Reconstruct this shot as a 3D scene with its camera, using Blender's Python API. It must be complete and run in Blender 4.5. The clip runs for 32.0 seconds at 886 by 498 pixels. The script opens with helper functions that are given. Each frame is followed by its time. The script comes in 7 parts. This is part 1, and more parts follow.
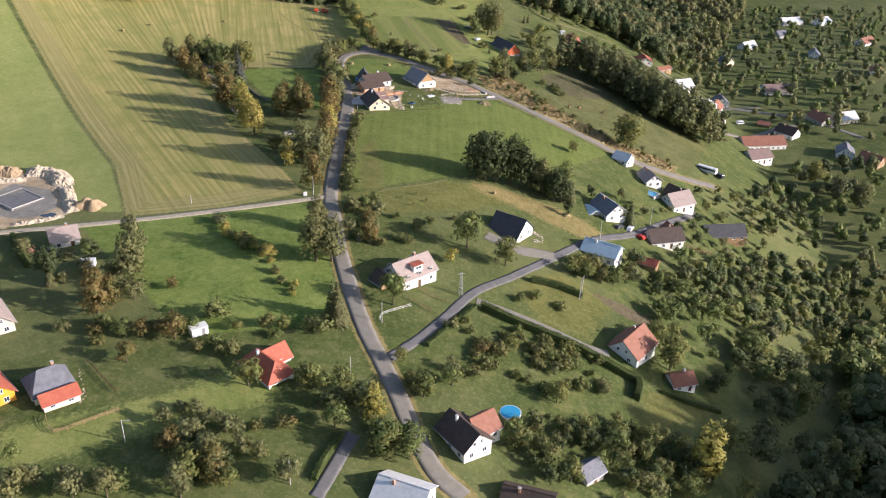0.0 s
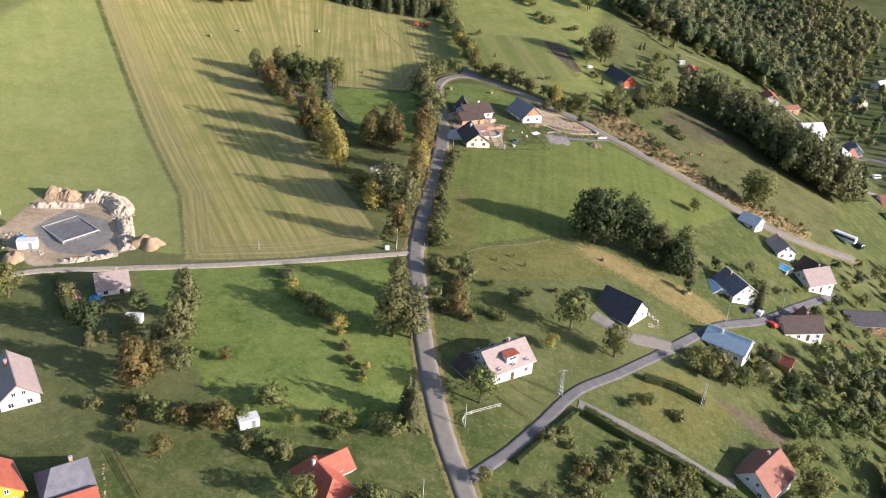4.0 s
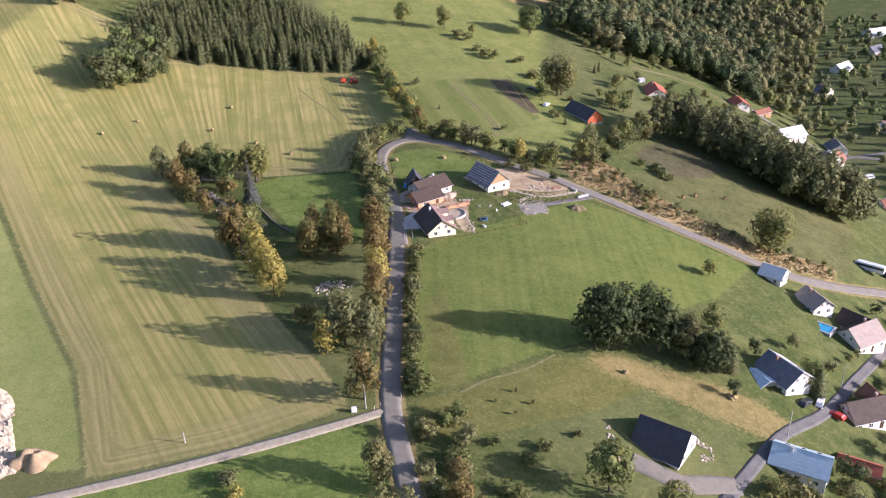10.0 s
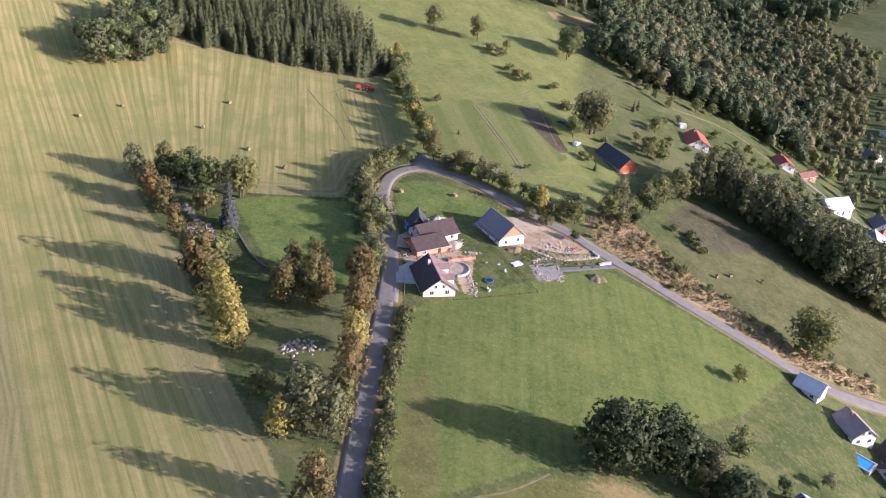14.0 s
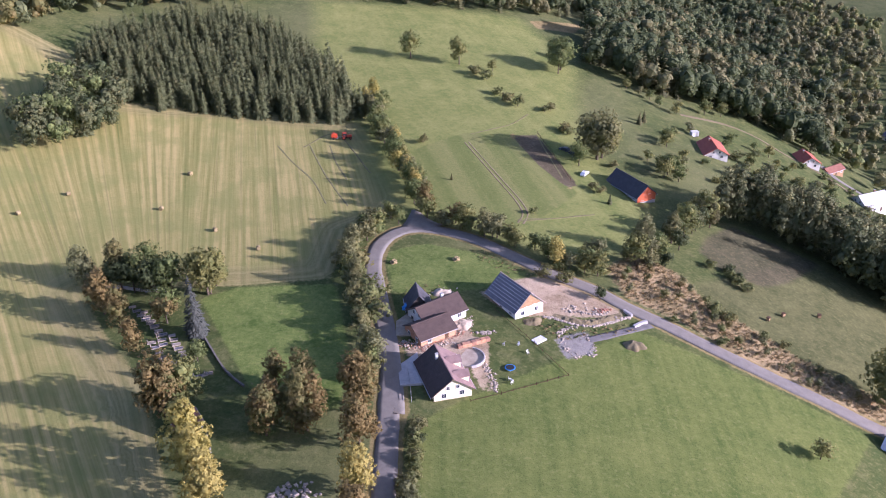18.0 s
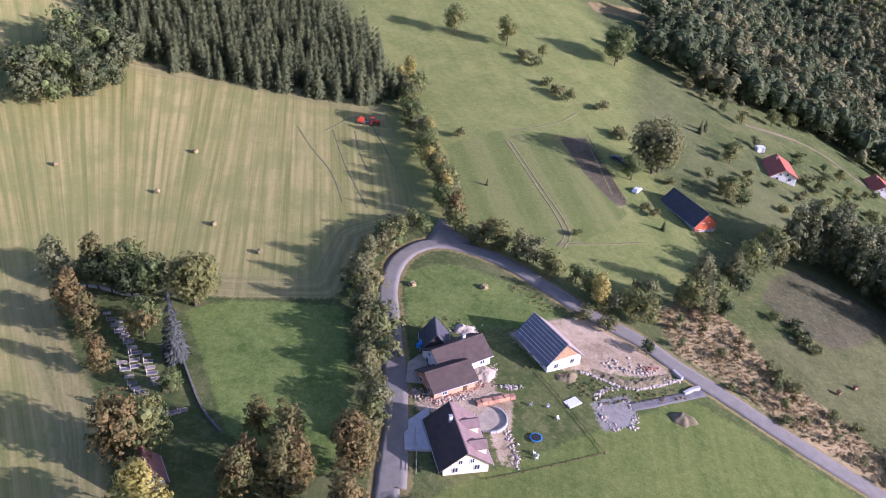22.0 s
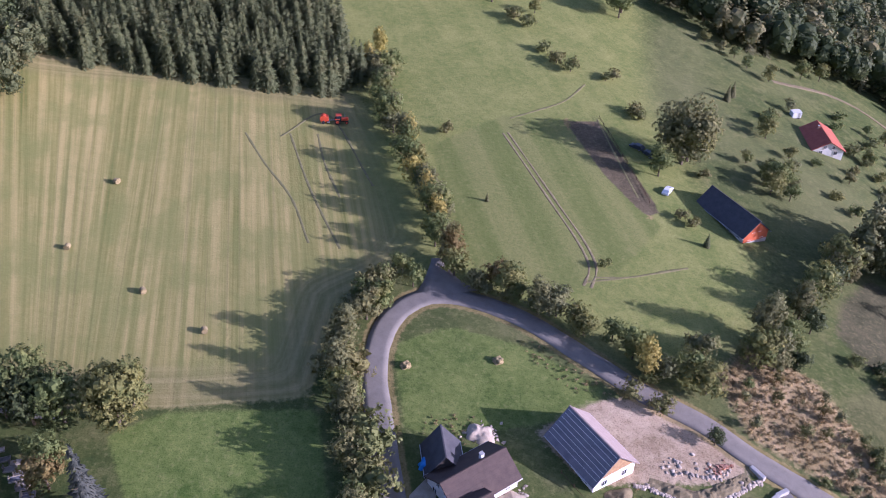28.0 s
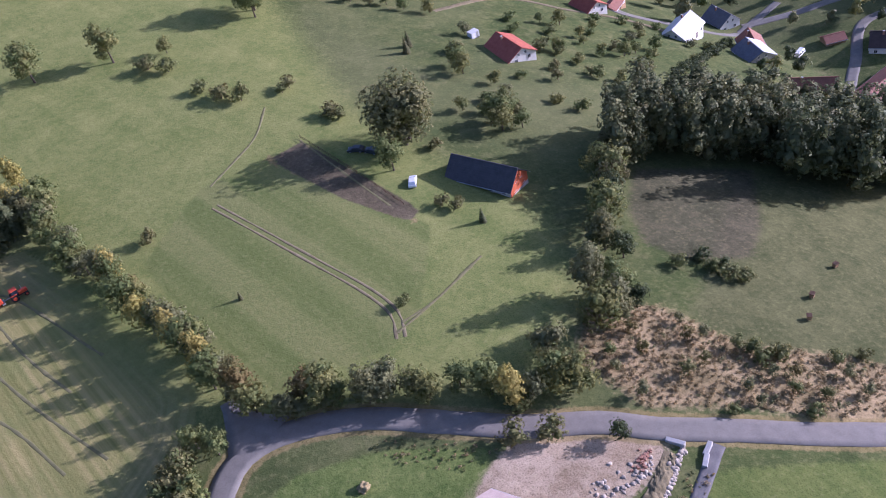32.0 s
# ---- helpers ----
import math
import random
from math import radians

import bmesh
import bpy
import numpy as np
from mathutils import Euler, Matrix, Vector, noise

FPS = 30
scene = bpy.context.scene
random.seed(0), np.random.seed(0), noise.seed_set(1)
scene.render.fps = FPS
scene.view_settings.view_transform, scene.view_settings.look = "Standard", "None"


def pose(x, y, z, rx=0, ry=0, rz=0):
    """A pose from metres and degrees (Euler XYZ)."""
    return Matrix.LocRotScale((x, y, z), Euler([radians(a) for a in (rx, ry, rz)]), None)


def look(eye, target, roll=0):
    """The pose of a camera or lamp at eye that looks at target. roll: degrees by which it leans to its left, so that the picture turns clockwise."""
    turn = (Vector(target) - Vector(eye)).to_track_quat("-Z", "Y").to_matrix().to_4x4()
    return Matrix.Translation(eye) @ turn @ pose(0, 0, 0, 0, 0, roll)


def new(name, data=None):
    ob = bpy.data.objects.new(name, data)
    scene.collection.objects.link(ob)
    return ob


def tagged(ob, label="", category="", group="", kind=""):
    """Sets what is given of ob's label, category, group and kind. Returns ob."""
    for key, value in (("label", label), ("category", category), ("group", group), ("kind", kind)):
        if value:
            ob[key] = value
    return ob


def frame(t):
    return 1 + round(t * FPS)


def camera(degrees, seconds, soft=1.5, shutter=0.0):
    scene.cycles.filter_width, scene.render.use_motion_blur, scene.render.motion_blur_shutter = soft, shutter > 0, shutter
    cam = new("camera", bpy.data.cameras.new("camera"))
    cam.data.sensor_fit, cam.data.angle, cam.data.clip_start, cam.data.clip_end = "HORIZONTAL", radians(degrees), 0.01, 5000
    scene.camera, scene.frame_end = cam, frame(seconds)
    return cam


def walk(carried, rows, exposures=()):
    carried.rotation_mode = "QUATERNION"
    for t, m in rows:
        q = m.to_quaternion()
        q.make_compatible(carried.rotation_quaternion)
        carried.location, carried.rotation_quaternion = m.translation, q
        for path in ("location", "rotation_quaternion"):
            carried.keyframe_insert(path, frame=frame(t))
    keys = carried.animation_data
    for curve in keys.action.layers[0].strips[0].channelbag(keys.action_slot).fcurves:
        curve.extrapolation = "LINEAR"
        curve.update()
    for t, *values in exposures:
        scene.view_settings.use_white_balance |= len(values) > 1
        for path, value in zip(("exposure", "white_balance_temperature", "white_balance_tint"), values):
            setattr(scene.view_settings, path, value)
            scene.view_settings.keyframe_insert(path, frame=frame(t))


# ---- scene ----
cam = camera(56.0, 32.0, soft=1.05)
PATH = [
    (0, (0.00, -0.00, 129.99), (-0.052, 8.823, 125.289), 1.96),
    (0.5, (-0.70, 5.65, 129.95), (-1.011, 14.185, 124.752), 1.37),
    (1, (-1.52, 10.82, 129.93), (-1.930, 19.393, 124.799), -0.46),
    (1.5, (0.10, 14.95, 131.14), (0.122, 23.749, 126.393), 3.14),
    (2, (-1.56, 21.20, 130.10), (-1.792, 30.106, 125.568), 2.39),
    (2.5, (-2.74, 26.26, 130.98), (-3.212, 35.180, 126.486), 3.77),
    (3, (-5.29, 32.28, 130.10), (-6.061, 41.076, 125.411), 1.95),
    (3.5, (-6.96, 37.46, 130.08), (-7.787, 46.234, 125.356), 3.19),
    (5.5, (-13.34, 56.18, 129.58), (-14.556, 64.853, 124.760), 4.98),
    (6, (-14.75, 60.92, 129.61), (-16.239, 69.616, 124.899), 3.08),
    (6.5, (-15.31, 66.48, 129.65), (-16.573, 75.305, 125.126), 1.18),
    (7, (-16.25, 71.77, 129.91), (-17.574, 80.560, 125.328), -0.04),
    (7.5, (-17.75, 76.64, 129.48), (-18.895, 85.433, 124.862), 1.64),
    (8, (-17.38, 82.25, 130.21), (-18.426, 91.001, 125.493), 1.78),
    (8.5, (-19.39, 85.73, 130.60), (-20.649, 94.423, 125.822), -0.99),
    (9, (-18.95, 92.76, 130.45), (-19.699, 101.534, 125.714), -0.32),
    (9.5, (-19.22, 97.05, 130.64), (-19.993, 105.902, 126.040), -5.38),
    (10, (-19.63, 103.46, 130.63), (-20.032, 112.328, 126.028), -2.49),
    (10.5, (-19.48, 108.60, 130.47), (-19.758, 117.402, 125.736), -4.76),
    (11, (-19.22, 113.94, 130.91), (-19.247, 122.675, 126.041), -1.96),
    (11.5, (-18.51, 119.38, 129.79), (-18.507, 128.148, 124.983), -0.53),
    (12, (-19.23, 123.37, 131.30), (-19.361, 131.975, 126.206), 0.75),
    (12.5, (-19.61, 127.57, 131.11), (-19.954, 136.184, 126.051), 1.29),
    (13, (-19.42, 131.63, 131.75), (-20.030, 140.289, 126.789), -0.24),
    (13.5, (-19.79, 136.33, 132.73), (-20.287, 144.964, 127.716), 2.94),
    (14, (-19.91, 142.37, 131.96), (-20.382, 151.176, 127.243), 5.04),
    (14.5, (-21.78, 148.10, 132.81), (-22.626, 157.034, 128.405), 1.37),
    (15, (-21.79, 153.52, 132.19), (-22.684, 162.446, 127.757), 0.52),
    (15.5, (-22.25, 158.52, 132.21), (-22.948, 167.459, 127.781), -2.08),
    (17.5, (-22.49, 178.25, 132.02), (-22.827, 187.157, 127.480), 0.87),
    (18, (-23.25, 182.92, 131.97), (-23.733, 191.744, 127.296), -1.40),
    (18.5, (-23.77, 187.33, 132.08), (-24.276, 196.196, 127.474), -2.01),
    (19, (-24.37, 191.86, 131.81), (-24.900, 200.705, 127.165), -1.91),
    (19.5, (-24.43, 195.96, 132.29), (-24.865, 204.795, 127.626), -0.91),
    (20, (-24.66, 200.05, 131.56), (-25.103, 208.898, 126.927), 0.39),
    (20.5, (-24.84, 205.02, 132.49), (-25.382, 213.918, 127.962), 2.01),
    (21, (-25.45, 208.91, 131.35), (-26.040, 217.647, 126.523), 2.69),
    (21.5, (-26.49, 213.17, 131.99), (-27.221, 221.870, 127.110), 2.27),
    (22, (-26.88, 217.34, 131.05), (-27.610, 225.913, 125.948), 3.34),
    (22.5, (-28.37, 221.39, 130.35), (-29.222, 229.870, 125.118), 2.64),
    (23, (-28.98, 225.89, 130.69), (-30.122, 234.226, 125.279), -0.26),
    (23.5, (-30.06, 229.86, 130.08), (-31.007, 238.126, 124.537), 1.56),
    (24, (-30.90, 234.26, 130.42), (-31.803, 242.470, 124.781), 1.64),
    (24.5, (-31.98, 238.47, 130.37), (-32.732, 246.542, 124.518), 3.12),
    (26.5, (-36.20, 256.42, 129.77), (-37.315, 264.430, 123.885), -1.31),
    (27, (-36.65, 261.78, 129.72), (-37.595, 269.740, 123.745), -1.48),
    (27.5, (-36.07, 267.21, 128.98), (-36.645, 275.293, 123.117), 1.29),
    (28, (-36.37, 271.81, 129.52), (-36.738, 279.885, 123.639), 1.30),
    (28.5, (-36.99, 276.45, 129.89), (-37.231, 284.490, 123.955), 2.03),
    (29, (-36.25, 280.82, 129.35), (-36.478, 288.944, 123.527), 2.09),
    (29.5, (-35.79, 285.61, 129.50), (-35.766, 293.675, 123.589), 4.33),
    (30, (-36.02, 290.41, 129.00), (-35.932, 298.443, 123.044), 5.26),
    (30.5, (-36.17, 295.14, 128.74), (-35.776, 303.098, 122.697), 5.20),
    (31, (-36.07, 298.96, 128.56), (-35.177, 306.764, 122.370), -1.88),
    (31.5, (-35.75, 303.14, 128.52), (-34.512, 310.812, 122.231), -12.53),
    (32, (-35.02, 306.72, 128.52), (-32.590, 313.936, 122.035), -15.10),
]
walk(cam, [(t, look(eye, target, roll)) for t, eye, target, roll in PATH],
     [(0.0, 0.84, 5790, 20), (6.0, 0.97, 5720, 25), (13.0, 1.00, 5420, 35), (19.0, 1.00, 5120, 44), (24.0, 0.90, 5010, 44), (28.0, 0.79, 4990, 46), (32.0, 0.65, 4880, 43)])

# ---------------------------------------------------------------- light
SUN_EL, SUN_AZ = 16.0, -9.5          # degrees above the horizon; heading from +x towards +y
world = bpy.data.worlds.new("sky")
scene.world = world
world.use_nodes = True
_wn = world.node_tree
_sky = _wn.nodes.new("ShaderNodeTexSky")
_sky.sky_type, _sky.sun_disc = "NISHITA", False
_sky.sun_elevation, _sky.sun_rotation = radians(SUN_EL), radians(90 - SUN_AZ)
_sky.air_density, _sky.dust_density = 1.2, 1.5
_wn.links.new(_sky.outputs[0], _wn.nodes["Background"].inputs[0])
_wn.nodes["Background"].inputs[1].default_value = 0.105
_sd = bpy.data.lights.new("sun", "SUN")
_sd.energy, _sd.angle, _sd.color = 5.0, radians(0.6), (1.0, 0.89, 0.74)
_so = new("sun", _sd)
_so.matrix_world = look((0, 0, 300), (-math.cos(radians(SUN_AZ)) * math.cos(radians(SUN_EL)),
                                      -math.sin(radians(SUN_AZ)) * math.cos(radians(SUN_EL)),
                                      300 - math.sin(radians(SUN_EL))))


# ---------------------------------------------------------------- materials
class Nodes:
    """A short hand for one material's node tree."""

    def __init__(self, name):
        self.mat = bpy.data.materials.new(name)
        self.mat.use_nodes = True
        self.t = self.mat.node_tree
        self.bsdf = self.t.nodes["Principled BSDF"]

    def add(self, kind, **values):
        n = self.t.nodes.new(kind)
        for key, value in values.items():
            setattr(n, key, value)
        return n

    def link(self, a, b):
        self.t.links.new(a, b)

    def place(self):
        return self.add("ShaderNodeNewGeometry").outputs["Position"]

    def noise(self, scale, detail=4.0, where=None, rough=0.55):
        n = self.add("ShaderNodeTexNoise")
        n.inputs["Scale"].default_value, n.inputs["Detail"].default_value = scale, detail
        n.inputs["Roughness"].default_value = rough
        self.link(where or self.place(), n.inputs["Vector"])
        return n.outputs["Fac"]

    def ramp(self, fac, stops):
        n = self.add("ShaderNodeValToRGB")
        while len(n.color_ramp.elements) < len(stops):
            n.color_ramp.elements.new(0.5)
        for e, (at, colour) in zip(n.color_ramp.elements, stops):
            e.position, e.color = at, (*colour, 1)
        self.link(fac, n.inputs[0])
        return n.outputs[0]

    def math(self, op, a, b=0.0, c=0.0, clamp=False):
        n = self.add("ShaderNodeMath", operation=op, use_clamp=clamp)
        for socket, v in zip(n.inputs, (a, b, c)):
            if isinstance(v, (int, float)):
                socket.default_value = v
            else:
                self.link(v, socket)
        return n.outputs[0]

    def mix(self, fac, a, b, blend="MIX"):
        n = self.add("ShaderNodeMix", data_type="RGBA", blend_type=blend)
        for socket, v in ((n.inputs[0], fac), (n.inputs[6], a), (n.inputs[7], b)):
            if isinstance(v, (int, float)):
                socket.default_value = v
            elif isinstance(v, tuple):
                socket.default_value = (*v, 1)
            else:
                self.link(v, socket)
        return n.outputs[2]

    def step(self, value, low, high):
        n = self.add("ShaderNodeMapRange", interpolation_type="SMOOTHSTEP")
        n.inputs[1].default_value, n.inputs[2].default_value = low, high
        self.link(value, n.inputs[0])
        return n.outputs[0]

    def bump(self, height, strength, distance):
        n = self.add("ShaderNodeBump")
        n.inputs["Strength"].default_value, n.inputs["Distance"].default_value = strength, distance
        self.link(height, n.inputs["Height"])
        self.link(n.outputs[0], self.bsdf.inputs["Normal"])

    def finish(self, colour, rough=0.9, spec=0.2):
        if isinstance(colour, tuple):
            self.bsdf.inputs["Base Color"].default_value = (*colour, 1)
        else:
            self.link(colour, self.bsdf.inputs["Base Color"])
        self.bsdf.inputs["Roughness"].default_value = rough
        self.bsdf.inputs["Specular IOR Level"].default_value = spec
        return self.mat


def grainy(name, dark, light, scale=1.2, rough=0.85, spec=0.25, bump=0.3, metal=0.0, vary=0.0):
    """A surface whose colour wanders between two tones at two scales, with fine relief."""
    m = Nodes(name)
    fac = m.math("ADD", m.math("MULTIPLY", m.noise(scale, 5), 0.6), m.math("MULTIPLY", m.noise(scale * 9, 3), 0.4))
    col = m.ramp(fac, [(0.32, dark), (0.68, light)])
    if vary:
        info = m.add("ShaderNodeObjectInfo").outputs["Random"]
        col = m.mix(m.math("MULTIPLY", info, vary), col, (0.02, 0.015, 0.01))
    m.bump(m.noise(scale * 14, 3), bump, 0.03)
    m.bsdf.inputs["Metallic"].default_value = metal
    return m.finish(col, rough, spec)


def leafy(name, dark, light, other=None):
    """Foliage: tone by leaf, by tree and by a slow wander, a little light let through."""
    m = Nodes(name)
    isl = m.add("ShaderNodeNewGeometry").outputs["Random Per Island"]
    info = m.add("ShaderNodeObjectInfo").outputs["Random"]
    col = m.mix(m.math("ADD", m.math("MULTIPLY", isl, 0.30), m.math("MULTIPLY", m.noise(0.8, 4), 0.70)), dark, light)
    if other:
        col = m.mix(m.step(m.math("ADD", m.math("MULTIPLY", info, 0.5), m.noise(0.3, 2)), 0.62, 1.0), col, other)
    col = m.mix(m.math("MULTIPLY", info, 0.35), col, dark)
    m.finish(col, 0.7, 0.25)
    m.bsdf.inputs["Transmission Weight"].default_value = 0.0
    tr = m.add("ShaderNodeBsdfTranslucent")
    m.link(col, tr.inputs[0])
    mx = m.add("ShaderNodeMixShader")
    mx.inputs[0].default_value = 0.34
    m.link(m.bsdf.outputs[0], mx.inputs[1])
    m.link(tr.outputs[0], mx.inputs[2])
    m.link(mx.outputs[0], m.t.nodes["Material Output"].inputs[0])
    return m.mat


LEAF = {
    "green": leafy("leaf_green", (0.076, 0.112, 0.032), (0.264, 0.302, 0.098), (0.302, 0.280, 0.087)),
    "dark": leafy("leaf_dark", (0.044, 0.064, 0.026), (0.136, 0.164, 0.059)),
    "pale": leafy("leaf_pale", (0.111, 0.125, 0.049), (0.305, 0.305, 0.137), (0.260, 0.247, 0.096)),
    "yellow": leafy("leaf_yellow", (0.300, 0.262, 0.062), (0.580, 0.490, 0.150), (0.400, 0.360, 0.090)),
    "russet": leafy("leaf_russet", (0.122, 0.097, 0.033), (0.339, 0.250, 0.090), (0.192, 0.198, 0.064)),
    "spruce": leafy("needles", (0.056, 0.075, 0.031), (0.194, 0.212, 0.086), (0.178, 0.167, 0.067)),
    "blue": leafy("needles_grey", (0.045, 0.054, 0.046), (0.135, 0.148, 0.122)),
    "bush": leafy("leaf_bush", (0.085, 0.112, 0.032), (0.264, 0.275, 0.095), (0.257, 0.227, 0.087)),
    "straw": leafy("dry_grass", (0.30, 0.225, 0.10), (0.56, 0.42, 0.215), (0.34, 0.27, 0.12)),
    "mixed": leafy("leaf_mixed", (0.065, 0.087, 0.036), (0.205, 0.222, 0.092), (0.232, 0.205, 0.085)),
    "clipped": leafy("leaf_hedge", (0.051, 0.077, 0.023), (0.160, 0.192, 0.058)),
}
BARK = grainy("bark", (0.06, 0.045, 0.03), (0.17, 0.14, 0.10), 3.0, 0.95, 0.1, 0.8)
ASPHALT = grainy("asphalt", (0.150, 0.138, 0.116), (0.224, 0.206, 0.172), 0.5, 0.85, 0.3, 0.2)
GRAVEL = grainy("gravel_track", (0.27, 0.23, 0.165), (0.46, 0.40, 0.30), 0.9, 0.95, 0.1, 0.5)
CONCRETE = grainy("concrete", (0.34, 0.33, 0.31), (0.50, 0.48, 0.45), 0.8, 0.9, 0.2, 0.3)
PLASTER = {
    "white": grainy("plaster_white", (0.68, 0.66, 0.61), (0.83, 0.81, 0.77), 0.7, 0.9, 0.2, 0.15),
    "cream": grainy("plaster_cream", (0.66, 0.58, 0.40), (0.80, 0.72, 0.52), 0.7, 0.9, 0.2, 0.15),
    "orange": grainy("plaster_orange", (0.62, 0.27, 0.02), (0.74, 0.36, 0.05), 0.7, 0.9, 0.2, 0.15),
    "brick": grainy("hollow_brick", (0.45, 0.22, 0.12), (0.62, 0.36, 0.22), 2.0, 0.9, 0.2, 0.4),
    "grey": grainy("plaster_grey", (0.36, 0.34, 0.31), (0.52, 0.49, 0.45), 0.8, 0.9, 0.2, 0.2),
    "wood": grainy("plank_wood", (0.24, 0.15, 0.08), (0.42, 0.28, 0.15), 1.5, 0.85, 0.2, 0.4),
    # dark boards, near black because the gable's shade is in the colour
    "shaded_gable": grainy("shaded_board", (0.05, 0.042, 0.036), (0.10, 0.085, 0.072), 1.5, 0.85, 0.2, 0.4),
    "redwood": grainy("red_gable", (0.40, 0.085, 0.03), (0.54, 0.15, 0.06), 1.5, 0.8, 0.2, 0.3),
}


def roofing(name, dark, light, pitch=0.36, rough=0.7, metal=0.0, spec=0.3):
    """Roof covering with courses across the slope (rows follow height) and stains."""
    m = Nodes(name)
    sep = m.add("ShaderNodeSeparateXYZ")
    m.link(m.place(), sep.inputs[0])
    row = m.math("FRACT", m.math("DIVIDE", sep.outputs[2], pitch))
    fac = m.math("ADD", m.math("MULTIPLY", m.noise(0.8, 5), 0.55), m.math("MULTIPLY", m.noise(7, 3), 0.45))
    col = m.ramp(fac, [(0.3, dark), (0.7, light)])
    m.bump(row, 0.5, 0.04)
    m.bsdf.inputs["Metallic"].default_value = metal
    return m.finish(col, rough, spec)


ROOF = {
    "brown": roofing("roof_brown", (0.050, 0.035, 0.029), (0.096, 0.068, 0.054)),
    "maroon": roofing("roof_maroon", (0.185, 0.080, 0.062), (0.29, 0.145, 0.115)),
    "mauve": roofing("roof_mauve", (0.162, 0.106, 0.093), (0.272, 0.191, 0.170)),
    "dark": roofing("roof_dark", (0.042, 0.042, 0.047), (0.088, 0.086, 0.092)),
    "slate": roofing("roof_slate", (0.10, 0.105, 0.12), (0.20, 0.20, 0.22)),
    "red": roofing("roof_red", (0.295, 0.070, 0.041), (0.451, 0.139, 0.082)),
    "rust": roofing("roof_rust", (0.203, 0.079, 0.049), (0.323, 0.150, 0.098)),
    "pink": roofing("roof_worn_tile", (0.265, 0.207, 0.179), (0.390, 0.320, 0.285)),
    "white": roofing("roof_pale_sheet", (0.50, 0.50, 0.50), (0.70, 0.70, 0.69), 0.5, 0.45),
    "blue": roofing("roof_blue_sheet", (0.36, 0.46, 0.52), (0.52, 0.62, 0.66), 0.5, 0.4),
    "teal": roofing("roof_teal_sheet", (0.10, 0.36, 0.42), (0.20, 0.48, 0.54), 0.5, 0.4),
}
FRAME = grainy("window_frame", (0.62, 0.60, 0.56), (0.78, 0.77, 0.74), 2, 0.6, 0.3, 0.05)
DARKWOOD = grainy("dark_wood", (0.06, 0.035, 0.02), (0.14, 0.085, 0.05), 2.5, 0.8, 0.2, 0.3)
METAL = grainy("galvanised", (0.42, 0.43, 0.44), (0.60, 0.61, 0.62), 2, 0.45, 0.5, 0.1, 0.7)
STONE = grainy("rubble_stone", (0.33, 0.28, 0.215), (0.56, 0.49, 0.395), 1.5, 0.95, 0.1, 0.6, vary=0.35)
BRICKRED = grainy("brick_red", (0.36, 0.18, 0.115), (0.56, 0.33, 0.225), 2.0, 0.9, 0.15, 0.3, vary=0.3)
HAYMAT = grainy("pressed_hay", (0.20, 0.158, 0.076), (0.35, 0.285, 0.145), 4.0, 0.95, 0.05, 0.8)
TARP = grainy("white_tarp", (0.62, 0.63, 0.64), (0.80, 0.80, 0.80), 1.5, 0.5, 0.3, 0.2)
DARKSTONE = grainy("dark_stone", (0.095, 0.09, 0.08), (0.21, 0.195, 0.17), 1.2, 0.95, 0.1, 0.5)
BLUEPL = grainy("blue_plastic", (0.03, 0.20, 0.55), (0.06, 0.30, 0.70), 1.5, 0.4, 0.4, 0.1)
REDPAINT = grainy("tractor_red", (0.50, 0.06, 0.02), (0.62, 0.10, 0.04), 1.5, 0.35, 0.5, 0.05)
RUBBER = grainy("rubber", (0.02, 0.02, 0.02), (0.045, 0.045, 0.045), 3, 0.9, 0.2, 0.2)
CARPAINT = {
    "white": grainy("car_white", (0.70, 0.70, 0.70), (0.78, 0.78, 0.78), 0.5, 0.3, 0.5, 0.0),
    "dark": grainy("car_dark", (0.03, 0.035, 0.04), (0.05, 0.055, 0.06), 0.5, 0.3, 0.5, 0.0),
    "red": grainy("car_red", (0.40, 0.03, 0.02), (0.48, 0.05, 0.03), 0.5, 0.3, 0.5, 0.0),
}
_g = Nodes("glass_dark")
GLASS = _g.finish((0.035, 0.045, 0.06), 0.12, 0.6)
_w = Nodes("pool_water")
_w.bump(_w.noise(1.4, 2), 0.25, 0.05)
WATER = _w.finish((0.05, 0.33, 0.55), 0.08, 0.5)


# ---------------------------------------------------------------- the lie of the land
GX, GY, GSIZE = [-220 + 90 * i for i in range(7)], [90 + 120 * i for i in range(7)], 120.0
RISE = [-10.12, -29.18, 4.47, -5.30, -11.69, -6.06, -1.30, -2.64, -0.55, 0.39, -0.83, -7.36, -3.89, -4.00, -4.69, 1.72, 1.99, 7.90, 6.88, 7.60, 1.03, 1.04,
    8.04, 4.16, 7.11, 8.58, 12.02, 7.85, 7.35, 9.65, 2.92, -1.08, -3.08, 3.04, 5.02, 3.04, 1.77, -2.01, -3.89, -7.32, -2.94, 0.10, -2.60, -4.37, -4.52,
    -1.91, -3.59, -1.90, -0.64, -2.39, -3.49, -2.94]


def ground(x, y):
    """Height of the land, for numbers or arrays."""
    far = 115.0 * np.exp(-((x - 280) / 45.0) ** 2 / 2 - ((y - 140) / 60.0) ** 2 / 2)   # an unseen hill, added to shade the valley gardens
    x, y = np.clip(x, -230, 175), np.clip(y, 90, 800)
    z = far + RISE[0] + RISE[1] * x / 100 + RISE[2] * (y - 350) / 100
    n = 3
    for cx in GX:
        for cy in GY:
            z = z + RISE[n] * np.exp(-((x - cx) ** 2 + (y - cy) ** 2) / (2 * GSIZE**2))
            n += 1
    return z


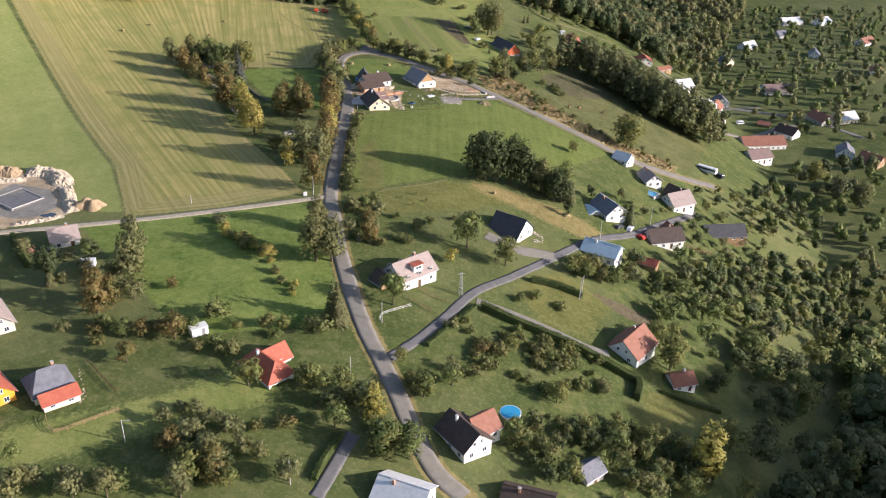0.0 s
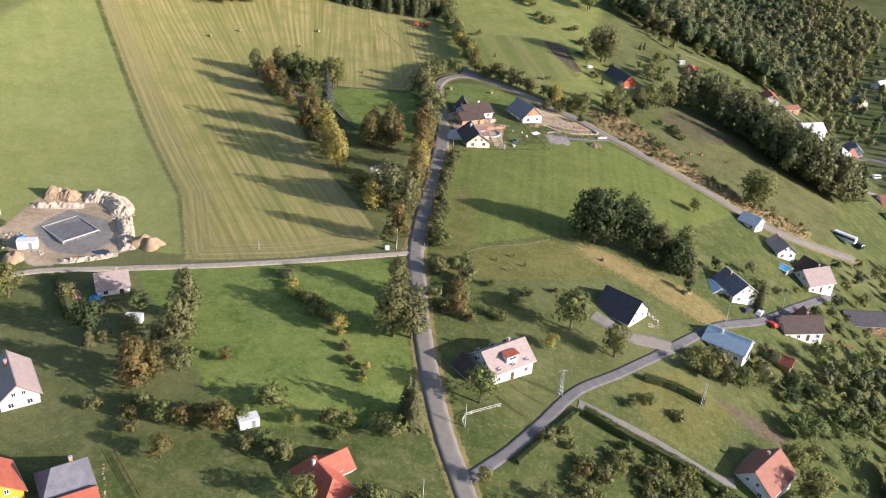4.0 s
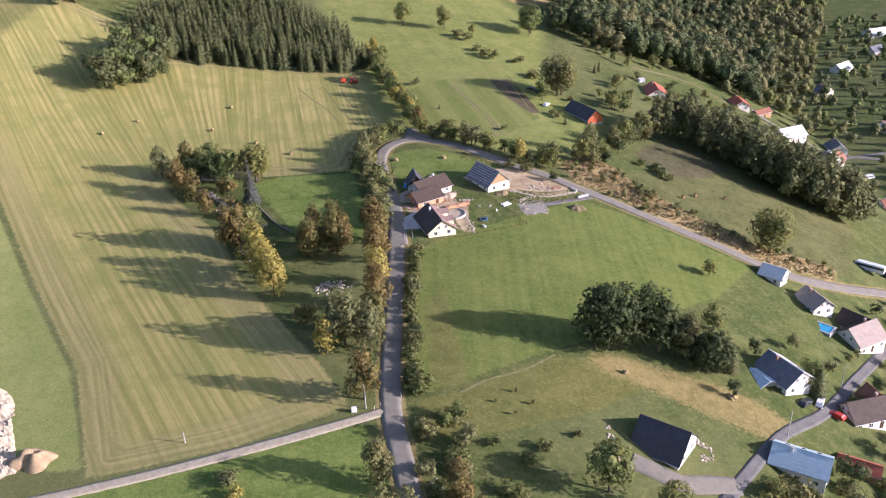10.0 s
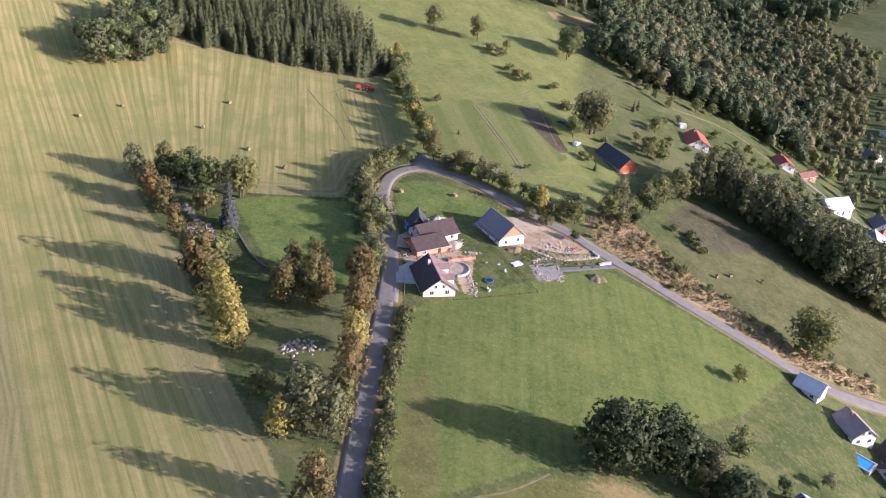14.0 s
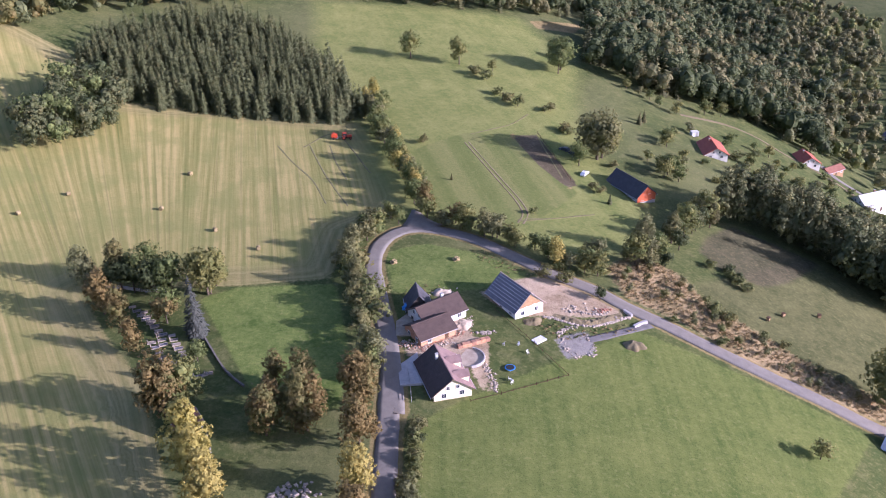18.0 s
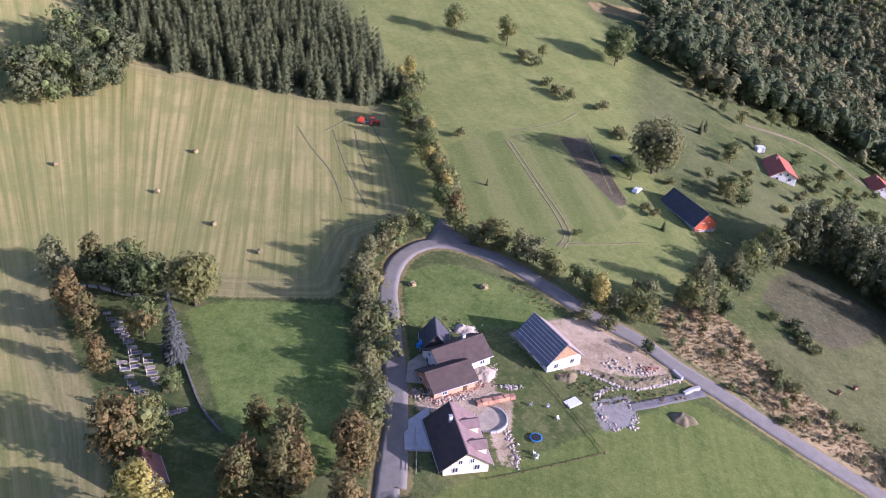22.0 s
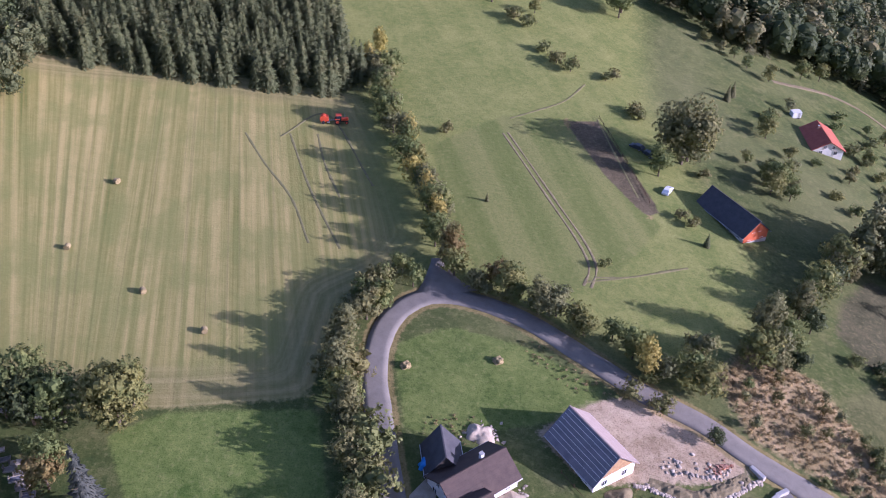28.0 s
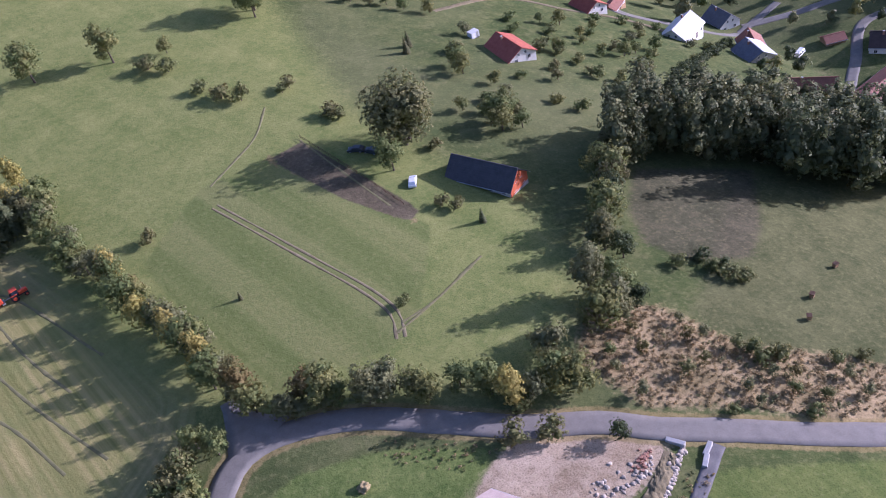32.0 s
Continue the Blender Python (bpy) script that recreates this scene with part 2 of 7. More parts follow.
def gz(x, y):
    return float(ground(np.float64(x), np.float64(y)))


FIELDS = {
    "hay": [(-98.7, 228.4), (-115.1, 263.6), (-140, 297.5), (-181.4, 357.8), (-219.5, 412.7), (-344.9, 593.4), (-194.9, 517.2), (-171.6, 491), (-156.5, 481.1),
    (-121.6, 486.2), (-70.5, 483.4), (-57.2, 454.4), (-47, 421.8), (-52.6, 408.4), (-62.9, 399.1), (-63.6, 372.8), (-87.1, 367.9), (-126.8, 363), (-113.3,
    345.2), (-97, 327.1), (-92.3, 317.4), (-84.9, 302.1), (-70.9, 283.4), (-57.4, 265.3), (-49.8, 252.6), (-46, 251.7), (-71.6, 237.4)],
    "clover": [(-110.4, 221.2), (-83.9, 229.2), (-44.8, 245.3), (-25.7, 183.8), (-64.3, 171.1), (-86.3, 194.5)],
    "meadow_e": [(-36.3, 319.8), (15.8, 361.2), (41.7, 349.9), (68.3, 339.4), (50, 314.4), (7.7, 281), (-5.4, 273.3), (-28.9, 256.9), (-34.9, 260.6)],
    "drystrip": [(9.8, 277.6), (30.8, 274.5), (45.5, 272.3), (56.1, 266), (47.8, 256.8), (31, 262.5), (12.7, 269.1), (6.6, 273)],
    "scrub": [(11.2, 390.6), (21.5, 401.5), (32.7, 394.6), (39.1, 379.3), (48.2, 373.1), (57.5, 365.2), (72, 357.7), (90.9, 358.8), (104.1, 359.4), (100.2, 349.7),
    (77.3, 345.8), (63.1, 348.5), (43.3, 355), (31, 367.1), (15.1, 375.7)],
    "lower": [(-33.6, 253.5), (-23.8, 257.1), (-1.2, 273.8), (10.5, 272.2), (20.7, 266.3), (5.1, 254.8), (-15.2, 245.1), (-33.1, 242.2)],
    "east2": [(-29.1, 299), (-23.8, 272.3), (-22.1, 259.5), (-27.7, 257), (-30.9, 261.2), (-33.8, 289.6)],
    "drystrip2": [(-14.4, 484.8), (-12.5, 487.1), (7.2, 442.6), (5.4, 440.6)],
    "plot": [(-12.6, 483.8), (-2.7, 487.1), (9, 445.6), (5, 441.9), (-3.8, 458.4)],
    "dirt": [(-24.2, 369.6), (-17.4, 377.2), (-7.2, 381), (0.2, 379.2), (8.2, 373), (16.2, 369.2), (6, 364.2), (-8.3, 361.8), (-15.3, 360), (-22.3, 367.2)],
    "rubble": [(-6, 352.6), (2.4, 358.1), (4.2, 349.3), (-3.8, 344.9)],
    "yard": [(-42.7, 341.5), (-38.4, 346.8), (-33.3, 352.6), (-26.2, 357.5), (-26.5, 350.8), (-22.1, 349.5), (-21.9, 339.9), (-20.3, 330.9), (-23.3, 330.3),
    (-27.2, 340.9), (-32.7, 343.4), (-38.9, 340.8)],
    "pit": [(-152.8, 228.2), (-152.5, 250.0), (-142.4, 252.5), (-130.8, 255.0), (-115.3, 228.1), (-133.8, 214.6), (-143.6, 219.1)],
    "plot2": [(44.4, 225.7), (48.3, 226.9), (67, 223.9), (62.4, 217.9), (55.4, 218.9)],
    "tantop": [(1.5, 643.7), (34.7, 668.6), (25.6, 641.2), (5.3, 632.3)],
    "bare": [(59.9, 437.3), (87.6, 427.7), (70.3, 407), (59.2, 398.5), (46.6, 403.2), (43, 411.9), (48.1, 423.7)],
    "upper": [(-72.1, 495.7), (-62.3, 440.4), (-48.8, 412.3), (-18.3, 398.3), (4.4, 388.7), (22.5, 404.7), (31.9, 437.3), (22.3, 459.6), (14.7, 498.2), (21.1,
    582.8), (-3.1, 643.4), (-110.8, 623.2), (-100.5, 561.2)],
    "pasture": [(36, 389.6), (83.9, 427.8), (97.8, 421.7), (133.9, 413.8), (109.4, 357.1), (72, 357.7), (55.4, 364), (39.7, 377.7)],
    "lawn_a": [(19.8, 218.5), (36, 232.4), (52.6, 223.5), (41.6, 201.7), (28.2, 203.1)],
    "lawn_b": [(54.4, 186.7), (74.3, 192.3), (74.4, 185.7), (54.9, 172.2)],
    "lawn_c": [(-92.2, 134.1), (-72.3, 144), (-58.5, 151.8), (-47, 164), (-37, 153.8), (-54.3, 141.4), (-68.7, 134), (-86.4, 122)],
    "pitfloor": [(-145.3, 232), (-141.7, 245.1), (-127.8, 242.7), (-121.6, 232.3), (-125.3, 223.9), (-134.2, 222.9)],
    "loop": [(-50.6, 387.6), (-40.3, 394.1), (-24.7, 390.5), (-9.8, 381.3), (-20.4, 372.9), (-38.7, 366.9), (-46.5, 367.5)],
    "greensq": [(-95.2, 361.4), (-86.9, 367.1), (-61.8, 370.3), (-52.9, 335.8), (-54.2, 320.3), (-74.3, 327.8)],
    "stripe1": [(-48.6, 461.7), (-29.9, 482), (-10.3, 481.9), (-0.2, 459.7), (8.2, 438.6), (-6.8, 414.3), (-15, 409.9), (-36.1, 412.4), (-41.7, 426.8)],
    "greenleft": [(-166.1, 234.5), (-100.2, 230.1), (-116.6, 263.1), (-141.7, 296.8), (-183.1, 356.5), (-221.1, 410.7), (-271.7, 387.2)],
}
ROAD_MAIN = [(5.7, 133.7), (-0.6, 138.8), (-5.8, 148.5), (-10.5, 160.1), (-15.4, 171.1), (-20.1, 181.1), (-24.7, 193.6), (-31.5, 216.1), (-35.7, 234.8), (-39.2,
    250), (-40.9, 272.9), (-42.2, 304.7), (-44, 335.3), (-42.1, 321), (-44.1, 336.3), (-47.1, 352.3), (-51.2, 369.7), (-53.4, 381.6), (-52.4, 393),
    (-47.8, 400.4), (-42.4, 402.9), (-34.3, 401.9), (-24.6, 397.7), (-13.9, 389.8), (-3.8, 382.5), (6.7, 377.1), (13.9, 371.5), (24.1, 365.4), (35.1,
    358.8), (47.2, 352.9), (59.2, 348.2), (72.3, 343.3), (85.3, 342.7), (102.7, 347.4), (123.5, 357.1)]
ROAD_FARM = [(-40.1, 249.7), (-49.3, 245.1), (-65.7, 237.8), (-84.3, 230.4), (-100.1, 224.9), (-118.2, 218.8), (-132.9, 213.1), (-142.3, 204.9)]
ROAD_VILLAGE = [(-14.5, 172), (-6.8, 182.6), (0.4, 194.7), (8.4, 209), (19, 220.5), (26.6, 229.5), (28.5, 231.6), (37.6, 243.2), (51.5, 260), (67.4, 273.7), (84.8,
    294.3), (104.2, 317)]
ROAD_DRIVE = [(35.5, 240.2), (29.1, 239.0), (23.0, 237.6), (17.5, 239.7), (12.6, 241.8)]
ROAD_LANE = [(-25, 126.3), (-22.2, 136), (-19.6, 145.3)]
ROAD_VILLA = [(9.0, 205.0), (14.0, 204.2), (23.0, 202.3), (32.3, 200.1), (41.7, 197.7), (47.4, 198.2)]
ROAD_STUB = [(-41.5, 403.3), (-42.7, 407.1), (-43.7, 411.6), (-44.2, 414.8)]
ROAD_SITE = [(2.6, 353.9), (6.3, 356), (12.5, 359.9), (19.7, 364.6)]
ROAD_UPPER = [(135.8, 556.7), (138.4, 543.6), (151.2, 533.1), (166.4, 523.8), (184.4, 527.2), (202.1, 532.1)]
ROAD_EAST = [(142.6, 447.2), (176.4, 473.4), (188.5, 482.2), (208, 497.2), (224.2, 497.5)]
ROAD_VALLEY = [(180.4, 527.6), (200.4, 520.8), (223.7, 514.6), (237.9, 495.5), (249.1, 480.6)]
ROAD_FAR = [(66, 551), (73, 553.4), (89.9, 560), (103.3, 559), (115.1, 548), (129.2, 540), (137, 532), (141, 524)]
PATHS = [[(-5, 509), (-12, 496), (-20, 488), (-28, 481)], [(-10, 415), (-2, 417), (10, 423)], [(-12, 413), (-2, 417), (12, 424)], [(-61, 440), (-77, 471), (-87, 458)]]
WINDROWS = [[(-96, 458), (-88, 445), (-79, 432), (-72, 416)], [(-85, 460), (-77, 440), (-71, 427), (-65, 415)], [(-78, 461), (-74, 448), (-68, 434)]]
PALE_EDGES = [[(-24, 257), (-18, 262), (-9, 267), (-1, 274)], [(-3, 488), (-0, 471), (4, 450)]]
TRACKS = [[(-12.8, 411.6), (-11, 418.2), (-12.8, 426.8), (-17.8, 440.3), (-25, 459.2), (-30.1, 472.3)], [(-11.2, 411.2), (-9.4, 418.2), (-11.2, 427.2), (-16.4, 440.9), (-23.6, 459.8), (-28.7, 472.9)]]


def inside(poly, x, y):
    """Signed distance to a polygon's edge, positive within."""
    p = np.array(poly, float)
    best = np.full(np.shape(x), 1e9)
    odd = np.zeros(np.shape(x), bool)
    for a, b in zip(p, np.roll(p, -1, 0)):
        d = b - a
        s = np.clip(((x - a[0]) * d[0] + (y - a[1]) * d[1]) / (d @ d + 1e-9), 0, 1)
        best = np.minimum(best, np.hypot(x - a[0] - s * d[0], y - a[1] - s * d[1]))
        cross = (a[1] > y) != (b[1] > y)
        at = a[0] + (y - a[1]) * (b[0] - a[0]) / (b[1] - a[1] + 1e-12)
        odd ^= cross & (x < at)
    return np.where(odd, best, -best)


def from_line(line, x, y):
    """Distance to an open line, as an array."""
    p = np.array(line, float)
    best = np.full(np.shape(x), 1e9)
    for a, b in zip(p[:-1], p[1:]):
        d = b - a
        s = np.clip(((x - a[0]) * d[0] + (y - a[1]) * d[1]) / (d @ d + 1e-9), 0, 1)
        best = np.minimum(best, np.hypot(x - a[0] - s * d[0], y - a[1] - s * d[1]))
    return best


def smooth(points, gap=2.0):
    """A Catmull-Rom line through the points, at even steps."""
    p = np.array(points, float)
    p = np.vstack([2 * p[0] - p[1], p, 2 * p[-1] - p[-2]])
    out = []
    for i in range(1, len(p) - 2):
        n = max(2, int(np.hypot(*(p[i + 1] - p[i])) / gap))
        for k in range(n):
            t = k / n
            out.append(0.5 * (2 * p[i] + (p[i + 1] - p[i - 1]) * t + (2 * p[i - 1] - 5 * p[i] + 4 * p[i + 1] - p[i + 2]) * t**2
                              + (3 * p[i] - p[i - 1] - 3 * p[i + 1] + p[i + 2]) * t**3))
    out.append(p[-2])
    return np.array(out)


# ---------------------------------------------------------------- mesh helpers
def mesh_of(name, verts, faces, mat):
    me = bpy.data.meshes.new(name)
    me.from_pydata([tuple(map(float, v)) for v in verts], [], [tuple(f) for f in faces])
    me.materials.append(mat)
    return me


def quads_mesh(name, quads, mat):
    """Loose leaf quads as one mesh: n x 5 x 3, four corners and the way the foliage faces there."""
    quads = np.asarray(quads, np.float32)
    n = len(quads)
    facing = quads[:, 4] / (np.linalg.norm(quads[:, 4], axis=1)[:, None] + 1e-9)
    quads = quads[:, :4]
    flat = np.cross(quads[:, 2] - quads[:, 0], quads[:, 3] - quads[:, 1])
    turned = (flat * facing).sum(1) < 0
    quads = np.where(turned[:, None, None], quads[:, ::-1], quads)
    me = bpy.data.meshes.new(name)
    me.vertices.add(4 * n)
    me.vertices.foreach_set("co", quads.ravel())
    me.loops.add(4 * n)
    me.loops.foreach_set("vertex_index", np.arange(4 * n, dtype=np.int32))
    me.polygons.add(n)
    me.polygons.foreach_set("loop_start", np.arange(0, 4 * n, 4, dtype=np.int32))
    a = me.attributes.new("custom_normal", "FLOAT_VECTOR", "POINT")
    a.data.foreach_set("vector", np.repeat(facing, 4, 0).astype(np.float32).ravel())
    me.materials.append(mat)
    me.update(calc_edges=True)
    return me


def part(name, data, parent, label="", m=None):
    ob = new(name, data)
    ob.parent = parent
    if m is not None:
        ob.matrix_basis = m
    if label:
        ob["label"] = label
    return ob


def box_bm(bm, x0, x1, y0, y1, z0, z1, bevel=0.0):
    """Adds a box, its edges broken by a small bevel where asked."""
    made = bmesh.ops.create_cube(bm, size=1.0, matrix=Matrix.Translation(((x0 + x1) / 2, (y0 + y1) / 2, (z0 + z1) / 2))
                                 @ Matrix.Diagonal((x1 - x0, y1 - y0, z1 - z0, 1)))
    if bevel:
        edges = list({e for v in made["verts"] for e in v.link_edges})
        bmesh.ops.bevel(bm, geom=edges, offset=bevel, segments=1, affect="EDGES")


def done(bm, name, mat):
    me = bpy.data.meshes.new(name)
    bm.to_mesh(me)
    bm.free()
    me.materials.append(mat)
    return me


def box(name, mat, x0, x1, y0, y1, z0, z1, bevel=0.02):
    bm = bmesh.new()
    box_bm(bm, x0, x1, y0, y1, z0, z1, bevel)
    return done(bm, name, mat)


def tube(name, mat, r0, r1, h, n=10, z0=0.0):
    bm = bmesh.new()
    bmesh.ops.create_cone(bm, cap_ends=True, segments=n, radius1=r0, radius2=r1, depth=h, matrix=Matrix.Translation((0, 0, z0 + h / 2)))
    return done(bm, name, mat)


# ---------------------------------------------------------------- ground sheet
def ground_material():
    m = Nodes("meadow")
    pos = m.place()
    sep = m.add("ShaderNodeSeparateXYZ")
    m.link(pos, sep.inputs[0])
    big, mid, fine, tuft = m.noise(0.012, 3), m.noise(0.09, 4), m.noise(1.1, 4), m.noise(3.5, 3)
    mixn = m.math("ADD", m.math("ADD", m.math("MULTIPLY", mid, 0.36), m.math("MULTIPLY", m.noise(0.42, 4), 0.28)), m.math("ADD", m.math("MULTIPLY", fine, 0.22), m.math("MULTIPLY", tuft, 0.14)))
    mixn = m.math("MULTIPLY_ADD", m.math("SUBTRACT", mixn, 0.5), 1.7, 0.5)
    grass = m.ramp(mixn, [(0.28, (0.044, 0.064, 0.018)), (0.52, (0.084, 0.104, 0.031)), (0.76, (0.146, 0.148, 0.054))])
    patch = m.noise(0.22, 5, None, 0.65)
    grass = m.mix(m.math("MULTIPLY", m.step(patch, 0.50, 0.72), 0.55), grass, (0.185, 0.175, 0.075))
    grass = m.mix(m.math("MULTIPLY", m.step(patch, 0.46, 0.30), 0.55), grass, (0.050, 0.082, 0.024))
    grass = m.mix(m.math("MULTIPLY", m.step(big, 0.42, 0.66), 0.5), grass, (0.175, 0.175, 0.075))

    def mask(name, edge=0.5, wander=1.6):
        a = m.add("ShaderNodeAttribute", attribute_name=name).outputs["Fac"]
        return m.step(m.math("ADD", a, m.math("MULTIPLY", m.math("SUBTRACT", fine, 0.5), wander)), -edge, edge)

    def bands(angle, width, wobble=1.0):
        c, s = math.cos(radians(angle)), math.sin(radians(angle))
        u = m.math("ADD", m.math("MULTIPLY", sep.outputs[0], c), m.math("MULTIPLY", sep.outputs[1], s))
        u = m.math("ADD", u, m.math("MULTIPLY", m.noise(0.02, 2), 14 * wobble))
        return u, m.math("ADD", m.math("MULTIPLY", m.math("SINE", m.math("MULTIPLY", u, 2 * math.pi / width)), 0.5), 0.5)

    # stretched noise along the mowing, for swaths that never repeat
    def streaks(angle, scale=0.9):
        c, k = math.cos(radians(angle)), math.sin(radians(angle))
        v = m.add("ShaderNodeCombineXYZ")
        m.link(m.math("MULTIPLY", m.math("ADD", m.math("MULTIPLY", sep.outputs[0], c), m.math("MULTIPLY", sep.outputs[1], k)), scale), v.inputs[0])
        m.link(m.math("MULTIPLY", m.math("SUBTRACT", m.math("MULTIPLY", sep.outputs[1], c), m.math("MULTIPLY", sep.outputs[0], k)), 0.012), v.inputs[1])
        return m.noise(1.0, 4, v.outputs[0], 0.6)

    def attr(name):
        return m.add("ShaderNodeAttribute", attribute_name=name).outputs["Fac"]

    def swath(scale, along=0.012):
        v = m.add("ShaderNodeCombineXYZ")
        m.link(m.math("MULTIPLY", attr("sw"), scale), v.inputs[0])
        m.link(m.math("MULTIPLY", sep.outputs[1], along), v.inputs[1])
        return m.noise(1.0, 5, v.outputs[0], 0.62)

    rows = m.math("SINE", m.math("MULTIPLY", m.math("ADD", attr("sw"), m.math("MULTIPLY", big, 4.0)), 2.7))
    rows = m.math("MULTIPLY", m.math("ADD", rows, 0.2), m.step(swath(0.08), 0.38, 0.58))
    straw = m.ramp(m.math("ADD", m.math("ADD", m.math("MULTIPLY", swath(0.3, 0.008), 0.50), m.math("MULTIPLY", swath(1.3, 0.008), 0.38)), m.math("ADD", m.math("MULTIPLY", rows, 0.05), m.math("MULTIPLY", m.noise(0.55, 5, None, 0.65), 0.10))),
                   [(0.35, (0.150, 0.158, 0.043)), (0.48, (0.266, 0.242, 0.080)), (0.61, (0.392, 0.322, 0.124))])
    straw = m.mix(m.math("MULTIPLY", m.step(m.math("ADD", m.math("MULTIPLY", mid, 0.6), m.math("MULTIPLY", swath(0.5, 0.03), 0.4)), 0.44, 0.60), 0.55), straw, (0.190, 0.205, 0.062))
    rim = m.add("ShaderNodeCombineXYZ")
    m.link(m.math("MULTIPLY", attr("f_hay"), 0.75), rim.inputs[0])
    m.link(m.math("MULTIPLY", m.math("ADD", sep.outputs[1], sep.outputs[0]), 0.01), rim.inputs[1])
    headland = m.ramp(m.math("ADD", m.math("MULTIPLY", m.noise(1.0, 4, rim.outputs[0], 0.6), 0.8), m.math("MULTIPLY", fine, 0.2)),
                      [(0.36, (0.165, 0.155, 0.062)), (0.50, (0.245, 0.215, 0.092)), (0.64, (0.34, 0.285, 0.135))])
    straw = m.mix(m.math("MULTIPLY", m.step(m.math("ADD", attr("f_hay"), m.math("MULTIPLY", mid, 6.0)), 15.0, 9.0), 0.6), straw, headland)
    straw = m.mix(m.math("MULTIPLY", m.step(swath(0.9, 0.006), 0.56, 0.66), 0.35), straw, (0.15, 0.14, 0.058))
    smoothg = m.ramp(m.math("ADD", m.math("MULTIPLY", swath(0.12), 0.3), m.math("MULTIPLY", mixn, 0.7)),
                     [(0.34, (0.170, 0.205, 0.056)), (0.66, (0.265, 0.275, 0.098))])
    lower = m.ramp(mixn, [(0.30, (0.086, 0.096, 0.026)), (0.66, (0.162, 0.156, 0.052))])
    clover = m.ramp(mixn, [(0.30, (0.074, 0.120, 0.024)), (0.66, (0.184, 0.222, 0.058))])
    east = m.ramp(m.math("ADD", m.math("MULTIPLY", streaks(2, 0.45), 0.40), m.math("MULTIPLY", mixn, 0.65)),
                  [(0.32, (0.068, 0.104, 0.023)), (0.68, (0.158, 0.178, 0.049))])
    dry = m.ramp(mixn, [(0.32, (0.165, 0.132, 0.050)), (0.66, (0.325, 0.248, 0.108))])
    scrub = m.ramp(mixn, [(0.34, (0.175, 0.138, 0.062)), (0.64, (0.40, 0.30, 0.155))])
    soil = m.ramp(mixn, [(0.34, (0.080, 0.066, 0.038)), (0.66, (0.148, 0.120, 0.075))])
    upper = m.ramp(m.math("ADD", m.math("MULTIPLY", streaks(20, 0.16), 0.3), m.math("MULTIPLY", mixn, 0.7)), [(0.32, (0.120, 0.154, 0.038)), (0.66, (0.254, 0.258, 0.082))])
    # pasture green, with the birch wood's missing shade put into its dark tone
    pasture = m.ramp(mixn, [(0.30, (0.064, 0.074, 0.026)), (0.66, (0.135, 0.135, 0.055))])
    floor = m.ramp(mixn, [(0.30, (0.150, 0.140, 0.125)), (0.66, (0.260, 0.245, 0.220))])
    # bare brown soil, coloured darker to stand in for the wood's shade
    bare = m.ramp(mixn, [(0.34, (0.052, 0.043, 0.030)), (0.66, (0.110, 0.090, 0.062))])
    sand = m.ramp(mixn, [(0.30, (0.235, 0.175, 0.105)), (0.70, (0.50, 0.395, 0.27))])
    # strips mown at different times, side by side
    lane = bands(16.4, 15.0, 0.08)[1]
    lane = m.math("ADD", m.math("MULTIPLY", m.step(lane, 0.22, 0.78), 0.19), m.math("ADD", m.math("MULTIPLY", streaks(16.4, 0.30), 0.55), m.math("MULTIPLY", fine, 0.30)))
    stripe = m.ramp(lane, [(0.36, (0.108, 0.138, 0.036)), (0.68, (0.200, 0.205, 0.070))])
    col = grass
    for name, c, edge, wander in (("f_greenleft", smoothg, 0.6, 1.0), ("f_hay", straw, 0.6, 2.0), ("f_clover", clover, 0.6, 1.5),
                                  ("f_meadow_e", east, 0.6, 2.0), ("f_upper", upper, 7.0, 9.0), ("f_pasture", pasture, 2.0, 5.0), ("f_east2", lower, 1.5, 4.0), ("f_lower", lower, 0.8, 1.5), ("f_lawn_a", lower, 2.0, 6.0), ("f_lawn_b", lower, 2.0, 6.0), ("f_lawn_c", upper, 2.0, 6.0), ("f_greensq", clover, 0.6, 1.5), ("f_stripe1", stripe, 0.7, 1.5),
                                  ("f_drystrip", dry, 1.5, 5.0), ("f_drystrip2", dry, 0.4, 2.0), ("f_scrub", scrub, 1.5, 5.0), ("f_plot", soil, 0.4, 1.2), ("f_plot2", soil, 0.4, 1.2),
                                  ("f_bare", bare, 1.2, 4.0), ("f_dirt", sand, 0.6, 3.0), ("f_rubble", floor, 0.4, 2.0), ("f_yard", sand, 0.5, 3.0),
                                  ("f_pit", sand, 0.5, 2.0), ("f_pitfloor", floor, 0.5, 2.0), ("f_tantop", dry, 0.8, 2.0), ("f_loop", clover, 0.5, 2.0),
                                  ("f_verge", dry, 0.3, 1.2)):
        fac = mask(name, edge, wander)
        if name in ("f_drystrip", "f_bare", "f_verge", "f_loop", "f_stripe1"):
            fac = m.math("MULTIPLY", fac, 0.65 if name == "f_bare" else 0.75)
        col = m.mix(fac, col, c)
    cut = m.math("MULTIPLY_ADD", mask("f_hay"), -0.75, 1.0)
    col = m.mix(m.math("MULTIPLY", m.math("MULTIPLY", m.step(tuft, 0.50, 0.30), cut), 0.36), col, (0.035, 0.048, 0.016))
    col = m.mix(m.math("MULTIPLY", m.math("MULTIPLY", m.step(fine, 0.54, 0.74), cut), 0.30), col, (0.24, 0.225, 0.095))
    m.bump(m.math("ADD", tuft, m.math("MULTIPLY", fine, 1.6)), 0.30, 0.20)
    return m.finish(col, 0.95, 0.08)


